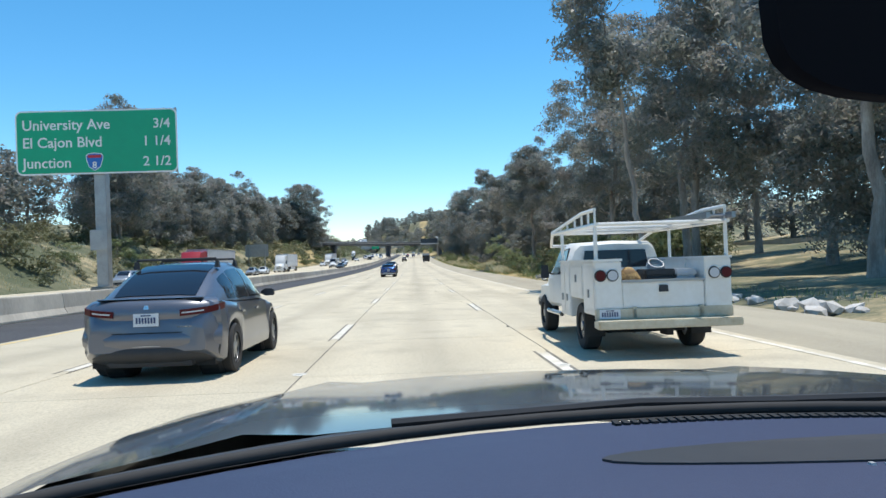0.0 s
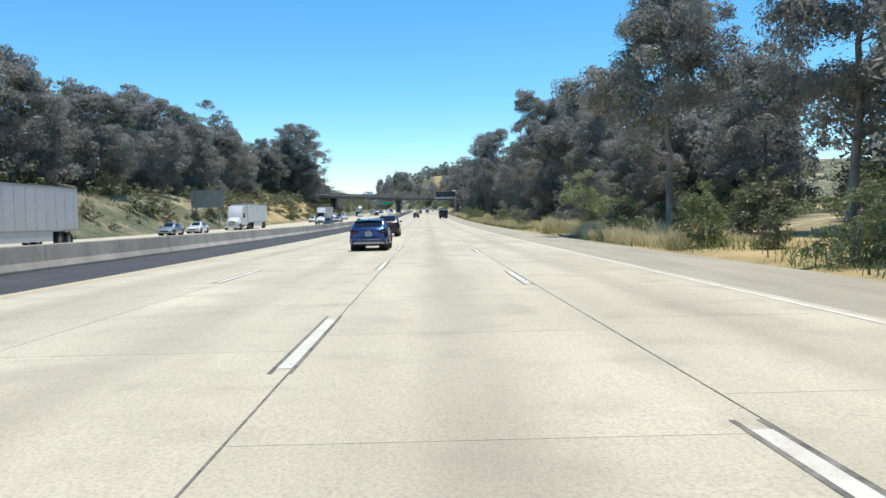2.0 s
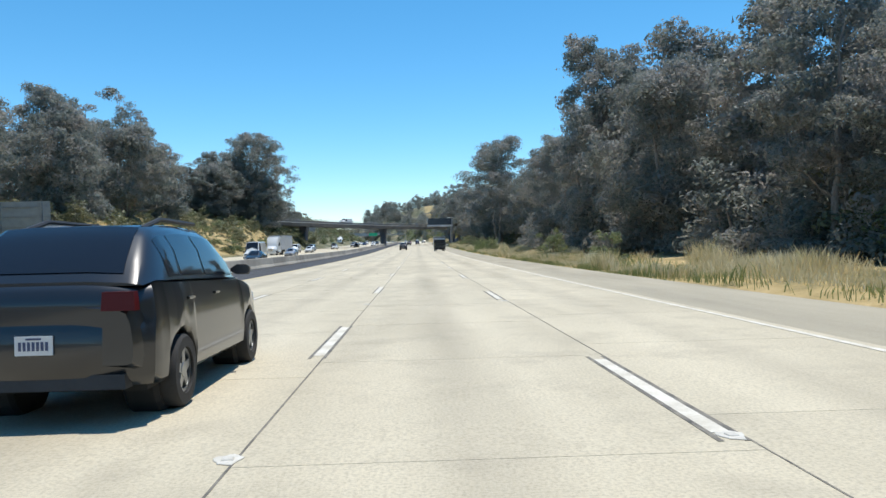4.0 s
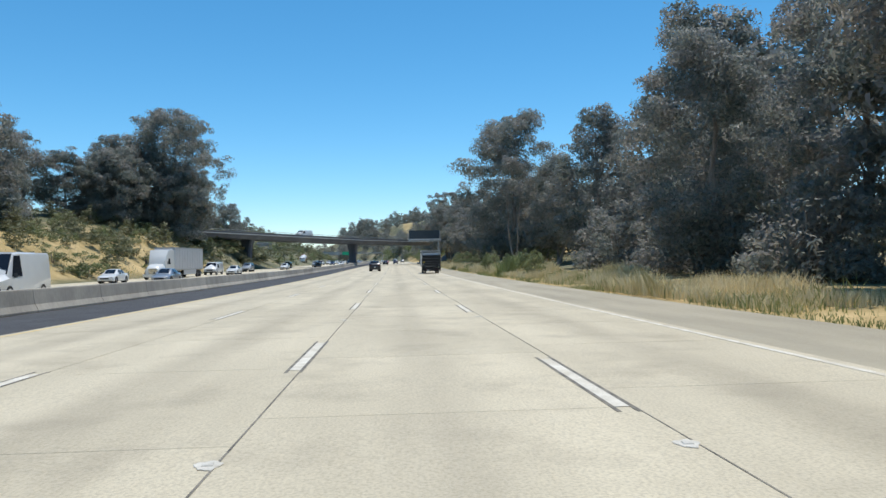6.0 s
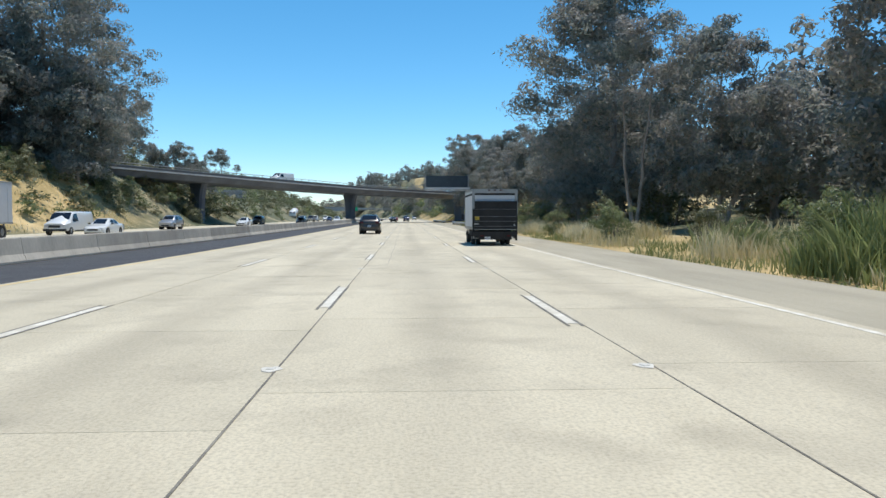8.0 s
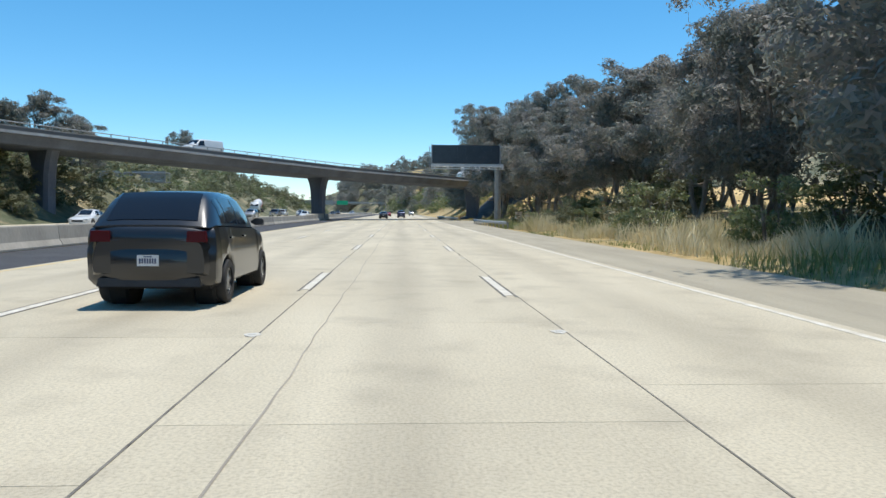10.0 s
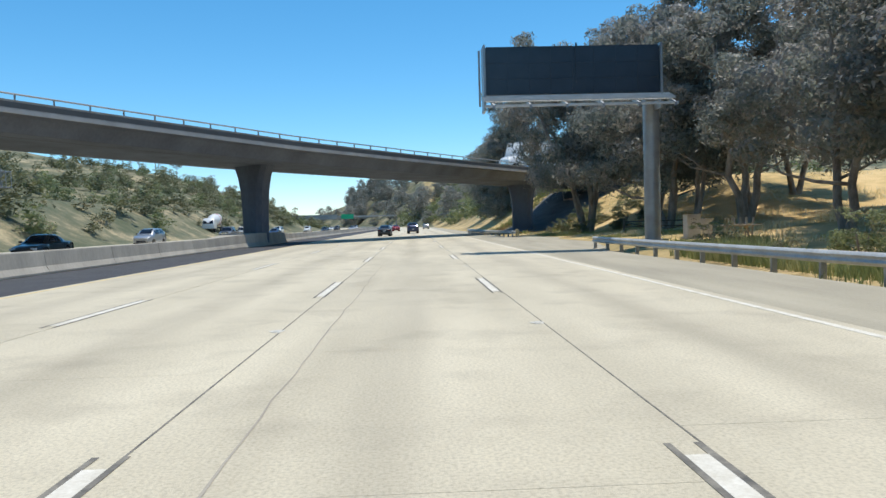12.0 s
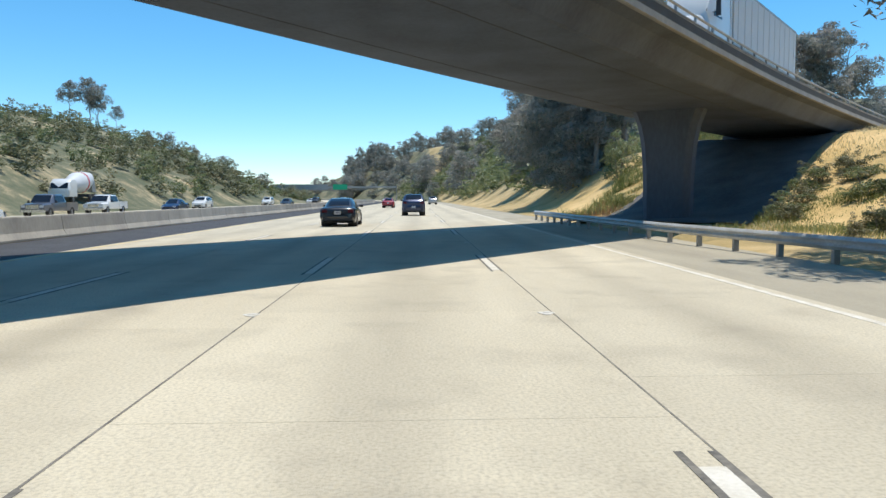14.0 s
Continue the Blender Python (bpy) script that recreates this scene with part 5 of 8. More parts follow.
def car_body(t, spec, paint):
    """Shell, cabin, windows and wheels of a passenger car. spec: tables along the length (0 at the rear)."""
    L, W, R = spec["length"], spec["width"] / 2, spec["wheel"]
    axles = spec["axles"]
    arch = R + 0.055
    ys = set(np.linspace(0, L, 26).tolist())
    for a in axles:
        ys |= {a + arch * c for c in (-1.001, -0.96, -0.85, -0.65, -0.35, 0, 0.35, 0.65, 0.85, 0.96, 1.001)}
    ys = sorted(min(max(v, 0), L) for v in ys)
    rings = []
    for y in ys:
        w = W * lerp(spec["plan"], y)
        top = lerp(spec["top"], y)
        low = lerp(spec["low"], y)
        for a in axles:
            if abs(y - a) < arch:
                low = max(low, R + math.sqrt(arch ** 2 - (y - a) ** 2))
        low = min(low, top - 0.12)
        h = top - low
        mid = low + min(0.42 * h, max(0.05, spec["crease"] - low)) if spec["crease"] > low + 0.05 else low + 0.4 * h
        half = [(w * 0.93, low), (w * 0.985, low + 0.05 * h), (w, (low + mid) / 2), (w * 0.995, mid), (w * 0.975, mid + 0.5 * (top - mid)), (w * 0.93, top - 0.035), (w * 0.86, top - 0.006), (w * 0.45, top + spec["crown"])]
        rings.append([(a, y, z) for a, z in half] + [(0, y, top + spec["crown"] * 1.3)] + [(-a, y, z) for a, z in half[::-1]])
    body = Shape().loft(rings, True, True)
    part("body", body, paint, t, smooth=38)
    part("underbody", Shape().box(-W * 0.86, W * 0.86, 0.25, L - 0.25, spec["low"][1][1] - 0.03, spec["low"][1][1] + 0.22), UNDERSIDE, t)
    # cabin
    cab = spec["cabin"]          # rows of y, base z, roof z, base half width, roof half width
    def ring(r):
        y, b, z, wb, wr = r
        m = b + 0.55 * (z - b)
        return [(wb, y, b), (wb + (wr - wb) * 0.40, y, m), (wr + 0.03, y, z - 0.10 * (z - b) - 0.01), (wr - 0.05, y, z), (wr * 0.5, y, z + 0.018), (-wr * 0.5, y, z + 0.018), (-wr + 0.05, y, z), (-wr - 0.03, y, z - 0.10 * (z - b) - 0.01), (-wb - (wr - wb) * 0.40, y, m), (-wb, y, b)]
    part("cabin", Shape().loft([ring(r) for r in cab]), paint, t, smooth=38)
    def at(y):
        return [float(np.interp(y, [r[0] for r in cab], [r[k] for r in cab])) for k in range(5)]
    for side in (-1, 1):
        for y0, y1 in spec["side_windows"]:
            rows = []
            for k in range(6):
                r = at(y0 + (y1 - y0) * k / 5)
                q = ring(r)
                a, m, top = (Vector(q[j]) for j in (0, 1, 2))
                pts = [a.lerp(m, 0.14), m, top.lerp(m, 0.12)]
                rows.append([((p.x + 0.006) * side, p.y, p.z) for p in pts])
            part("side_window", Shape().loft(rows, False), GLASS_DARK, t, smooth=40)
    for nm, (y0, y1), inset in (("rear_window", spec["rear_window"], 0.94), ("windscreen", spec["windscreen"], 0.93)):
        rows = []
        for k in range(7):
            r = at(y0 + (y1 - y0) * k / 6)
            q = ring(r)
            w1, w2 = q[3][0] * inset, q[4][0]
            up = 0.012
            rows.append([(w1, r[0], q[3][2] + up), (w2, r[0], q[4][2] + up), (-w2, r[0], q[4][2] + up), (-w1, r[0], q[3][2] + up)])
        part(nm, Shape().loft(rows, False), GLASS_DARK, t, smooth=60)
    for a in axles:
        for side in (-1, 1):
            rim(t, side, a, R, R, spec.get("tread", 0.24), side * (W - 0.115))
        for side in (-1, 1):
            liner = Shape().wheel(side * (W - 0.30), a, R, arch + 0.01, 0.32, 20, 0.0)
            part("wheel_arch_liner", liner, UNDERSIDE, t)
    for side in (-1, 1):
        y = spec["mirror"]
        z = at(y)[1] + 0.09
        wb = at(y)[3]
        s = Shape().loft([[(side * (wb + d), y + dy * k, z + dz * k) for dy, dz in ((-0.05, -0.05), (0.07, -0.06), (0.09, 0.05), (-0.04, 0.07))] for d, k in ((0.02, 0.3), (0.10, 1.0), (0.22, 0.95), (0.25, 0.6))])
        part("door_mirror", s, spec.get("mirror_paint", PLASTIC), t, smooth=30)
        for y in spec["handles"]:
            w = W * lerp(spec["plan"], y) * 0.985
            part("door_handle", Shape().box(side * w - 0.02, side * w + 0.02, y, y + 0.2, spec["crease"] + 0.22, spec["crease"] + 0.25), spec.get("handle_paint", paint), t, bevel=0.008)
    return at


CROSSOVER = dict(length=4.75, width=1.92, wheel=0.355, axles=(0.93, 3.82), crease=0.62, crown=0.035,
                 plan=((0, 0.80), (0.08, 0.89), (0.3, 0.96), (0.9, 1.0), (3.8, 0.99), (4.4, 0.92), (4.75, 0.72)),
                 top=((0, 0.80), (0.06, 1.02), (0.25, 1.11), (0.6, 1.07), (1.2, 1.03), (3.2, 0.98), (3.5, 0.96), (4.3, 0.80), (4.75, 0.60)),
                 low=((0, 0.42), (0.35, 0.22), (4.3, 0.20), (4.75, 0.34)),
                 cabin=((0.28, 1.09, 1.105, 0.74, 0.64), (0.6, 1.06, 1.26, 0.82, 0.64), (1.1, 1.03, 1.46, 0.86, 0.62), (1.6, 1.01, 1.575, 0.87, 0.61), (2.2, 1.0, 1.61, 0.875, 0.60), (2.8, 0.99, 1.56, 0.875, 0.59), (3.25, 0.98, 1.30, 0.86, 0.62), (3.62, 0.95, 0.985, 0.82, 0.66)),
                 side_windows=((0.95, 1.40), (1.46, 2.18), (2.26, 3.22)), rear_window=(0.34, 1.52), windscreen=(2.82, 3.56), mirror=3.1, handles=(1.35, 2.35))

SMALL_SUV = dict(length=4.45, width=1.82, wheel=0.345, axles=(0.86, 3.56), crease=0.68, crown=0.03,
                 plan=((0, 0.84), (0.07, 0.92), (0.3, 0.97), (0.9, 1.0), (3.6, 0.99), (4.1, 0.92), (4.45, 0.74)),
                 top=((0, 0.86), (0.05, 1.02), (0.3, 1.08), (0.7, 1.06), (1.5, 1.04), (3.0, 1.00), (3.3, 0.98), (4.1, 0.86), (4.45, 0.68)),
                 low=((0, 0.46), (0.32, 0.27), (4.0, 0.24), (4.45, 0.36)),
                 cabin=((0.10, 1.03, 1.05, 0.81, 0.735), (0.30, 1.06, 1.22, 0.85, 0.70), (0.55, 1.05, 1.40, 0.86, 0.67), (0.72, 1.05, 1.475, 0.86, 0.655), (1.5, 1.03, 1.51, 0.85, 0.63), (2.3, 1.01, 1.49, 0.84, 0.61), (2.6, 1.0, 1.45, 0.835, 0.61), (3.0, 0.99, 1.27, 0.815, 0.64), (3.38, 0.97, 1.0, 0.79, 0.66)),
                 side_windows=((0.62, 0.92), (1.0, 1.72), (1.80, 2.92)), rear_window=(0.17, 0.70), windscreen=(2.64, 3.30), mirror=2.82, handles=(1.0, 1.9))


def scaled(spec, length, high, wide):
    """The same car, stretched to other proportions."""
    k, s = length / spec["length"], dict(spec)
    s["length"], s["width"] = length, wide
    s["axles"] = tuple(a * k for a in spec["axles"])
    s["crease"] = spec["crease"] * high
    for key in ("top", "low"):
        s[key] = tuple((y * k, z * high) for y, z in spec[key])
    s["plan"] = tuple((y * k, w) for y, w in spec["plan"])
    wk = wide / spec["width"]
    s["cabin"] = tuple((y * k, b * high, z * high, w1 * wk, w2 * wk) for y, b, z, w1, w2 in spec["cabin"])
    for key in ("side_windows",):
        s[key] = tuple((a * k, b * k) for a, b in spec[key])
    for key in ("rear_window", "windscreen"):
        s[key] = tuple(a * k for a in spec[key])
    s["mirror"] = spec["mirror"] * k
    s["handles"] = tuple(a * k for a in spec["handles"])
    return s


SEDAN = dict(length=4.75, width=1.82, wheel=0.33, axles=(1.02, 3.78), crease=0.58, crown=0.025,
             plan=((0, 0.82), (0.1, 0.92), (0.4, 0.98), (1.0, 1.0), (3.8, 0.99), (4.4, 0.92), (4.75, 0.72)),
             top=((0, 0.72), (0.06, 0.92), (0.3, 1.0), (0.9, 0.99), (1.6, 0.96), (3.2, 0.92), (3.5, 0.90), (4.4, 0.76), (4.75, 0.58)),
             low=((0, 0.40), (0.35, 0.22), (4.3, 0.20), (4.75, 0.32)),
             cabin=((0.75, 0.99, 1.0, 0.72, 0.62), (1.2, 0.97, 1.27, 0.80, 0.58), (1.7, 0.96, 1.42, 0.82, 0.56), (2.3, 0.95, 1.45, 0.83, 0.55), (2.7, 0.94, 1.40, 0.83, 0.55), (3.1, 0.93, 1.18, 0.82, 0.58), (3.5, 0.90, 0.92, 0.79, 0.62)),
             side_windows=((1.35, 2.1), (2.18, 3.05)), rear_window=(0.85, 1.62), windscreen=(2.74, 3.42), mirror=3.0, handles=(1.45, 2.35))


def rear_skin(t, rows, paint, name="rear_panel", label="", round_off=0.17):
    """The rear of a car as one rounded sheet. rows: height, how far back, half width."""
    us = [math.sin(k * math.pi / 20) for k in range(-10, 11)]
    s = Shape().loft([[(w * u, y + round_off * abs(u) ** 4.0, z) for u in us] for z, y, w in rows], False)
    return part(name, s, paint, t, label, smooth=55)


def curved_bar(pts, h, d, side=1):
    """A slim bar of height h and depth d along points, standing upright."""
    return Shape().loft([[(side * x, y - d, z - h / 2), (side * x, y, z - h / 2), (side * x, y, z + h / 2), (side * x, y - d, z + h / 2)] for x, y, z in pts])


def grey_crossover(m):
    t = thing("car", m, "dark grey electric crossover car with roof racks driving ahead", "car")
    t.name = "crossover_car"
    car_body(t, CROSSOVER, PAINT_GREY)
    rear_skin(t, [(1.115, 0.20, 0.80), (1.095, 0.10, 0.85), (1.05, 0.035, 0.885), (0.98, 0.0, 0.91), (0.90, -0.008, 0.92), (0.80, 0.012, 0.925), (0.72, 0.028, 0.93), (0.665, -0.012, 0.935), (0.60, -0.035, 0.94), (0.52, -0.03, 0.935), (0.47, 0.0, 0.92)], PAINT_GREY, round_off=0.24)
    rear_skin(t, [(0.475, 0.0, 0.915), (0.42, -0.02, 0.91), (0.34, -0.005, 0.89), (0.27, 0.07, 0.85), (0.22, 0.2, 0.80)], PLASTIC, "bumper_base", "black lower bumper", 0.24)
    part("hatch_gap", Shape().loft([[(x, y, z) for y, z in ((0.02 + 0.2 * abs(x / 0.9) ** 4, 0.664), (-0.016 + 0.2 * abs(x / 0.9) ** 4, 0.664), (-0.016 + 0.2 * abs(x / 0.9) ** 4, 0.676), (0.02 + 0.2 * abs(x / 0.9) ** 4, 0.676))] for x in np.linspace(-0.8, 0.8, 13)]), UNDERSIDE, t)
    part("spoiler", Shape().loft([[(x, y, z) for y, z in ((0.18, 1.10), (0.13, 1.125), (0.16, 1.134), (0.26, 1.118))] for x in np.linspace(-0.70, 0.70, 9)]), PAINT_GREY, t, "slim lip spoiler", smooth=40)
    for side in (-1, 1):
        tl = part("tail_light", curved_bar([(0.44, 0.018, 0.925), (0.62, 0.05, 0.94), (0.78, 0.125, 0.955), (0.895, 0.235, 0.98), (0.935, 0.42, 0.995)], 0.085, 0.03, side), LAMP_RED, t, "smoked red tail light")
        part("light_strip", curved_bar([(0.47, -0.012, 0.928), (0.62, 0.018, 0.938), (0.74, 0.07, 0.952)], 0.018, 0.008, side), LAMP_CLEAR, tl)
        part("reflector", curved_bar([(0.62, 0.03, 0.50), (0.80, 0.10, 0.50)], 0.05, 0.03, side), LAMP_RED, t)
    part("diffuser", Shape().box(-0.58, 0.58, 0.09, 0.45, 0.21, 0.36), PLASTIC, t, bevel=0.03)
    part("trim_line", Shape().loft([[(x, y, z) for y, z in ((0.03 + 0.10 * (x / 0.8) ** 2, 0.49), (-0.018 + 0.10 * (x / 0.8) ** 2, 0.49), (-0.018 + 0.10 * (x / 0.8) ** 2, 0.505), (0.03 + 0.10 * (x / 0.8) ** 2, 0.505))] for x in np.linspace(-0.62, 0.62, 9)]), SATIN, t)
    number_plate(t, -0.022, 0.845, 0.33, 0.17)
    part("badge", Shape().box(-0.035, 0.035, -0.012, 0.03, 0.985, 1.04, 0.008), CHROME, t, "small chrome badge")
    part("model_badge", Shape().box(0.38, 0.60, 0.0, 0.05, 0.735, 0.75), CHROME, t)
    for y in (1.35, 2.45):
        part("roof_rack_bar", Shape().tube([(-0.62, y, 1.60), (-0.58, y, 1.665), (0.58, y, 1.665), (0.62, y, 1.60)], 0.017, 8), PLASTIC, t, "black roof rack crossbar", smooth=40)
        for side in (-1, 1):
            part("rack_foot", Shape().box(side * 0.6 - 0.03, side * 0.6 + 0.03, y - 0.06, y + 0.06, 1.53, 1.64, 0.012), PLASTIC, t)
    return t


def blue_suv(m):
    t = thing("suv", m, "metallic blue compact crossover with silver bumper trim", "car")
    car_body(t, SMALL_SUV, PAINT_BLUE)
    rear_skin(t, [(1.055, 0.16, 0.80), (1.045, 0.07, 0.83), (1.02, 0.01, 0.855), (0.985, -0.02, 0.87), (0.94, -0.012, 0.88), (0.86, 0.035, 0.89), (0.78, 0.045, 0.895), (0.73, 0.03, 0.90), (0.69, -0.02, 0.905), (0.64, -0.035, 0.905), (0.60, -0.03, 0.90)], PAINT_BLUE, round_off=0.2)
    # dark panels that carry the rear glass out to the corners
    for side in (-1, 1):
        part("pillar_panel", Shape().loft([[(side * x, y, z) for x, y, z in ring] for ring in ([(0.60, 0.20, 1.09), (0.60, 0.19, 1.10), (0.74, 0.24, 1.12), (0.74, 0.26, 1.11)], [(0.58, 0.50, 1.42), (0.58, 0.49, 1.43), (0.66, 0.56, 1.43), (0.66, 0.57, 1.42)])]), GLASS_DARK, t)
    for side in (-1, 1):
        tl = part("tail_light", Shape().loft([[(side * x, y, z) for x, y, z in ring] for ring in (
            [(0.50, 0.03, 0.94), (0.50, 0.03, 0.985), (0.50, 0.006, 0.98), (0.50, 0.006, 0.945)],
            [(0.62, 0.05, 0.855), (0.62, 0.05, 0.99), (0.62, 0.004, 0.985), (0.62, 0.004, 0.86)],
            [(0.78, 0.10, 0.84), (0.78, 0.10, 1.0), (0.78, 0.032, 0.995), (0.78, 0.032, 0.845)],
            [(0.865, 0.20, 0.93), (0.865, 0.20, 1.01), (0.868, 0.14, 1.005), (0.868, 0.14, 0.935)],
            [(0.895, 0.40, 0.985), (0.895, 0.40, 1.02), (0.897, 0.36, 1.018), (0.897, 0.36, 0.99)])]), LAMP_RED, t, "large red tail light", smooth=30)
        part("light_strip", curved_bar([(0.64, 0.006, 0.905), (0.73, 0.024, 0.915)], 0.014, 0.008, side), LAMP_CLEAR, tl)
        part("reflector", Shape().box(side * 0.72 - 0.09, side * 0.72 + 0.09, -0.02, 0.06, 0.43, 0.50, 0.02), LAMP_RED, t)
        part("roof_rail", Shape().tube([(side * 0.58, 0.75, 1.47), (side * 0.59, 0.95, 1.525), (side * 0.57, 2.1, 1.535), (side * 0.55, 2.5, 1.46)], 0.026, 8), PLASTIC, t, "black roof rail", smooth=40)
        part("sill_trim", curved_bar([(0.915, 1.35, 0.40), (0.918, 2.0, 0.42), (0.915, 2.75, 0.37)], 0.05, 0.012, side), SATIN, t, "silver sill trim")
        for a in SMALL_SUV["axles"]:
            s = Shape()
            pts = [(side * 0.905, a + 0.43 * math.cos(u), 0.345 + 0.43 * math.sin(u)) for u in np.linspace(0.05, math.pi - 0.05, 13)]
            part("arch_trim", s.tube(pts, 0.035, 6), PLASTIC, t, "black wheel arch trim", smooth=40)
    part("bumper_cladding", Shape().loft([[(x, y + 0.12 * (x / 0.85) ** 2, z) for y, z in ((0.06, 0.30), (-0.03, 0.34), (-0.035, 0.62), (0.05, 0.66))] for x in np.linspace(-0.80, 0.80, 11)]), PLASTIC, t, "black plastic bumper cladding", smooth=40)
    part("bumper_trim", Shape().loft([[(x, y + 0.12 * (x / 0.85) ** 2, z) for y, z in ((0.0, 0.335), (-0.05, 0.345), (-0.05, 0.44), (0.0, 0.45))] for x in np.linspace(-0.74, 0.74, 11)]), SATIN, t, "broad silver skid trim", smooth=30)
    part("bumper_strip", Shape().loft([[(x, y + 0.12 * (x / 0.85) ** 2, z) for y, z in ((0.0, 0.53), (-0.045, 0.53), (-0.045, 0.555), (0.0, 0.56))] for x in np.linspace(-0.6, 0.6, 9)]), SATIN, t)
    part("hatch_recess", Shape().loft([[(-x0, y0, z), (x0, y0, z), (x0, y0 + 0.03, z), (-x0, y0 + 0.03, z)] for z, x0, y0 in ((0.715, 0.36, -0.004), (0.76, 0.44, 0.012), (0.90, 0.50, 0.0), (0.925, 0.40, -0.008))]), PAINT_BLUE, t)
    number_plate(t, -0.022, 0.80, 0.33, 0.17)
    part("badge", Shape().box(-0.105, 0.105, -0.03, -0.006, 0.925, 0.955).box(-0.04, 0.04, -0.03, -0.006, 0.905, 0.972), GOLD, t, "gold badge")
    part("model_badge", Shape().box(-0.62, -0.48, 0.02, 0.05, 0.70, 0.715), CHROME, t)
    part("rear_wiper", Shape().tube([(0.0, 0.13, 1.085), (-0.40, 0.17, 1.10), (-0.46, 0.19, 1.125)], 0.018, 6), PLASTIC, t)
    part("roof_spoiler", Shape().loft([[(x, y, z) for y, z in ((0.44, 1.455 - 0.05 * (x / 0.6) ** 2), (0.47, 1.43 - 0.05 * (x / 0.6) ** 2), (0.80, 1.48), (0.78, 1.51 - 0.03 * (x / 0.6) ** 2))] for x in np.linspace(-0.60, 0.60, 9)]), PAINT_BLUE, t, smooth=40)
    fin = [[(-0.03, 0.98, 1.50), (0.03, 0.98, 1.50), (0.02, 1.16, 1.50), (-0.02, 1.16, 1.50)], [(-0.008, 1.0, 1.59), (0.008, 1.0, 1.59), (0.006, 1.05, 1.59), (-0.006, 1.05, 1.59)]]
    part("aerial", Shape().loft(fin), PAINT_BLUE, t, "blue shark-fin aerial")
    return t


def plain_car(m, spec, paint, label, name="sedan_car", rails=False, oncoming=True):
    """A passenger car seen from afar: body, glass, wheels, lights and plate."""
    t = thing(name, m, label, "car", "freeway traffic")
    car_body(t, spec, paint)
    L, W = spec["length"], spec["width"] / 2
    zt, zf = lerp(spec["top"], 0.08), lerp(spec["top"], L - 0.12)
    rear_skin(t, [(zt + 0.02, 0.10, W * 0.90), (zt - 0.03, 0.02, W * 0.95), (zt - 0.16, -0.005, W * 0.975), (zt - 0.28, 0.015, W * 0.98), (zt - 0.34, -0.02, W * 0.985), (0.44, -0.02, W * 0.97), (0.34, 0.06, W * 0.92)], paint)
    for side in (-1, 1):
        part("tail_light", Shape().box(side * W * 0.72 - 0.14, side * W * 0.72 + 0.14, -0.02, 0.10, zt - 0.20, zt - 0.04, 0.01), LAMP_RED, t)
        part("headlight", Shape().box(side * W * 0.66 - 0.16, side * W * 0.66 + 0.16, L - 0.22, L - 0.02, zf - 0.10, zf + 0.03, 0.015), LAMP_CLEAR, t)
        if rails:
            part("roof_rail", Shape().tube([(side * 0.55, L * 0.2, spec["cabin"][3][2]), (side * 0.56, L * 0.3, spec["cabin"][4][2] + 0.06), (side * 0.55, L * 0.55, spec["cabin"][4][2] + 0.05)], 0.025, 6), PLASTIC, t)
    part("grille", Shape().box(-0.45, 0.45, L - 0.06, L + 0.012, 0.42, 0.58, 0.01), PLASTIC, t)
    part("rear_bumper", Shape().box(-W * 0.78, W * 0.78, -0.03, 0.12, 0.34, 0.46, 0.02), PLASTIC, t)
    number_plate(t, -0.035, 0.72 if zt > 0.9 else 0.6)
    return t


HATCH_SUV = scaled(SMALL_SUV, 4.7, 1.16, 1.9)
HATCH_SUV["mirror_paint"] = PLASTIC



def truck_wheels(t, places, r, width, twin=()):
    """Plain steel wheels: (x, y) of each."""
    for x, y in places:
        side = 1 if x > 0 else -1
        w = part("wheel", Shape().wheel(x, y, r, r * 0.60, width * 0.7, 20, 0.0), ALLOY, t, smooth=40)
        part("tyre", Shape().wheel(x, y, r, r, width, 26, 0.58), RUBBER, w, smooth=40)
        part("hub", Shape().wheel(x + side * width * 0.36, y, r, r * 0.22, width * 0.2, 12, 0.0), ALLOY, w)


def cab_shell(t, paint, rows, glass=True, name="cab"):
    """A cab or van body lofted from rings: (y, half width low, half width high, z low, z belt, z high)."""
    rings = []
    for y, a, b, z0, zb, z1 in rows:
        half = [(a * 0.95, z0), (a, z0 + 0.06), (a, zb), (b + 0.03, z1 - 0.10), (b - 0.07, z1 - 0.01)]
        rings.append([(x, y, z) for x, z in half] + [(0, y, z1 + 0.015)] + [(-x, y, z) for x, z in half[::-1]])
    return part(name, Shape().loft(rings), paint, t, smooth=35)


def pane(t, name, corners, mat=None, lift=0.008, axis="x", side=1):
    """A window laid just proud of a body side."""
    d = Vector((lift * side, 0, 0)) if axis == "x" else Vector((0, lift * side, 0)) if axis == "y" else Vector((0, 0, lift))
    q = [Vector(c) + d for c in corners]
    return part(name, Shape().loft([[p - d * 1.6 for p in q], q]), mat or GLASS_DARK, t)


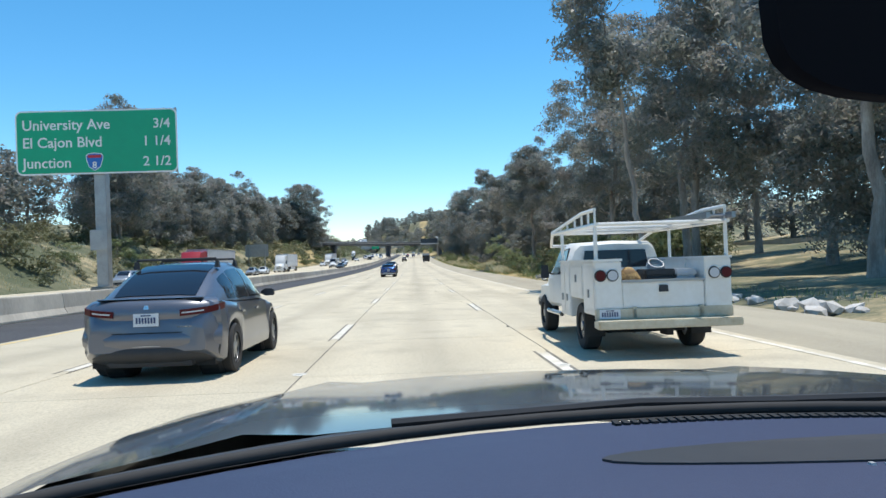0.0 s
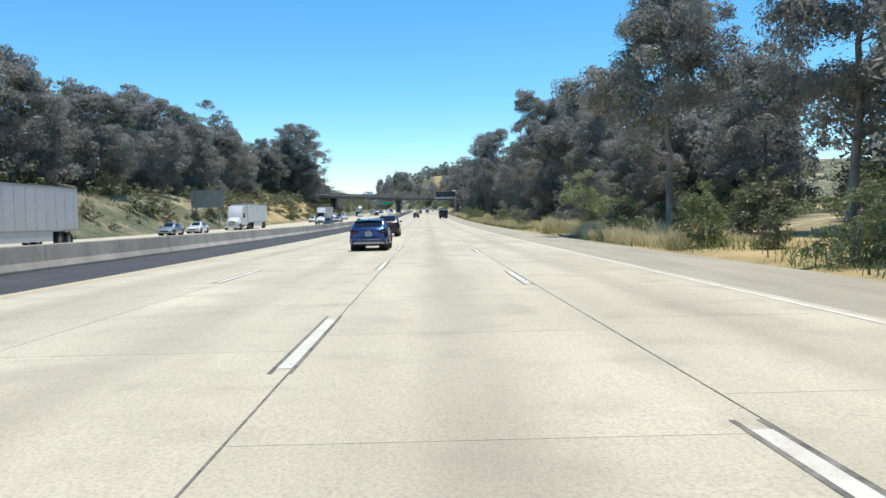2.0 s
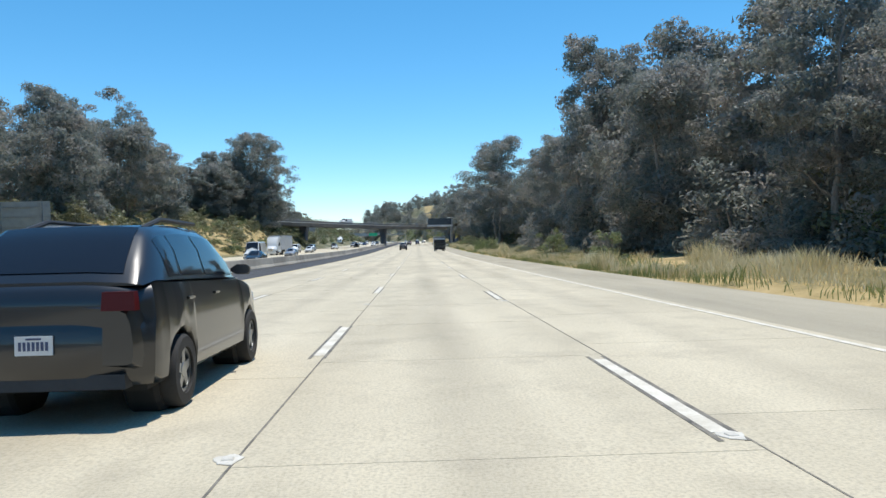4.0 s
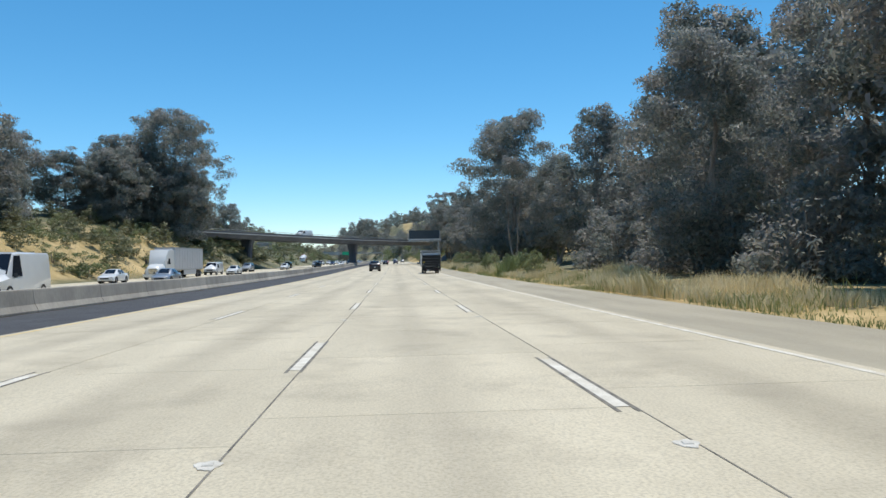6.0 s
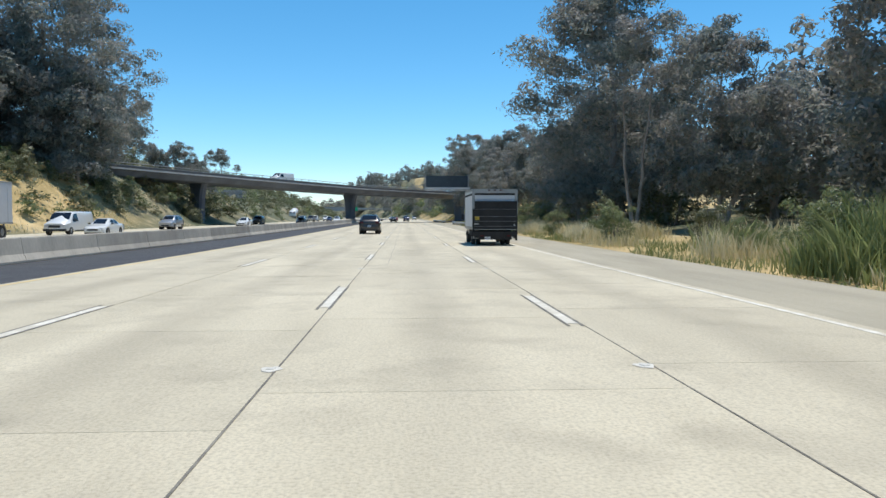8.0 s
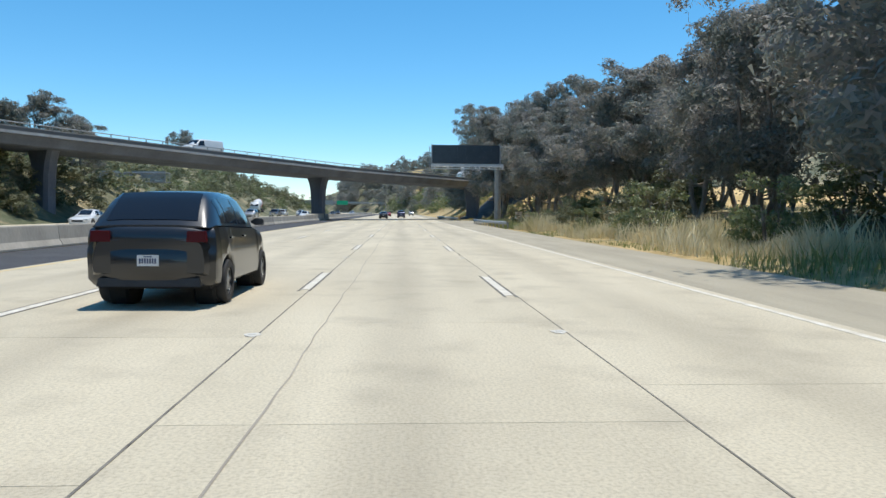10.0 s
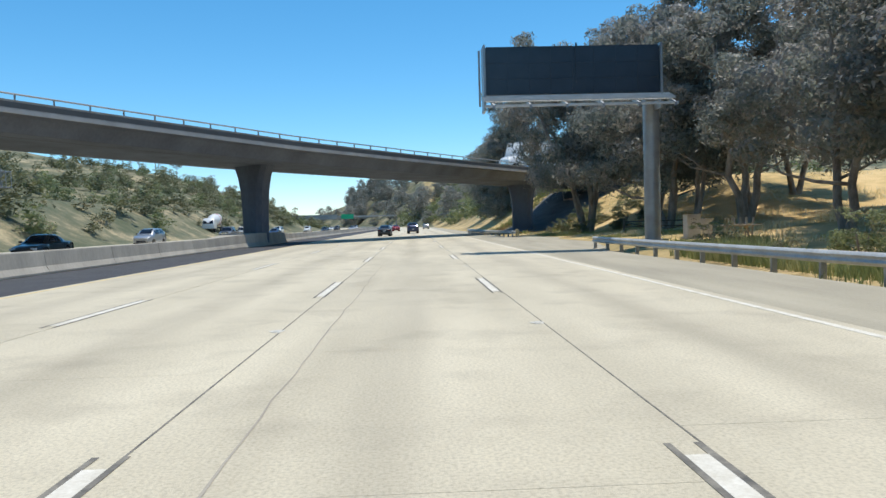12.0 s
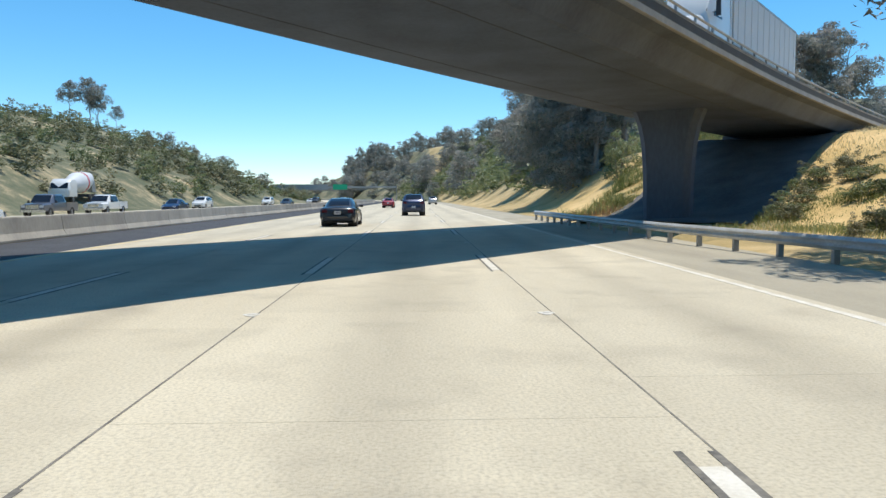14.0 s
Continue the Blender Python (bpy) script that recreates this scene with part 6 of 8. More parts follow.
def utility_truck(m):
    t = thing("utility_truck", m, "worn white work truck with service body and ladder rack", "truck")
    P = PAINT_WORK_WHITE
    # cab ahead of the service body
    cab_shell(t, P, [(2.62, 0.90, 0.70, 0.62, 1.12, 1.72), (2.72, 0.93, 0.72, 0.60, 1.14, 1.78), (3.5, 0.93, 0.71, 0.58, 1.13, 1.79), (3.75, 0.93, 0.70, 0.58, 1.12, 1.74), (4.35, 0.92, 0.66, 0.58, 1.10, 1.14)])
    cab_shell(t, P, [(4.2, 0.92, 0.80, 0.55, 0.95, 1.13), (4.7, 0.93, 0.80, 0.62, 0.95, 1.10), (5.25, 0.92, 0.78, 0.62, 0.93, 1.05), (5.45, 0.86, 0.70, 0.55, 0.88, 0.98)], name="bonnet")
    pane(t, "rear_window", [(-0.62, 2.60, 1.22), (0.62, 2.60, 1.22), (0.55, 2.62, 1.62), (-0.55, 2.62, 1.62)], axis="y", side=-1, lift=0.05)
    for s in (-1, 1):
        pane(t, "side_window", [(s * 0.90, 2.85, 1.20), (s * 0.89, 4.05, 1.18), (s * 0.74, 3.75, 1.66), (s * 0.76, 2.9, 1.68)], side=s, lift=0.02)
        part("door_mirror", Shape().box(s * 1.06 - 0.08, s * 1.06 + 0.08, 3.9, 3.97, 1.12, 1.38, 0.015), PLASTIC, t)
        part("mirror_arm", Shape().tube([(s * 0.92, 3.95, 1.2), (s * 1.05, 3.95, 1.25)], 0.02, 6), PLASTIC, t)
        part("running_board", Shape().tube([(s * 0.98, 2.75, 0.48), (s * 0.98, 4.1, 0.48)], 0.045, 8), CHROME, t, smooth=40)
    part("windscreen", Shape().loft([[(x, 3.82, 1.70), (x * 1.12, 4.30, 1.20)] for x in (-0.66, -0.3, 0.3, 0.66)], False), GLASS_DARK, t)
    part("front_bumper", Shape().box(-0.95, 0.95, 5.4, 5.55, 0.48, 0.70), CHROME, t, bevel=0.03)
    # chassis
    part("chassis", Shape().box(-0.42, 0.42, 0.1, 5.3, 0.45, 0.60).box(-0.62, 0.62, 0.9, 1.5, 0.28, 0.45), UNDERSIDE, t)
    part("rear_axle", Shape().tube([(-0.85, 1.25, 0.37), (0.85, 1.25, 0.37)], 0.09, 8), UNDERSIDE, t)
    part("axle_housing", Shape().tube([(0.0, 1.08, 0.37), (0.0, 1.42, 0.37)], 0.17, 12), STEEL, t, smooth=40)
    # side lockers of the service body, with a wheel opening
    for s in (-1, 1):
        x0, x1 = s * 0.62, s * 1.02
        lo, hi = min(x0, x1), max(x0, x1)
        lock = part("side_locker", Shape().box(lo, hi, 0.0, 0.78, 0.62, 1.42), P, t, "white steel tool locker", bevel=0.015)
        part("side_locker", Shape().box(lo, hi, 1.74, 2.56, 0.50, 1.42), P, t, "white steel tool locker", bevel=0.015)
        part("side_locker", Shape().box(lo, hi, 0.782, 1.738, 0.84, 1.42), P, t, "white steel tool locker", bevel=0.012)
        part("locker_lip", Shape().box(lo - 0.015, hi + 0.015, -0.01, 2.58, 1.42, 1.455), P, t)
        for y0, y1, z0, z1 in ((0.08, 0.72, 0.68, 1.36), (0.84, 1.68, 0.90, 1.36), (1.80, 2.14, 0.56, 1.36), (2.18, 2.50, 0.56, 1.36)):
            d = part("locker_door", Shape().box(s * 1.02 - 0.006, s * 1.02 + 0.014, y0, y1, z0, z1), P, t, bevel=0.006)
            part("latch", Shape().box(s * 1.035 - 0.012, s * 1.035 + 0.012, (y0 + y1) / 2 - 0.03, (y0 + y1) / 2 + 0.03, z0 + 0.2, z0 + 0.32), STEEL, d)
        part("mudflap", Shape().box(s * 0.85 - 0.16, s * 0.85 + 0.16, 0.80, 0.83, 0.24, 0.62), RUBBER, t)
        for k, (xx, mat, nm) in enumerate(((0.94, LAMP_RED, "tail_light"), (0.76, LAMP_CLEAR, "reversing_light"))):
            c = Shape().tube([(s * xx, 0.012, 1.21), (s * xx, -0.03, 1.21)], 0.072, 18)
            lt = part(nm, c, mat, t, smooth=40)
            ringed = Shape().tube([(s * xx, 0.01, 1.21), (s * xx, -0.02, 1.21)], 0.088, 18)
            part("lamp_rim", ringed, PLASTIC, lt)
    part("bed_floor", Shape().box(-0.62, 0.62, 0.05, 2.56, 0.64, 0.70), STEEL, t)
    part("headboard", Shape().box(-0.62, 0.62, 2.52, 2.57, 0.70, 1.30), P, t)
    gate = part("tailgate", Shape().box(-0.615, 0.615, 0.02, 0.08, 0.72, 1.10), P, t, "white drop tailgate", bevel=0.012)
    part("gate_ledge", Shape().box(-0.625, 0.625, 0.0, 0.09, 1.10, 1.135), STEEL, gate)
    part("gate_handle", Shape().box(-0.07, 0.07, -0.01, 0.03, 0.95, 1.05, 0.01), PLASTIC, gate)
    for x in (-0.45, 0.55):
        part("hinge", Shape().box(x - 0.03, x + 0.03, -0.012, 0.03, 0.52, 0.74), PAINT_CREAM, t)
    part("rear_apron", Shape().box(-1.03, 1.03, -0.012, 0.05, 0.56, 0.72), PAINT_CREAM, t, "cream rear apron", bevel=0.01)
    part("rear_bumper", Shape().box(-1.05, 1.05, -0.30, 0.02, 0.44, 0.56), PAINT_CREAM, t, "worn cream step bumper", bevel=0.015)
    number_plate(t, -0.025, 0.645, 0.31, 0.14, -0.82)
    part("tow_hitch", Shape().box(-0.05, 0.05, -0.2, 0.1, 0.33, 0.44), UNDERSIDE, t)
    truck_wheels(t, [(-0.84, 1.25), (0.84, 1.25), (-0.84, 4.75), (0.84, 4.75)], 0.38, 0.26)
    # ladder rack
    r = 0.03
    zt = 1.97
    for s in (-1, 1):
        for y in (0.06, 2.5):
            part("rack_post", Shape().tube([(s * 0.98, y, 1.44), (s * 0.98, y, zt)], r, 8), P, t, "white steel rack post", smooth=40)
        part("rack_rail", Shape().tube([(s * 0.98, -0.05, zt), (s * 0.98, 3.4, zt), (s * 0.86, 4.2, zt - 0.22)], r, 8), P, t, smooth=40)
        part("rack_rail", Shape().tube([(s * 0.98, 0.05, zt + 0.22), (s * 0.98, 0.9, zt + 0.22), (s * 0.98, 3.4, zt + 0.02)], r, 8), P, t, smooth=40)
        for y, h in ((0.05, 0.22), (0.45, 0.22), (0.9, 0.22), (1.4, 0.18), (2.0, 0.12), (2.6, 0.09)):
            part("rack_strut", Shape().tube([(s * 0.98, y, zt), (s * 0.98, y, zt + h)], 0.018, 6), P, t)
    for y in (0.06, 1.3, 2.5, 3.4):
        part("rack_crossbar", Shape().tube([(-0.98, y, zt), (0.98, y, zt)], r, 8), P, t, smooth=40)
    part("rack_crossbar", Shape().tube([(-0.86, 4.2, zt - 0.22), (0.86, 4.2, zt - 0.22)], r, 8), P, t, smooth=40)
    # what it carries
    lad = thing("ladder", m @ pose(0.62, 0.1, zt + 0.035, 0, 0, 2), "aluminium extension ladder strapped on the truck rack", "ladder")
    for x in (0, 0.38):
        part("stile", Shape().box(x - 0.03, x + 0.03, -0.3, 3.9, 0, 0.09), ALLOY, lad)
    for k in range(13):
        part("rung", Shape().tube([(0, -0.1 + 0.3 * k, 0.045), (0.38, -0.1 + 0.3 * k, 0.045)], 0.017, 6), ALLOY, lad)
    bag = Shape()
    rg = random.Random(3)
    bag.loft([[(math.cos(a) * w + rg.uniform(-.02, .02), math.sin(a) * w * 0.8 + rg.uniform(-.02, .02), z) for a in [k * 0.628 for k in range(10)]] for z, w in ((0, 0.16), (0.1, 0.2), (0.25, 0.19), (0.38, 0.13), (0.46, 0.05))])
    sack = material("patterned_sack", (0.62, 0.42, 0.16), 0.8, other=(0.20, 0.12, 0.05), scale=9, fine=30, amount=0.8)
    b = part("sack", bag, sack, smooth=60)
    b.matrix_world = m @ pose(-0.42, 0.35, 0.86)
    tagged(b, "tan patterned sack in the truck bed", "bag")
    for nm, lab, x0, x1, y0, y1, z0, z1, mt in (("tool_box", "black plastic tool box in the truck bed", -0.2, 0.25, 0.2, 0.7, 0.70, 1.28, PLASTIC), ("cooler_box", "pale blue-grey cooler box in the truck bed", 0.26, 0.56, 0.18, 0.55, 0.70, 1.27, BOX_SILVER)):
        o = thing(nm, m @ pose(0, 0, 0), lab, "box")
        part("case", Shape().box(x0, x1, y0, y1, z0, z1 - 0.1), mt, o, bevel=0.02)
        part("lid", Shape().box(x0 - 0.01, x1 + 0.01, y0 - 0.01, y1 + 0.01, z1 - 0.098, z1), mt, o, bevel=0.02)
    hose = Shape()
    for k in range(3):
        hose.tube([((0.13 - 0.01 * k) * math.cos(a), (0.13 + 0.006 * k) * math.sin(a), 0.03 + 0.03 * k) for a in [j * 0.3927 for j in range(17)]], 0.014, 6)
    h = part("hose_coil", hose, STEEL, smooth=50)
    h.matrix_world = m @ pose(0.02, 0.42, 1.285, 28, 0, 0)
    tagged(h, "coiled grey hose on the tool box", "hose")
    return t


GATE_BLACK = material("scuffed_black_steel", (0.011, 0.012, 0.014), 0.55, other=(0.035, 0.035, 0.036), scale=2.5, fine=18, amount=0.35, spec=0.3, streak=(1, 1, 0.25))


GATE_WORN = material("worn_steel_edge", (0.24, 0.25, 0.27), 0.5, 0.4, other=(0.07, 0.07, 0.075), scale=3, fine=14, amount=0.6)
LABEL_YELLOW = material("yellow_label", (0.75, 0.55, 0.06), 0.5, amount=0.2, scale=8)


def box_truck(m):
    t = thing("box_truck", m, "white box truck with a folded black lift gate", "truck")
    W, z0, z1, L = 1.22, 0.88, 3.07, 4.9
    part("box", Shape().box(-W, W, 0.06, L, z0 + 0.1, z1 - 0.05), BOX_WHITE, t, "white cargo box", bevel=0.02)
    part("box_floor_rail", Shape().box(-W - 0.015, W + 0.015, 0.04, L + 0.02, z0, z0 + 0.15), STEEL, t, bevel=0.01)
    part("roof_rail", Shape().box(-W - 0.02, W + 0.02, 0.0, L + 0.03, z1 - 0.11, z1), STEEL, t, bevel=0.02)
    for s in (-1, 1):
        part("corner_post", Shape().box(s * (W - 0.06) - 0.075, s * (W - 0.06) + 0.075, -0.02, 0.1, z0, z1 - 0.02), STEEL, t, bevel=0.015)
        part("front_corner_post", Shape().box(s * (W - 0.03) - 0.05, s * (W - 0.03) + 0.05, L - 0.08, L + 0.035, z0 + 0.1, z1 - 0.05), STEEL, t, bevel=0.015)
        part("dark_band", Shape().box(s * W - 0.004, s * W + 0.004, 0.25, L - 0.2, z1 - 0.34, z1 - 0.22), UNDERSIDE, t)
        part("gate_mast", Shape().box(s * (W - 0.06) - 0.06, s * (W - 0.06) + 0.06, -0.10, -0.022, 0.55, 2.0 if s < 0 else 1.7), GATE_BLACK, t, "black lift gate mast", bevel=0.012)
        part("marker_light", Shape().tube([(s * (W - 0.01), 1.0, z0 + 0.07), (s * (W + 0.03), 1.0, z0 + 0.07)], 0.045, 12), LAMP_AMBER, t)
        part("gate_arm", Shape().tube([(s * 1.08, -0.1, 0.45), (s * 1.08, 0.5, 0.95)], 0.05, 8), PLASTIC, t)
        part("step", Shape().box(s * 0.95 - 0.2, s * 0.95 + 0.2, 0.5, 0.75, 0.38, 0.42), STEEL, t)
        part("step_hanger", Shape().box(s * 1.1 - 0.03, s * 1.1 + 0.03, 0.55, 0.65, 0.38, 0.9), STEEL, t)
    part("rear_header", Shape().box(-W + 0.09, W - 0.09, 0.0, 0.08, z1 - 0.22, z1 - 0.1), STEEL, t)
    part("shutter_gap", Shape().box(-W + 0.14, W - 0.14, 0.03, 0.07, z1 - 0.33, z1 - 0.22), UNDERSIDE, t)
    part("rear_shutter", Shape().box(-W + 0.14, W - 0.14, 0.02, 0.07, 1.2, z1 - 0.33), BOX_WHITE, t, "white roll-up door")
    for x in (-0.35, 0.0, 0.35):
        part("clearance_light", Shape().box(x * 0.9 - 0.07, x * 0.9 + 0.07, -0.035, 0.0, z1 - 0.085, z1 - 0.035), LAMP_RED, t)
    gate = part("lift_gate", Shape().box(-W + 0.10, W - 0.03, -0.15, -0.105, 0.90, 2.40), GATE_BLACK, t, "scuffed black steel lift gate", bevel=0.01)
    for z in (1.06, 1.33, 1.59, 1.98):
        part("gate_rib", Shape().box(-W + 0.11, W - 0.05, -0.170, -0.145, z - 0.013, z + 0.013), GATE_WORN, gate, "worn grey rib", bevel=0.006)
    part("gate_lip", Shape().box(-W + 0.11, W - 0.05, -0.185, -0.145, 2.385, 2.41), GATE_BLACK, gate)
    part("gate_edge", Shape().box(-W + 0.08, W - 0.03, -0.17, -0.02, 0.875, 0.90), STEEL, gate)
    part("warning_label", Shape().box(-1.09, -0.88, -0.157, -0.148, 1.41, 1.575), LABEL_YELLOW, gate, "yellow warning label")
    bars = Shape()
    for k in range(4):
        bars.box(-1.07, -0.92 + 0.02 * (k % 2), -0.160, -0.156, 1.43 + 0.035 * k, 1.445 + 0.035 * k)
    part("label_bars", bars, UNDERSIDE, gate)
    part("white_label", Shape().box(-1.14, -0.90, -0.157, -0.148, 1.15, 1.225), SIGN_BACK, gate)
    part("white_label", Shape().box(1.00, 1.05, -0.157, -0.148, 1.09, 1.17), SIGN_WHITE, gate)
    part("shutter_seam", Shape().box(-W + 0.14, W - 0.14, 0.012, 0.021, 2.52, 2.535), BOX_SILVER, t)
    part("gate_hinge_box", Shape().box(-W + 0.05, W - 0.05, -0.22, 0.3, 0.50, 0.78), GATE_BLACK, t, bevel=0.02)
    part("rear_bumper", Shape().box(-0.9, 0.9, -0.18, 0.0, 0.34, 0.50), GATE_BLACK, t, bevel=0.02)
    part("bumper_end", Shape().box(1.09, W - 0.02, -0.22, 0.0, 0.30, 0.62, 0.02), GATE_BLACK, t)
    number_plate(t, -0.20, 0.42, 0.31, 0.16, -0.42)
    for s in (-1, 1):
        part("tail_light", Shape().box(s * 0.72 - 0.09, s * 0.72 + 0.09, -0.235, -0.2, 0.52, 0.58), LAMP_RED, t)
    part("chassis", Shape().box(-0.45, 0.45, 0.0, 7.0, 0.55, 0.80).box(-1.0, 1.0, 2.5, 4.4, 0.50, 0.86).box(-0.9, 0.9, 0.2, 0.8, 0.45, 0.86), UNDERSIDE, t)
    part("rear_axle", Shape().tube([(-1.0, 2.2, 0.39), (1.0, 2.2, 0.39)], 0.1, 8), UNDERSIDE, t)
    truck_wheels(t, [(-0.98, 2.2), (0.98, 2.2), (-0.70, 2.2), (0.70, 2.2), (-0.92, 5.95), (0.92, 5.95)], 0.385, 0.22)
    # van cab
    P = PAINT_CAR_WHITE
    cab_shell(t, P, [(4.95, 1.0, 0.78, 0.55, 1.25, 2.05), (5.3, 1.0, 0.78, 0.80, 1.25, 2.05), (5.6, 1.0, 0.77, 0.80, 1.24, 2.02), (6.2, 1.0, 0.74, 0.82, 1.22, 1.50), (6.35, 1.0, 0.74, 0.80, 1.20, 1.36), (6.7, 0.98, 0.78, 0.58, 1.10, 1.24), (6.95, 0.92, 0.72, 0.52, 1.0, 1.14)])
    for s in (-1, 1):
        pane(t, "side_window", [(s * 0.99, 5.25, 1.30), (s * 0.985, 6.1, 1.27), (s * 0.82, 5.75, 1.88), (s * 0.82, 5.3, 1.92)], side=s, lift=0.02)
        pane(t, "door_badge", [(s * 1.0, 5.05, 0.95), (s * 1.0, 5.22, 0.95), (s * 1.0, 5.22, 1.5), (s * 1.0, 5.05, 1.5)], UNDERSIDE, 0.006, side=s)
        part("mirror_arm", Shape().tube([(s * 1.0, 6.0, 1.35), (s * 1.28, 6.02, 1.42), (s * 1.28, 6.02, 1.75), (s * 0.95, 5.9, 1.8)], 0.018, 6), PLASTIC, t)
        part("door_mirror", Shape().box(s * 1.27 - 0.10, s * 1.27 + 0.10, 5.98, 6.05, 1.42, 1.74, 0.015), PLASTIC, t)
        part("headlight", Shape().box(s * 0.72 - 0.14, s * 0.72 + 0.14, 6.9, 6.98, 0.85, 1.02), LAMP_CLEAR, t)
    part("windscreen", Shape().loft([[(x, 5.68, 1.97), (x * 1.15, 6.32, 1.40)] for x in (-0.72, -0.3, 0.3, 0.72)], False), GLASS_DARK, t)
    part("front_bumper", Shape().box(-1.0, 1.0, 6.92, 7.1, 0.42, 0.66), PLASTIC, t, bevel=0.03)
    return t


def semi(m, paint, label, trailer_mat, trailer_label):
    """A tractor unit, nose at high y, and the trailer that it pulls."""
    t = thing("semi_tractor", m, label, "truck", "freeway traffic")
    cab_shell(t, paint, [(14.2, 1.2, 1.15, 0.9, 1.9, 3.75), (14.4, 1.22, 1.15, 0.75, 1.9, 3.85), (16.2, 1.22, 1.12, 0.75, 1.9, 3.70), (16.7, 1.2, 1.0, 0.75, 1.9, 3.05), (17.2, 1.15, 0.95, 0.8, 1.6, 2.15)])
    cab_shell(t, paint, [(17.0, 1.1, 0.8, 0.95, 1.4, 2.0), (17.9, 1.05, 0.75, 0.95, 1.35, 1.85), (18.7, 0.95, 0.7, 0.75, 1.2, 1.6), (18.9, 0.85, 0.6, 0.7, 1.1, 1.4)], name="bonnet")
    part("windscreen", Shape().loft([[(x, 16.62, 3.0), (x * 1.08, 17.18, 2.12)] for x in (-0.92, -0.4, 0.4, 0.92)], False), GLASS_DARK, t)
    for s in (-1, 1):
        pane(t, "side_window", [(s * 1.2, 15.6, 1.95), (s * 1.19, 16.75, 1.95), (s * 1.1, 16.4, 2.75), (s * 1.13, 15.7, 2.8)], side=s, lift=0.03)
        part("door_mirror", Shape().box(s * 1.42 - 0.12, s * 1.42 + 0.12, 16.8, 16.88, 1.9, 2.6, 0.02), PLASTIC, t)
        part("mirror_arm", Shape().tube([(s * 1.15, 16.8, 2.1), (s * 1.42, 16.84, 2.1)], 0.02, 6), PLASTIC, t)
        part("headlight", Shape().box(s * 0.8 - 0.16, s * 0.8 + 0.16, 18.6, 18.85, 0.95, 1.2, 0.02), LAMP_CLEAR, t)
        part("fuel_tank", Shape().tube([(s * 0.95, 14.4, 0.62), (s * 0.95, 16.2, 0.62)], 0.28, 14), CHROME, t, smooth=40)
        part("fairing", Shape().box(s * 1.2 - 0.02, s * 1.2 + 0.02, 13.5, 14.2, 0.8, 3.7), paint, t)
    part("grille", Shape().box(-0.5, 0.5, 18.8, 18.93, 0.75, 1.35), CHROME, t, bevel=0.02)
    part("front_bumper", Shape().box(-1.15, 1.15, 18.7, 18.98, 0.35, 0.72), paint, t, bevel=0.05)
    part("chassis", Shape().box(-0.45, 0.45, 11.0, 18.5, 0.6, 0.95), UNDERSIDE, t)
    truck_wheels(t, [(s * 1.05, y) for s in (-1, 1) for y in (11.6, 12.9, 17.9)], 0.5, 0.3)
    b = thing("semi_trailer", m, trailer_label, "trailer", "freeway traffic")
    part("box", Shape().box(-1.28, 1.28, 0.0, 13.9, 1.15, 4.05), trailer_mat, b, bevel=0.03)
    part("lower_rail", Shape().box(-1.3, 1.3, -0.02, 13.92, 1.08, 1.2), STEEL, b)
    part("upper_rail", Shape().box(-1.3, 1.3, -0.02, 13.92, 3.97, 4.08), STEEL, b)
    for k in range(11):
        for s in (-1, 1):
            part("side_post", Shape().box(s * 1.285 - 0.012, s * 1.285 + 0.012, 0.6 + 1.25 * k, 0.65 + 1.25 * k, 1.2, 3.97), trailer_mat, b)
    part("rear_guard", Shape().box(-1.1, 1.1, -0.02, 0.08, 0.5, 0.62).box(-0.7, -0.6, -0.02, 0.08, 0.6, 1.1).box(0.6, 0.7, -0.02, 0.08, 0.6, 1.1), STEEL, b)
    for s in (-1, 1):
        part("landing_leg", Shape().box(s * 0.8 - 0.07, s * 0.8 + 0.07, 10.2, 10.35, 0.25, 1.1), STEEL, b)
        part("side_skirt", Shape().box(s * 1.24 - 0.01, s * 1.24 + 0.01, 3.6, 9.8, 0.45, 1.1), trailer_mat, b)
        part("tail_light", Shape().box(s * 1.0 - 0.1, s * 1.0 + 0.1, -0.04, 0.0, 1.1, 1.17), LAMP_RED, b)
    part("bogie", Shape().box(-0.6, 0.6, 0.6, 3.2, 0.6, 1.1), UNDERSIDE, b)
    truck_wheels(b, [(s * 1.05, y) for s in (-1, 1) for y in (1.2, 2.45)], 0.5, 0.3)
    return t


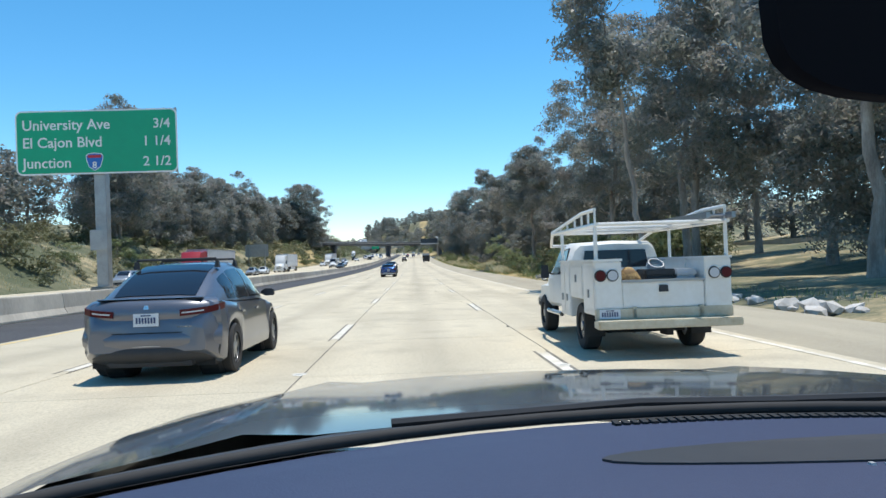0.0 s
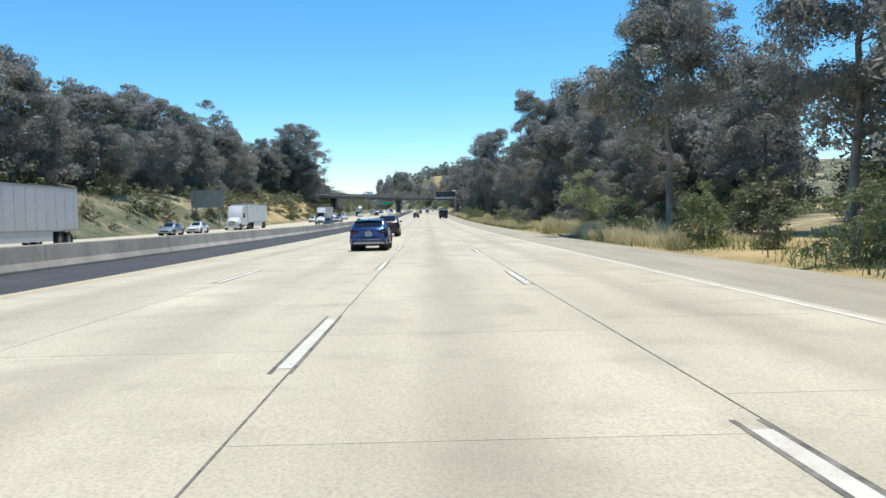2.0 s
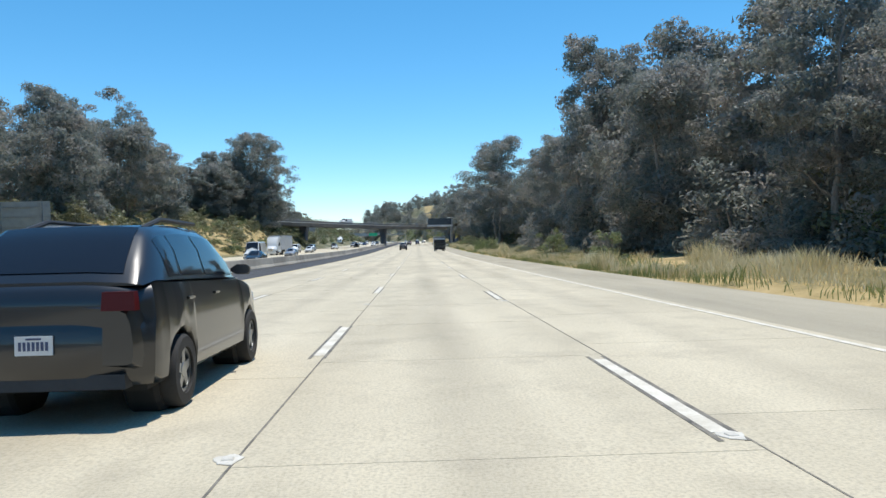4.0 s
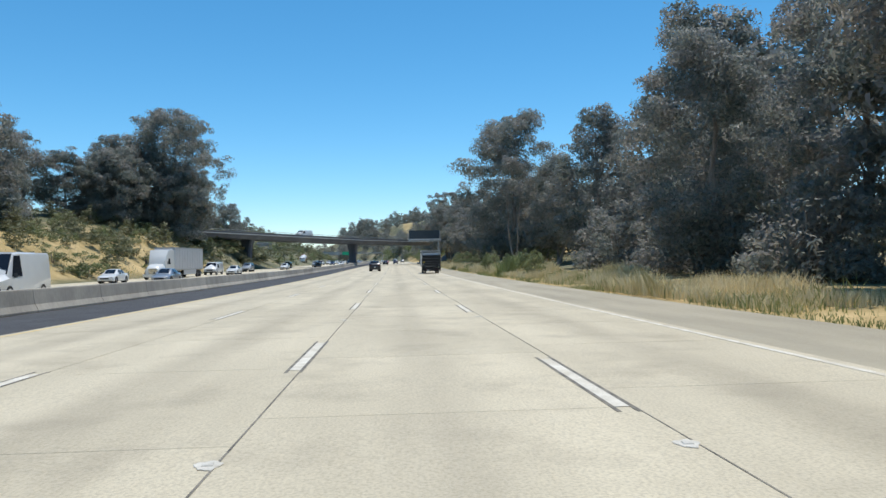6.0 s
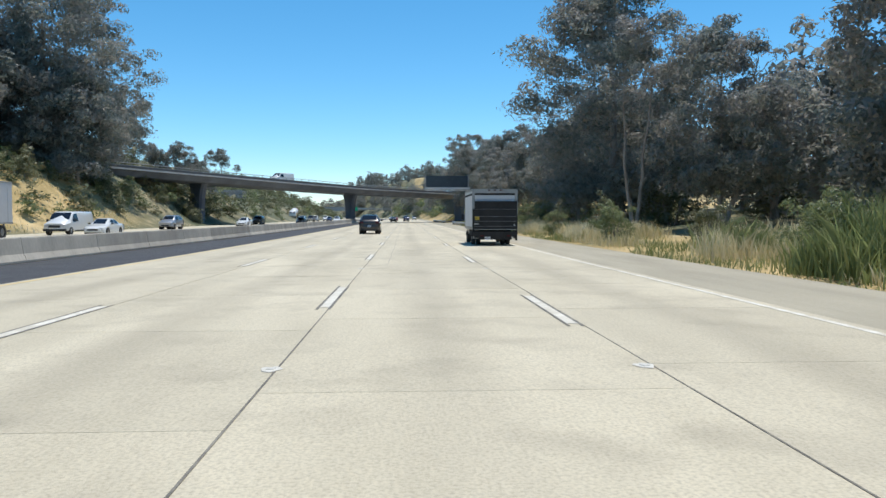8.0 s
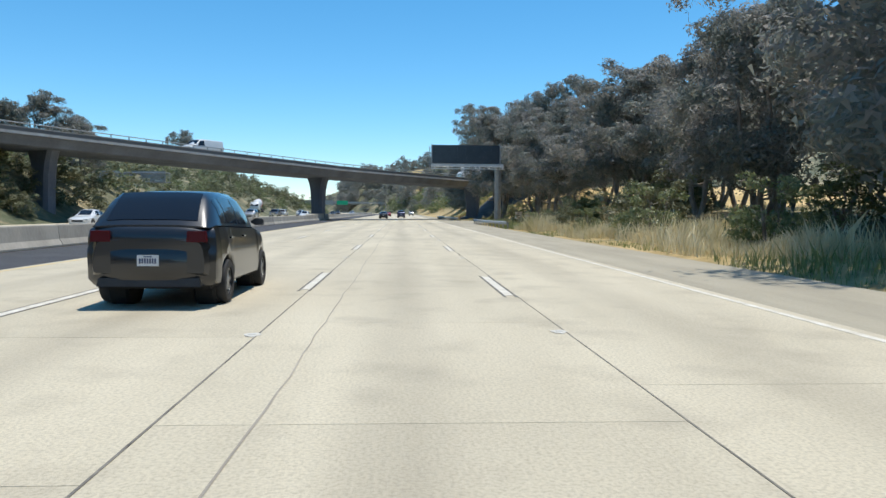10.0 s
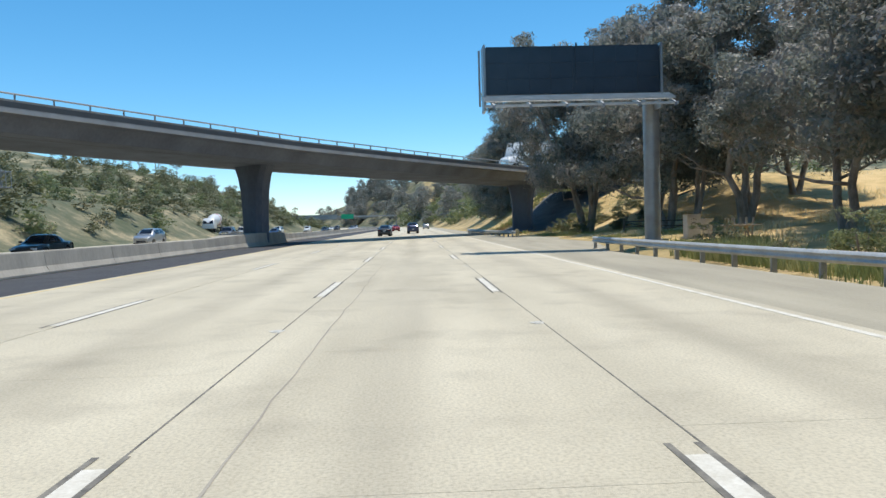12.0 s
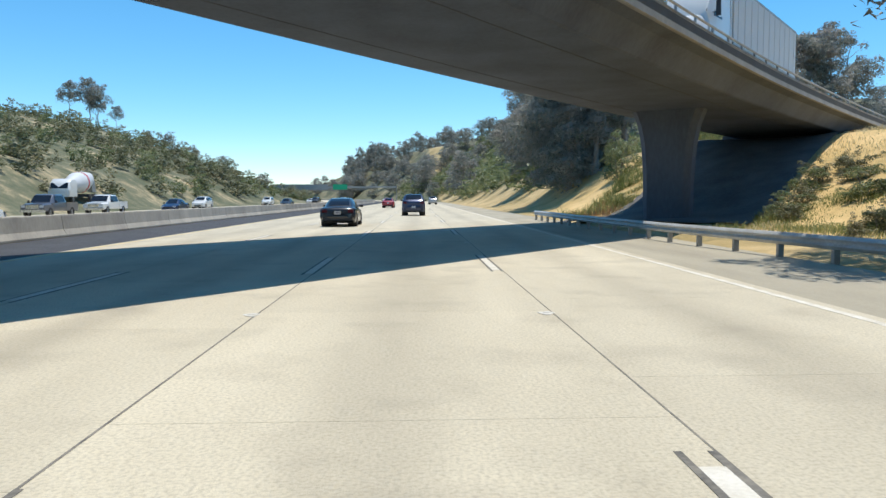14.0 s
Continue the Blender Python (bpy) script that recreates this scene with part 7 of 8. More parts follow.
def cargo_van(m, label="white cargo van with a plain body", high=2.05, length=5.6):
    t = thing("cargo_van", m, label, "van", "freeway traffic")
    k, L = high, length
    cab_shell(t, PAINT_CAR_WHITE, [(0, 0.94, 0.80, 0.42, 1.15, k - 0.05), (0.12, 1.0, 0.84, 0.36, 1.15, k), (L - 2.1, 1.0, 0.83, 0.36, 1.15, k), (L - 1.7, 1.0, 0.80, 0.36, 1.15, k - 0.06), (L - 0.95, 0.99, 0.78, 0.38, 1.1, 1.34), (L - 0.1, 0.92, 0.74, 0.42, 0.95, 1.1), (L, 0.86, 0.7, 0.45, 0.9, 1.0)], name="body")
    part("windscreen", Shape().loft([[(x, L - 1.62, k - 0.10), (x * 1.1, L - 0.98, 1.36)] for x in (-0.74, -0.3, 0.3, 0.74)], False), GLASS_DARK, t)
    for s in (-1, 1):
        pane(t, "side_window", [(s * 1.0, L - 2.3, 1.22), (s * 0.99, L - 1.2, 1.2), (s * 0.87, L - 1.6, k - 0.22), (s * 0.87, L - 2.25, k - 0.2)], side=s, lift=0.02)
        part("headlight", Shape().box(s * 0.66 - 0.16, s * 0.66 + 0.16, L - 0.12, L + 0.01, 0.72, 0.92), LAMP_CLEAR, t)
        part("tail_light", Shape().box(s * 0.88 - 0.05, s * 0.88 + 0.05, -0.03, 0.06, 0.85, 1.2), LAMP_RED, t)
        part("door_mirror", Shape().box(s * 1.14 - 0.09, s * 1.14 + 0.09, L - 1.3, L - 1.23, 1.15, 1.42, 0.015), PLASTIC, t)
        part("sill", Shape().box(s * 0.98 - 0.02, s * 0.98 + 0.02, 1.4, L - 1.6, 0.34, 0.46), PLASTIC, t)
    part("grille", Shape().box(-0.48, 0.48, L - 0.06, L + 0.015, 0.66, 0.88), PLASTIC, t)
    part("front_bumper", Shape().box(-0.95, 0.95, L - 0.12, L + 0.06, 0.36, 0.56), PLASTIC, t, bevel=0.03)
    truck_wheels(t, [(s * 0.88, y) for s in (-1, 1) for y in (1.05, L - 0.95)], 0.36, 0.26)
    return t


def pickup(m, paint, label):
    t = thing("pickup_truck", m, label, "truck", "freeway traffic")
    cab_shell(t, paint, [(2.1, 0.96, 0.72, 0.5, 1.15, 1.75), (2.25, 0.98, 0.74, 0.5, 1.17, 1.86), (3.6, 0.98, 0.73, 0.5, 1.16, 1.87), (3.9, 0.98, 0.72, 0.5, 1.15, 1.8), (4.5, 0.97, 0.70, 0.5, 1.13, 1.2)])
    cab_shell(t, paint, [(4.4, 0.97, 0.84, 0.5, 1.0, 1.19), (5.3, 0.97, 0.82, 0.5, 1.0, 1.14), (5.75, 0.92, 0.76, 0.45, 0.95, 1.06)], name="bonnet")
    bed = part("bed", Shape().box(-0.98, -0.88, 0, 2.1, 0.5, 1.2).box(0.88, 0.98, 0, 2.1, 0.5, 1.2).box(-0.88, 0.88, 0, 2.1, 0.5, 0.72), paint, t, bevel=0.02)
    part("tailgate", Shape().box(-0.88, 0.88, 0.0, 0.08, 0.72, 1.2), paint, t, bevel=0.015)
    part("windscreen", Shape().loft([[(x, 3.95, 1.78), (x * 1.1, 4.48, 1.24)] for x in (-0.68, -0.3, 0.3, 0.68)], False), GLASS_DARK, t)
    pane(t, "rear_window", [(-0.6, 2.12, 1.3), (0.6, 2.12, 1.3), (0.55, 2.14, 1.7), (-0.55, 2.14, 1.7)], axis="y", side=-1, lift=0.03)
    for s in (-1, 1):
        pane(t, "side_window", [(s * 0.965, 2.35, 1.22), (s * 0.96, 4.1, 1.2), (s * 0.80, 3.75, 1.75), (s * 0.81, 2.45, 1.76)], side=s, lift=0.025)
        part("headlight", Shape().box(s * 0.72 - 0.16, s * 0.72 + 0.16, 5.62, 5.77, 0.8, 0.98, 0.01), LAMP_CLEAR, t)
        part("tail_light", Shape().box(s * 0.93 - 0.05, s * 0.93 + 0.05, -0.02, 0.05, 0.8, 1.1), LAMP_RED, t)
        part("door_mirror", Shape().box(s * 1.1 - 0.09, s * 1.1 + 0.09, 4.1, 4.17, 1.15, 1.36, 0.015), PLASTIC, t)
    part("grille", Shape().box(-0.5, 0.5, 5.7, 5.79, 0.7, 1.0), CHROME, t, bevel=0.01)
    part("front_bumper", Shape().box(-0.97, 0.97, 5.65, 5.85, 0.42, 0.64), CHROME, t, bevel=0.03)
    part("rear_bumper", Shape().box(-0.95, 0.95, -0.15, 0.0, 0.45, 0.62), CHROME, t, bevel=0.03)
    truck_wheels(t, [(s * 0.86, y) for s in (-1, 1) for y in (1.15, 4.85)], 0.4, 0.27)
    return t


def mixer(m):
    t = thing("concrete_mixer", m, "white concrete mixer truck with a pale drum", "truck", "freeway traffic")
    part("chassis", Shape().box(-0.5, 0.5, 0.3, 8.2, 0.7, 1.05), UNDERSIDE, t)
    cab_shell(t, PAINT_CAR_WHITE, [(6.6, 1.2, 1.05, 0.7, 1.7, 2.7), (7.5, 1.2, 1.05, 0.7, 1.7, 2.7), (8.1, 1.2, 1.0, 0.7, 1.6, 2.3), (8.4, 1.15, 0.9, 0.7, 1.4, 1.6)])
    rings = []
    for y, r, z in ((0.7, 0.45, 3.1), (1.4, 0.85, 2.75), (2.8, 1.2, 2.45), (4.2, 1.2, 2.3), (5.6, 0.8, 2.1), (6.2, 0.5, 2.0)):
        rings.append([(r * math.cos(a), y, z + r * math.sin(a)) for a in [k * 2 * math.pi / 20 for k in range(20)]])
    drum = part("drum", Shape().loft(rings), BOX_WHITE, t, "pale rotating drum", smooth=40)
    part("drum_band", Shape().loft([[(1.22 * math.cos(a), y, 2.38 + 1.22 * math.sin(a)) for a in [k * 2 * math.pi / 20 for k in range(20)]] for y in (3.3, 3.6)]), SIGN_RED, drum, smooth=40)
    part("chute", Shape().box(-0.3, 0.3, -0.4, 0.6, 1.3, 2.6, 0.1), STEEL, t)
    part("windscreen", Shape().loft([[(x, 8.12, 2.25), (x, 8.40, 1.62)] for x in (-0.95, 0.95)], False), GLASS_DARK, t)
    truck_wheels(t, [(s * 1.0, y) for s in (-1, 1) for y in (1.5, 2.8, 7.4)], 0.5, 0.3)
    return t


# ---------------------------------------------------------------- traffic, each at its place
def ahead(x, y, turn=0.0, z=0.0):
    return pose(x, y, z + rise(y), slope(y), 0, turn)


def toward(x, y, z=0.0, long=4.7):
    """For oncoming traffic: y is where its nose is."""
    return pose(x, y + long, z + rise(y + long), -slope(y + long), 0, 180)


grey_crossover(ahead(-1.92, 24.65))
utility_truck(ahead(5.33, 25.43))
blue_suv(ahead(-1.32, 101.58))
box_truck(ahead(6.2, 277.1))
plain_car(ahead(-1.8, 128.23), HATCH_SUV, PAINT_DARK, "black boxy SUV driving in the fast lane", "suv", True)
plain_car(ahead(-1.9, 305.0), HATCH_SUV, PAINT_DARK, "dark SUV ahead in the fast lane", "suv")
plain_car(ahead(-2.2, 521.0), SEDAN, PAINT_RED, "dark red sedan far ahead")
plain_car(ahead(-1.9, 448.0), SEDAN, PAINT_DARK, "black sedan ahead beyond the overpass")
plain_car(ahead(1.8, 471.0), HATCH_SUV, PAINT_NAVY, "navy SUV ahead beyond the overpass", "suv")
plain_car(ahead(5.6, 575.0), HATCH_SUV, PAINT_SILVER, "silver SUV far ahead", "suv")
plain_car(ahead(-5.4, 590.0), SEDAN, PAINT_CAR_WHITE, "white sedan far ahead")
cargo_van(ahead(1.9, 640.0), "white van far ahead")

L1, L2, L3, L4 = -17.2, -20.8, -24.5, -28.1
semi(toward(L3, 100.6, 0, 19), PAINT_RED, "red tractor unit of an articulated lorry", BOX_SILVER, "silver box trailer of the red lorry")
plain_car(toward(L4, 150.6), SEDAN, PAINT_SILVER, "silver sedan in the oncoming lanes")
plain_car(toward(L4, 160.6), SEDAN, PAINT_CAR_WHITE, "white sedan in the oncoming lanes")
plain_car(toward(L2, 77.6), SEDAN, PAINT_CAR_WHITE, "white sedan in the oncoming lanes")
plain_car(toward(L4, 90.6), HATCH_SUV, PAINT_SILVER, "silver SUV in the oncoming lanes", "suv", True)
plain_car(toward(L2, 90.6), SEDAN, PAINT_NAVY, "navy sedan in the oncoming lanes")
semi(toward(L4, 179.6, 0, 19), PAINT_CAR_WHITE, "white tractor unit of an articulated lorry", BOX_WHITE, "white box trailer behind a white tractor")
cargo_van(toward(L2, 222, 0, 5.7), "tall white delivery van in the oncoming lanes", 2.6, 5.9)
plain_car(toward(L1, 206), SEDAN, PAINT_DARK, "black sedan in the oncoming lanes")
plain_car(toward(L4, 258), SEDAN, PAINT_CAR_WHITE, "white sedan in the oncoming lanes")
semi(toward(L4, 273, 0, 19), PAINT_CAR_WHITE, "white tractor unit of an articulated lorry", BOX_SILVER, "pale grey box trailer behind a white tractor")
plain_car(toward(L2, 252), SEDAN, PAINT_SILVER, "grey sedan in the oncoming lanes")
cargo_van(toward(L4, 301, 0, 5.7), "white cargo van in the oncoming lanes")
plain_car(toward(L3, 300), SEDAN, PAINT_CAR_WHITE, "white sedan in the oncoming lanes")
plain_car(toward(L4, 330), HATCH_SUV, PAINT_SILVER, "silver SUV in the oncoming lanes", "suv", True)
plain_car(toward(L3, 356), SEDAN, PAINT_CAR_WHITE, "white sedan in the oncoming lanes")
plain_car(toward(L4, 386), HATCH_SUV, PAINT_DARK, "dark SUV in the oncoming lanes", "suv")
plain_car(toward(L2, 395), SEDAN, PAINT_DARK, "dark sedan in the oncoming lanes")
pickup(toward(L4, 470, 0, 5.8), PAINT_GREY, "dark grey pickup truck in the oncoming lanes")
pickup(toward(L4, 481, 0, 5.8), PAINT_CAR_WHITE, "white pickup truck in the oncoming lanes")
plain_car(toward(L3, 491), SEDAN, PAINT_NAVY, "blue sedan in the oncoming lanes")
plain_car(toward(L4, 514), HATCH_SUV, PAINT_CAR_WHITE, "white SUV in the oncoming lanes", "suv")
mixer(toward(-37.0, 497, 1.0))
for i, (ln, yy) in enumerate(((L1, 440), (L3, 424), (L2, 540), (L4, 560), (L1, 580), (L3, 605), (L4, 620), (L2, 640))):
    plain_car(toward(ln, yy), (SEDAN, HATCH_SUV)[i % 2], (PAINT_CAR_WHITE, PAINT_SILVER, PAINT_DARK)[i % 3], ("white", "silver", "dark")[i % 3] + " car far off in the oncoming lanes", "sedan_car" if i % 2 == 0 else "suv")
# on the overpass
deck = lambda x: DECK + fall(x) + 0.06
cargo_van(pose(-22.6, 395.1, deck(-24), 0, 0, 148), "white cargo van on the overpass")
semi(pose(25.4, 458.9, deck(19), 0, 0, 141.3), PAINT_CAR_WHITE, "white tractor unit crossing the overpass", BOX_WHITE, "white box trailer crossing the overpass")
plain_car(pose(-50, 357.5, deck(-50), 0, 0, 150), SEDAN, PAINT_SILVER, "silver sedan on the overpass")



# ---------------------------------------------------------------- the car that the view starts in: dashboard, bonnet and mirror
def own_car(x, y):
    t = thing("filming_car", pose(x, y, rise(y), slope(y)), "dark grey car front with bonnet and dashboard", "car")
    G = car_paint("dark_bonnet_paint", (0.06, 0.064, 0.066), 0.2, 0.5)
    # The blue sheen of reflected sky is put into the vinyl's base colour.
    DASH = material("dashboard_vinyl", (0.026, 0.036, 0.078), 0.6, other=(0.034, 0.044, 0.09), scale=5, fine=90, amount=0.5, bump=0.15, bump_scale=400, spec=0.5)
    # bonnet: rows along the length, crowned across
    rows = []
    for yy, zc, hw in ((0.98, 1.238, 0.90), (1.1, 1.232, 0.92), (1.35, 1.215, 0.945), (1.7, 1.18, 0.95), (2.05, 1.14, 0.93), (2.3, 1.095, 0.89), (2.5, 1.01, 0.82), (2.62, 0.88, 0.74)):
        rows.append([(hw * u, yy - 0.16 * u * u, zc - 0.035 * abs(u) ** 2.2 - 0.05 * max(0, abs(u) - 0.8) * 5 + (0.012 if 0.52 < abs(u) < 0.66 else 0)) for u in (-1, -0.94, -0.85, -0.7, -0.6, -0.5, -0.3, 0, 0.3, 0.5, 0.6, 0.7, 0.85, 0.94, 1)])
    part("bonnet", Shape().loft(rows, False), G, t, "glossy dark grey bonnet", smooth=50)
    for s in (-1, 1):
        w = []
        for yy, z, a in ((0.3, 1.06, 0.985), (0.9, 1.075, 0.99), (1.5, 1.06, 1.0), (2.0, 1.01, 0.985), (2.4, 0.92, 0.89), (2.62, 0.82, 0.76)):
            low = 0.42 if abs(yy - 1.75) > 0.4 else 0.78
            w.append([(s * (a - 0.07), yy - 0.14, z + 0.045), (s * (a - 0.01), yy - 0.14, z), (s * a, yy - 0.12, z - 0.16), (s * (a - 0.01), yy - 0.12, low), (s * (a - 0.16), yy - 0.12, low)])
        part("wing", Shape().loft(w, False), G, t, smooth=50)
        rim(t, s, 1.63, 0.35, 0.35, 0.24, s * 0.82)
        part("headlight", Shape().box(s * 0.62 - 0.16, s * 0.62 + 0.16, 2.38, 2.52, 0.70, 0.84, 0.02), LAMP_CLEAR, t)
    part("nose", Shape().loft([[(a, 2.45 - 0.18 * (a / 0.8) ** 2 + d, z) for a in np.linspace(-0.78, 0.78, 9)] for d, z in ((0.0, 0.86), (0.10, 0.70), (0.11, 0.45), (0.0, 0.30))], False), PLASTIC, t, smooth=50)
    part("bulkhead", Shape().box(-0.86, 0.86, 0.25, 0.40, 0.28, 1.10).box(-0.7, 0.7, 0.4, 2.2, 0.30, 0.85), UNDERSIDE, t)
    # scuttle between bonnet and dashboard, with the wiper arms lying on it
    us = np.linspace(-1, 1, 21)
    edge = lambda u, d: 0.85 + d - 0.36 * abs(u) ** 2.2
    part("scuttle", Shape().loft([[(0.86 * u, edge(u, d), z - 0.02 * u * u) for u in us] for d, z in ((-0.02, 1.258), (0.05, 1.25), (0.10, 1.24), (0.17, 1.235))], False), PLASTIC, t, "black plastic scuttle panel", smooth=50)
    part("screen_seal", Shape().tube([(0.85 * u, edge(u, -0.005), 1.262 - 0.02 * u * u) for u in us], 0.007, 8), RUBBER, t, smooth=50)
    for x0, x1, y0, y1 in ((-0.35, 0.30, 0.90, 0.94), (0.12, 0.70, 0.95, 0.82)):
        part("wiper_arm", Shape().tube([(x0, y0, 1.25), ((x0 + x1) / 2, (y0 + y1) / 2 + 0.02, 1.256), (x1, y1, 1.248)], 0.006, 6), PLASTIC, t, smooth=50)
    # dashboard top
    dash = part("dashboard", Shape().loft([[(0.84 * u, edge(u, -0.03) * k + b, z - 0.02 * u * u) for u in us] for k, b, z in ((1.0, 0.0, 1.258), (0.85, 0.02, 1.270), (0.6, 0.02, 1.276), (0.3, 0.02, 1.272), (0.0, 0.0, 1.25), (0.0, -0.04, 1.15))], False), DASH, t, "dark blue-grey dashboard top", smooth=60)
    vent = Shape()
    for k in range(60):
        u = -0.12 + 0.0125 * k
        vent.box(0.84 * u, 0.84 * (u + 0.008), edge(u, -0.072), edge(u, -0.055), 1.258 - 0.02 * u * u, 1.2655 - 0.02 * u * u)
    part("defroster_vent", vent, UNDERSIDE, dash)
    lens = [(0.20 + 0.36 * math.cos(a), 0.60 + 0.05 * math.sin(a)) for a in np.linspace(0, 2 * math.pi, 30, endpoint=False)]
    part("speaker_panel", Shape().loft([[(a, b, 1.2745 - 0.029 * (b - 0.6) - 0.029 * a * a + d) for a, b in lens] for d in (-0.004, 0.0008)]), PLASTIC, dash, "black speaker panel in the dashboard")
    beads = Shape()
    for k in range(34):
        a = 0.04 + 0.0115 * k
        beads.box(a, a + 0.006, 0.508 + 0.00012 * (k - 17) ** 2, 0.515 + 0.00012 * (k - 17) ** 2, 1.270, 1.2768, 0.001)
    part("stitching", beads, SATIN, dash, "pale stitched seam")
    return t


own_car(1.97, 14.63)
MIRROR_BLACK = material("matt_black_shell", (0.006, 0.006, 0.008), 0.9, amount=0.2, spec=0.1)
mirror = thing("rear_view_mirror", pose(0, 14.63, rise(14.63), slope(14.63)) @ pose(1.985, 0.37, 1.583, 0, 0, 8), "black rear-view mirror hanging from the screen", "mirror")
ring = [(0.135 * math.copysign(abs(math.cos(a)) ** 0.5, math.cos(a)), 0.055 * math.copysign(abs(math.sin(a)) ** 0.6, math.sin(a))) for a in np.linspace(0, 2 * math.pi, 28, endpoint=False)]
part("shell", Shape().loft([[(a * k, d, b * k) for a, b in ring] for d, k in ((0.0, 1.0), (0.015, 1.0), (0.035, 0.75), (0.045, 0.3))]), MIRROR_BLACK, mirror, smooth=50)
part("stalk", Shape().tube([(0.0, 0.035, 0.02), (0.0, 0.10, 0.12)], 0.012, 8), MIRROR_BLACK, mirror)



# ---------------------------------------------------------------- roadside furniture
CABINET = material("grey_cabinet_paint", (0.50, 0.50, 0.47), 0.6, other=(0.36, 0.35, 0.32), scale=3, fine=15)
for i, (x, y, w, h) in enumerate(((17.2, 391.0, 0.75, 1.25), (18.9, 393.5, 0.7, 1.0))):
    c = thing("utility_cabinet", pose(x, y, height(x, y), 0, 0, 4), "grey roadside utility cabinet with scrawled marks" if i == 0 else "small grey roadside utility cabinet", "cabinet", "utility cabinets")
    part("plinth", Shape().box(-w / 2 - 0.08, w / 2 + 0.08, -0.3, 0.45, -0.2, 0.08), CONCRETE_OLD, c)
    part("case", Shape().box(-w / 2, w / 2, -0.22, 0.38, 0.08, h), CABINET, c, bevel=0.02)
    part("door", Shape().box(-w / 2 + 0.05, w / 2 - 0.05, -0.24, -0.22, 0.14, h - 0.08), CABINET, c, bevel=0.005)
    part("cap", Shape().box(-w / 2 - 0.03, w / 2 + 0.03, -0.26, 0.42, h, h + 0.05), CABINET, c, bevel=0.01)
    if i == 0:
        scr = Shape()
        for k, (a, z, l) in enumerate(((-0.2, 1.02, 0.34), (-0.16, 0.9, 0.26), (-0.2, 0.78, 0.36), (-0.1, 0.66, 0.2))):
            scr.tube([(a, -0.243, z), (a + l / 2, -0.243, z + 0.05 * (-1) ** k), (a + l, -0.243, z - 0.02)], 0.012, 4)
        part("paint_marks", scr, UNDERSIDE, c)

PIPE = material("rusty_pipe", (0.22, 0.17, 0.13), 0.7, 0.3, other=(0.14, 0.10, 0.08), scale=6, fine=30)
gate = thing("pipe_gate", pose(19.4, 412, height(19.4, 412), 0, 0, -6), "low rusty pipe gate across a maintenance track", "gate")
for x in (0, 6.5):
    part("post", Shape().tube([(x, 0, -0.3), (x, 0, 1.15)], 0.07, 10), PIPE, gate, smooth=40)
for z in (0.98, 0.55):
    part("bar", Shape().tube([(0, 0, z), (6.5, 0, z + 0.04)], 0.045, 8), PIPE, gate, smooth=40)
part("brace", Shape().tube([(0.1, 0, 0.95), (3.2, 0, 0.2)], 0.035, 8), PIPE, gate)
part("brace", Shape().tube([(3.2, 0, 0.2), (6.4, 0, 0.95)], 0.035, 8), PIPE, gate)
STAKE = material("weathered_stake", (0.45, 0.40, 0.33), 0.9, other=(0.3, 0.26, 0.2), scale=6, fine=30)
stake = Shape().box(-0.05, 0.05, -0.03, 0.03, -0.25, 1.1, 0.01).mesh("stake")
stake.materials.append(STAKE)
fence = thing("stake_fence", pose(17.9, 388.4, height(18, 388)), "row of weathered upright timber stakes", "fence")
for k in range(9):
    o = part("stake", stake, None, fence)
    o.matrix_local = pose(0.22 * k, 0.1 * k, 0, 3 * (-1) ** k, 4 * math.sin(k * 2.1), 15 * k)
part("rail", Shape().box(-0.1, 1.95, 0.0, 0.9, 0.68, 0.74), STAKE, fence).matrix_local = pose(0, 0, 0)

# widened apron before the overpass
apron = part("gravel_apron", Shape().loft([[(11.0, y, -0.12), (x, y, -0.12), (x, y, 0.002 + 0.03), (11.0, y, -0.006)] for y, x in ((386, 11.3), (396, 13.2), (406, 14.6), (416, 14.2), (424, 11.6))]), ASPHALT)
tagged(apron, "worn grey apron beside the shoulder", "pavement", kind="structure")

# pale broken rock along the first stretch of the verge
rg = random.Random(8)
rocks = []
for k in range(4):
    bm = bmesh.new()
    bmesh.ops.create_icosphere(bm, subdivisions=1, radius=0.5)
    for v in bm.verts:
        v.co *= rg.uniform(0.7, 1.25)
        v.co.z *= 0.62
    me = bpy.data.meshes.new("rock")
    bm.to_mesh(me)
    bm.free()
    me.materials.append(ROCK)
    rocks.append(me)
for k in range(95):
    y = rg.uniform(27.6, 80.6)
    x = 12.2 + 0.02 * (y - 27.6) + rg.gauss(0, 0.5)
    s = rg.uniform(0.3, 0.8)
    o = new("rock", rocks[k % 4])
    o.matrix_world = pose(x, y, height(x, y) + 0.06 * s, 20 * rg.random(), 20 * rg.random(), 360 * rg.random())
    o.scale = (s, s * rg.uniform(0.8, 1.3), s)
    tagged(o, "pale broken rock beside the shoulder", "rock", "rocks on the verge")

# storm drain in the shoulder edge
drain = thing("storm_drain", pose(10.7, 118.6, rise(118.6), slope(118.6)), "concrete storm drain inlet with a dark slot", "drain")
part("surround", Shape().box(-0.7, 0.9, -1.0, 1.0, -0.05, 0.05), CONCRETE_OLD, drain, bevel=0.02)
part("lintel", Shape().box(0.2, 0.9, -1.0, 1.0, 0.05, 0.16), CONCRETE_OLD, drain, bevel=0.02)
part("slot", Shape().box(0.19, 0.21, -0.7, 0.7, 0.06, 0.13), UNDERSIDE, drain)

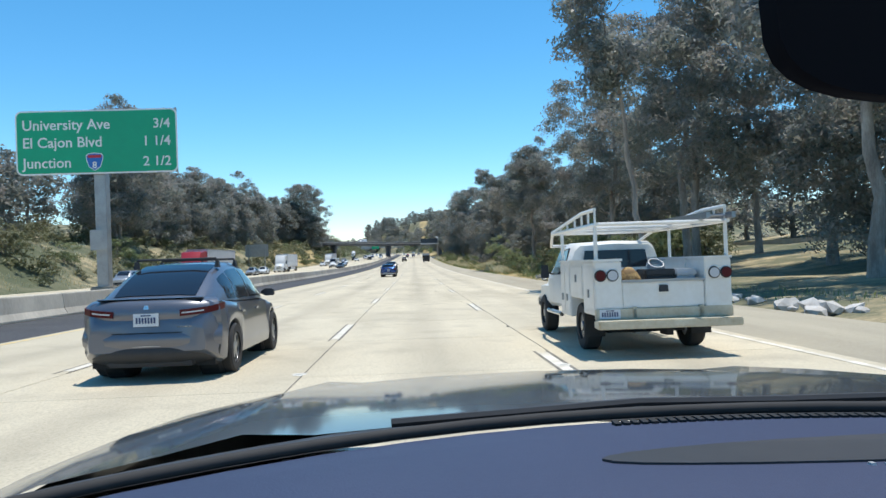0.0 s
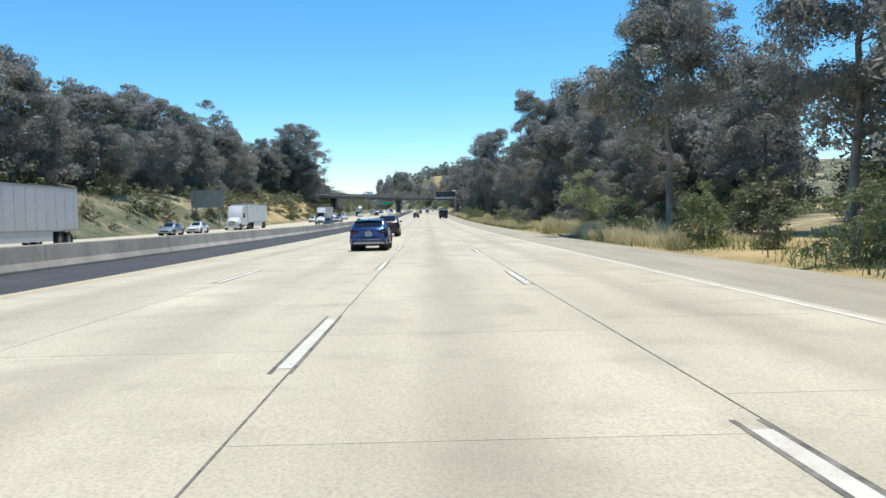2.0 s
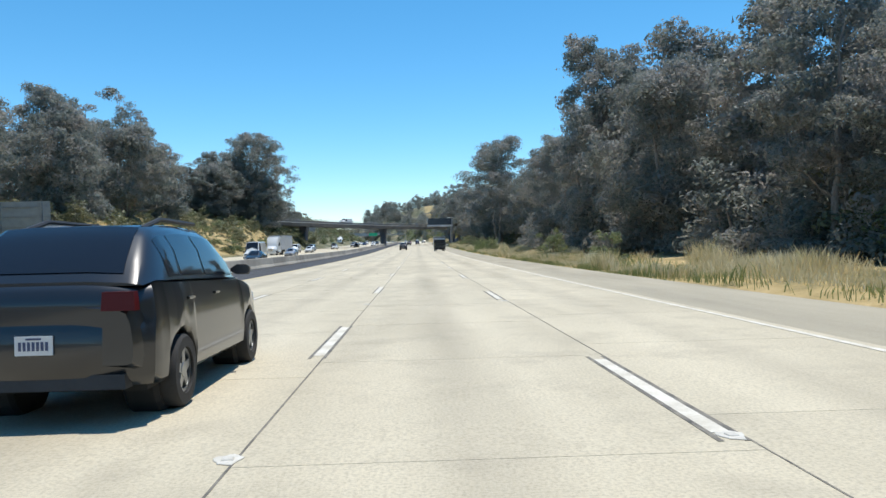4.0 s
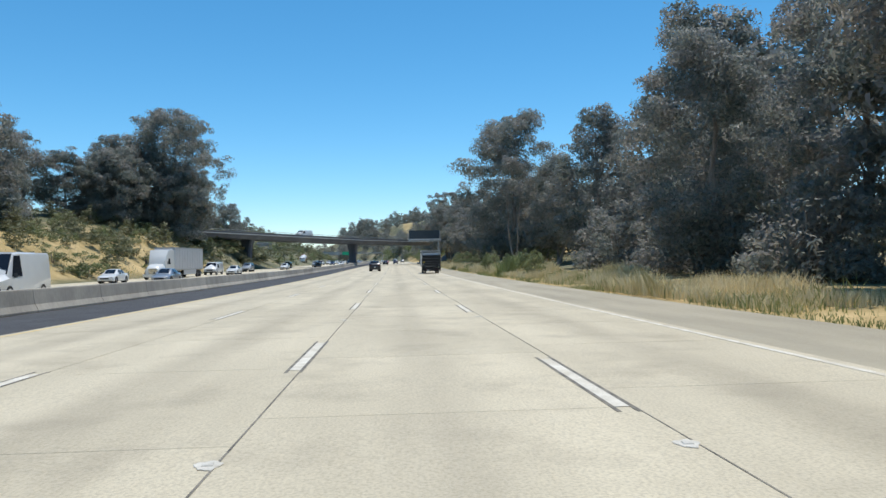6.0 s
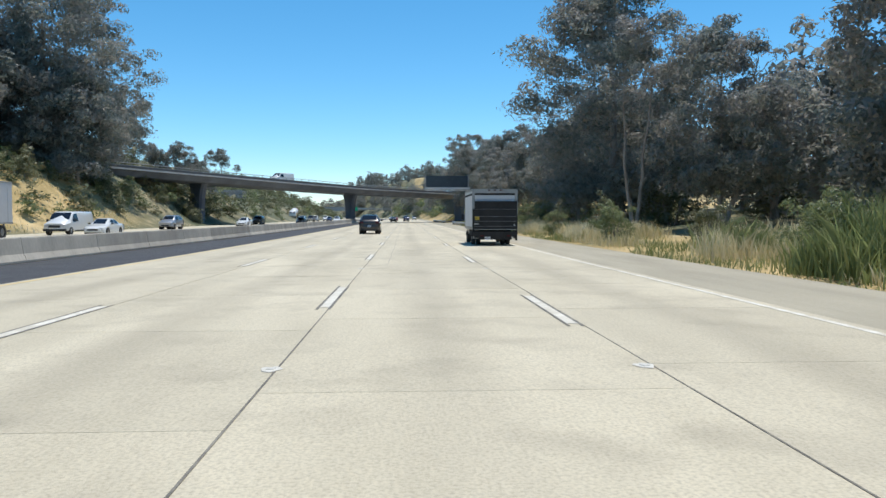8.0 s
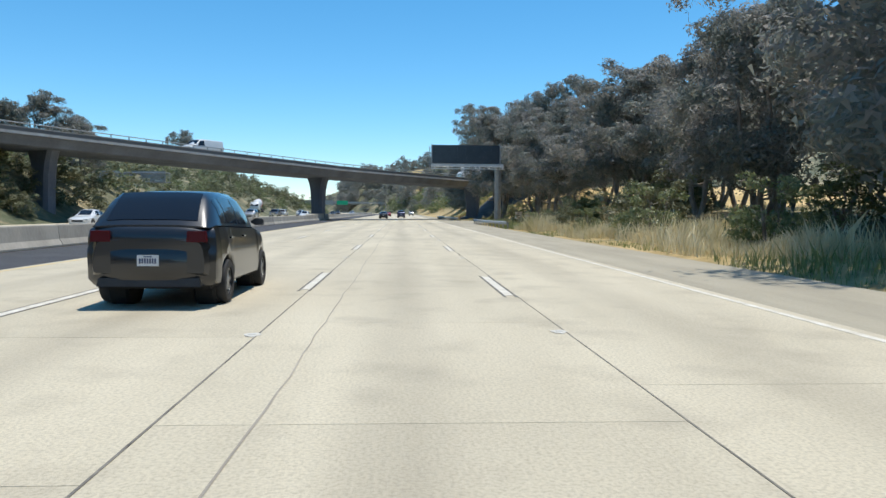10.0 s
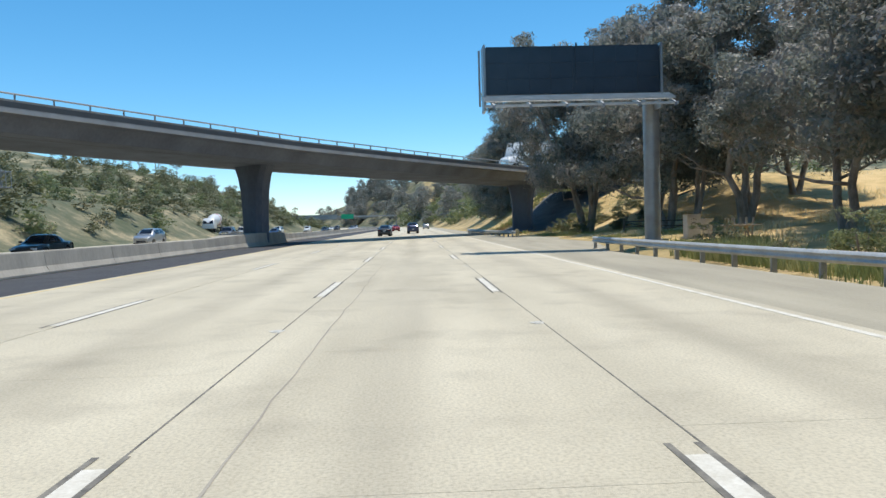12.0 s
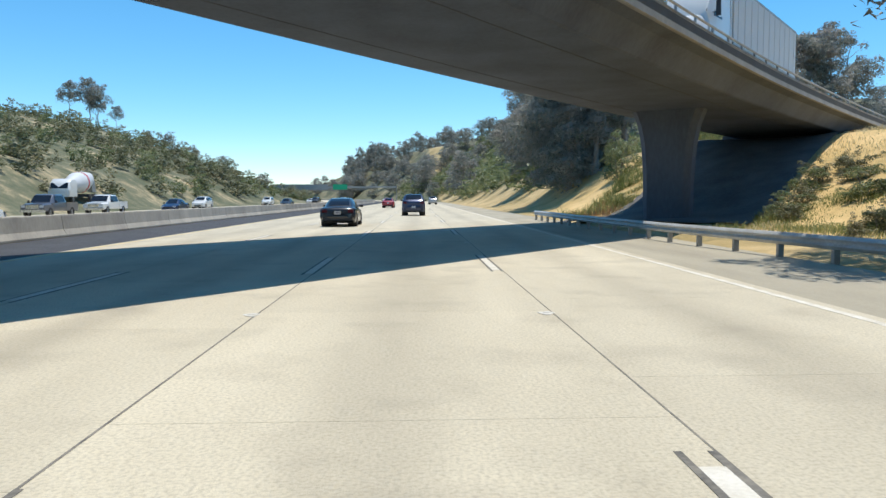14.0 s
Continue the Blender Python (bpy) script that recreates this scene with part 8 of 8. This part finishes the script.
# low wall of the side road behind the trees
wall = part("roadside_wall", Shape().loft([[(46 + 0.02 * (y - 20), y, height(46, y) - 0.4), (46.3 + 0.02 * (y - 20), y, height(46, y) - 0.4), (46.3 + 0.02 * (y - 20), y, height(46, y) + 0.75), (46 + 0.02 * (y - 20), y, height(46, y) + 0.75)] for y in np.arange(-10, 190, 10)]), CONCRETE_OLD)
tagged(wall, "low pale concrete wall of a side road behind the trees", "wall", kind="structure")

# back of a sign that faces the oncoming lanes
bs = thing("sign_back", pose(-35.4, 192.6, height(-35.4, 192.6)), "grey back of a roadside guide sign on two posts", "road sign")
part("panel", Shape().box(-2.7, 2.7, 0.0, 0.04, 3.2, 6.1), SIGN_BACK, bs, bevel=0.01)
for x in (-1.9, 1.9):
    part("post", Shape().box(x - 0.1, x + 0.1, -0.2, -0.002, -0.4, 6.0), STEEL, bs)
for z in (3.7, 4.65, 5.6):
    part("stiffener", Shape().box(-2.6, 2.6, -0.06, -0.003, z - 0.04, z + 0.04), STEEL, bs)

# truss of an overhead sign beyond the overpass, seen from behind
og = thing("overhead_sign_truss", pose(-44.5, 428, 0), "grey truss and back of an overhead sign", "road sign")
for z in (6.3, 7.9):
    for y in (-0.5, 0.5):
        part("chord", Shape().tube([(-8, y, z), (5.6, y, z)], 0.07, 8), STEEL, og)
for k in range(11):
    x = -8 + 1.36 * k
    for y in (-0.5, 0.5):
        part("lattice", Shape().tube([(x, y, 6.3 if k % 2 else 7.9), (min(5.6, x + 1.36), y, 7.9 if k % 2 else 6.3)], 0.04, 6), STEEL, og)
part("panel", Shape().box(-7.2, 4.6, 0.6, 0.66, 6.2, 8.3), SIGN_BACK, og)
part("post", Shape().tube([(-6.6, 0, height(-51, 428) - 0.5), (-6.6, 0, 8.0)], 0.22, 12), STEEL, og, smooth=40)

# far overhead sign and far bridge
fs = thing("far_overhead_sign", pose(bend(800) - 20.5, 800, 0), "distant green overhead freeway sign on a gantry", "road sign")
for x in (-41, 26):
    part("post", Shape().tube([(x, 0, -0.3), (x, 0, 7.6)], 0.25, 10), STEEL, fs)
part("gantry_beam", Shape().box(-41, 26, -0.4, 0.4, 6.9, 7.6), STEEL, fs)
for x0, x1, mt, nm in ((-7.0, 0.5, SIGN_GREEN, "green_panel"), (-39.5, -9.5, SIGN_BACK, "grey_panel")):
    part(nm, Shape().box(x0, x1, -0.55, -0.45, 5.9, 8.7), mt, fs)
fb = thing("far_bridge", pose(0, 0, 0), "distant pale concrete bridge over the freeway", "bridge")
part("deck", Shape().box(-190, -28, 1004, 1015, 7.6, 9.6), CONCRETE_OLD, fb)
part("parapet", Shape().box(-190, -28, 1004, 1004.4, 9.6, 10.6), CONCRETE_OLD, fb)
for x in (-115, -82, -50):
    part("pier", Shape().box(x - 1, x + 1, 1006, 1012, -0.5, 7.6), CONCRETE_OLD, fb)

# small pieces of debris on the carriageway
DEBRIS = material("road_debris", (0.10, 0.09, 0.08), 0.9, amount=0.4)
for k in range(9):
    s = Shape()
    n = 6
    r = rg.uniform(0.02, 0.04)
    ringp = [(math.cos(a) * r * rg.uniform(0.6, 1.3), math.sin(a) * r * 1.6 * rg.uniform(0.6, 1.3)) for a in [j * 1.047 for j in range(n)]]
    s.loft([[(a, b, 0.0) for a, b in ringp], [(a * 0.7, b * 0.7, 0.02) for a, b in ringp]])
    o = part("road_scrap", s, DEBRIS)
    y = rg.uniform(5, 430)
    o.matrix_world = pose(rg.choice((0.12, 3.75, rg.uniform(-3, 7), rg.uniform(-3, 7))), y, 0.002 + rise(y), slope(y)) @ pose(0, 0, 0, 0, 0, rg.uniform(0, 360))
    tagged(o, "small dark scrap of debris on the concrete", "debris", "road debris")

# worn reflective markers on the lane joints, on patches of pale adhesive
ADHESIVE = material("pale_adhesive", (0.70, 0.67, 0.60), 0.85, other=(0.50, 0.47, 0.40), scale=7, fine=40, amount=0.5)
MARKER = material("worn_marker_shell", (0.66, 0.63, 0.56), 0.6, other=(0.45, 0.42, 0.36), scale=12, fine=60, amount=0.5)
edge = [(0.10 * math.cos(a) * (1 + 0.22 * math.sin(3 * a)), 0.13 * math.sin(a) * (1 + 0.18 * math.cos(5 * a))) for a in np.linspace(0, 2 * math.pi, 16, endpoint=False)]
patch = Shape().loft([[(a, b, 0.004) for a, b in edge], [(a * 0.94, b * 0.96, 0.009) for a, b in edge]]).mesh("adhesive_patch")
patch.materials.append(ADHESIVE)
shell = Shape().box(-0.045, 0.045, -0.045, 0.045, 0.008, 0.018, 0.008).mesh("shell")
shell.materials.append(MARKER)
for k in range(-23, 9):
    for x in (0.03, 3.70):
        y = 346.7 + 14.63 * k + rg.uniform(-0.15, 0.15)
        mk = thing("pavement_marker", pose(x, y, rise(y), slope(y), 0, rg.uniform(-9, 9)), "worn reflective pavement marker on a pale adhesive patch", "road marker", "pavement markers")
        part("adhesive_patch", patch, None, mk)
        part("shell", shell, None, mk)



# ---------------------------------------------------------------- concrete slabs of the carriageway
SLAB = 4.65
COLS = ((-7.75, -3.625), (-3.615, 0.079), (0.091, 3.779), (3.791, 7.62))


def slab_shape(x0, x1, length):
    return Shape().box(x0, x1, 0.0005, length - 0.0005, -0.12, 0.0, 0.0015)


for c, (x0, x1) in enumerate(COLS):
    me = slab_shape(x0, x1, SLAB).mesh("slab")
    me.materials.append(CONCRETE_ROAD)
    rest = Shape()
    k, y = 0, Y0 + 1.1 * c
    while y < Y1:
        if c and 0 <= k < 100:
            o = part("slab", me, None, road)
            o.matrix_basis = pose(0, y, rise(y), slope(y))
        else:
            o = bend(y)
            rest.box(x0 + o, x1 + o, y + 0.001, y + SLAB - 0.001, -0.12, 0.0, 0.003)
            rest.v[-8:] = [(a, b, c2 + rise(b)) for a, b, c2 in rest.v[-8:]]
        k += 1
        y += SLAB
    tagged(part("slab_rest", rest, CONCRETE_ROAD, road), kind="stuff").name = "slabs"
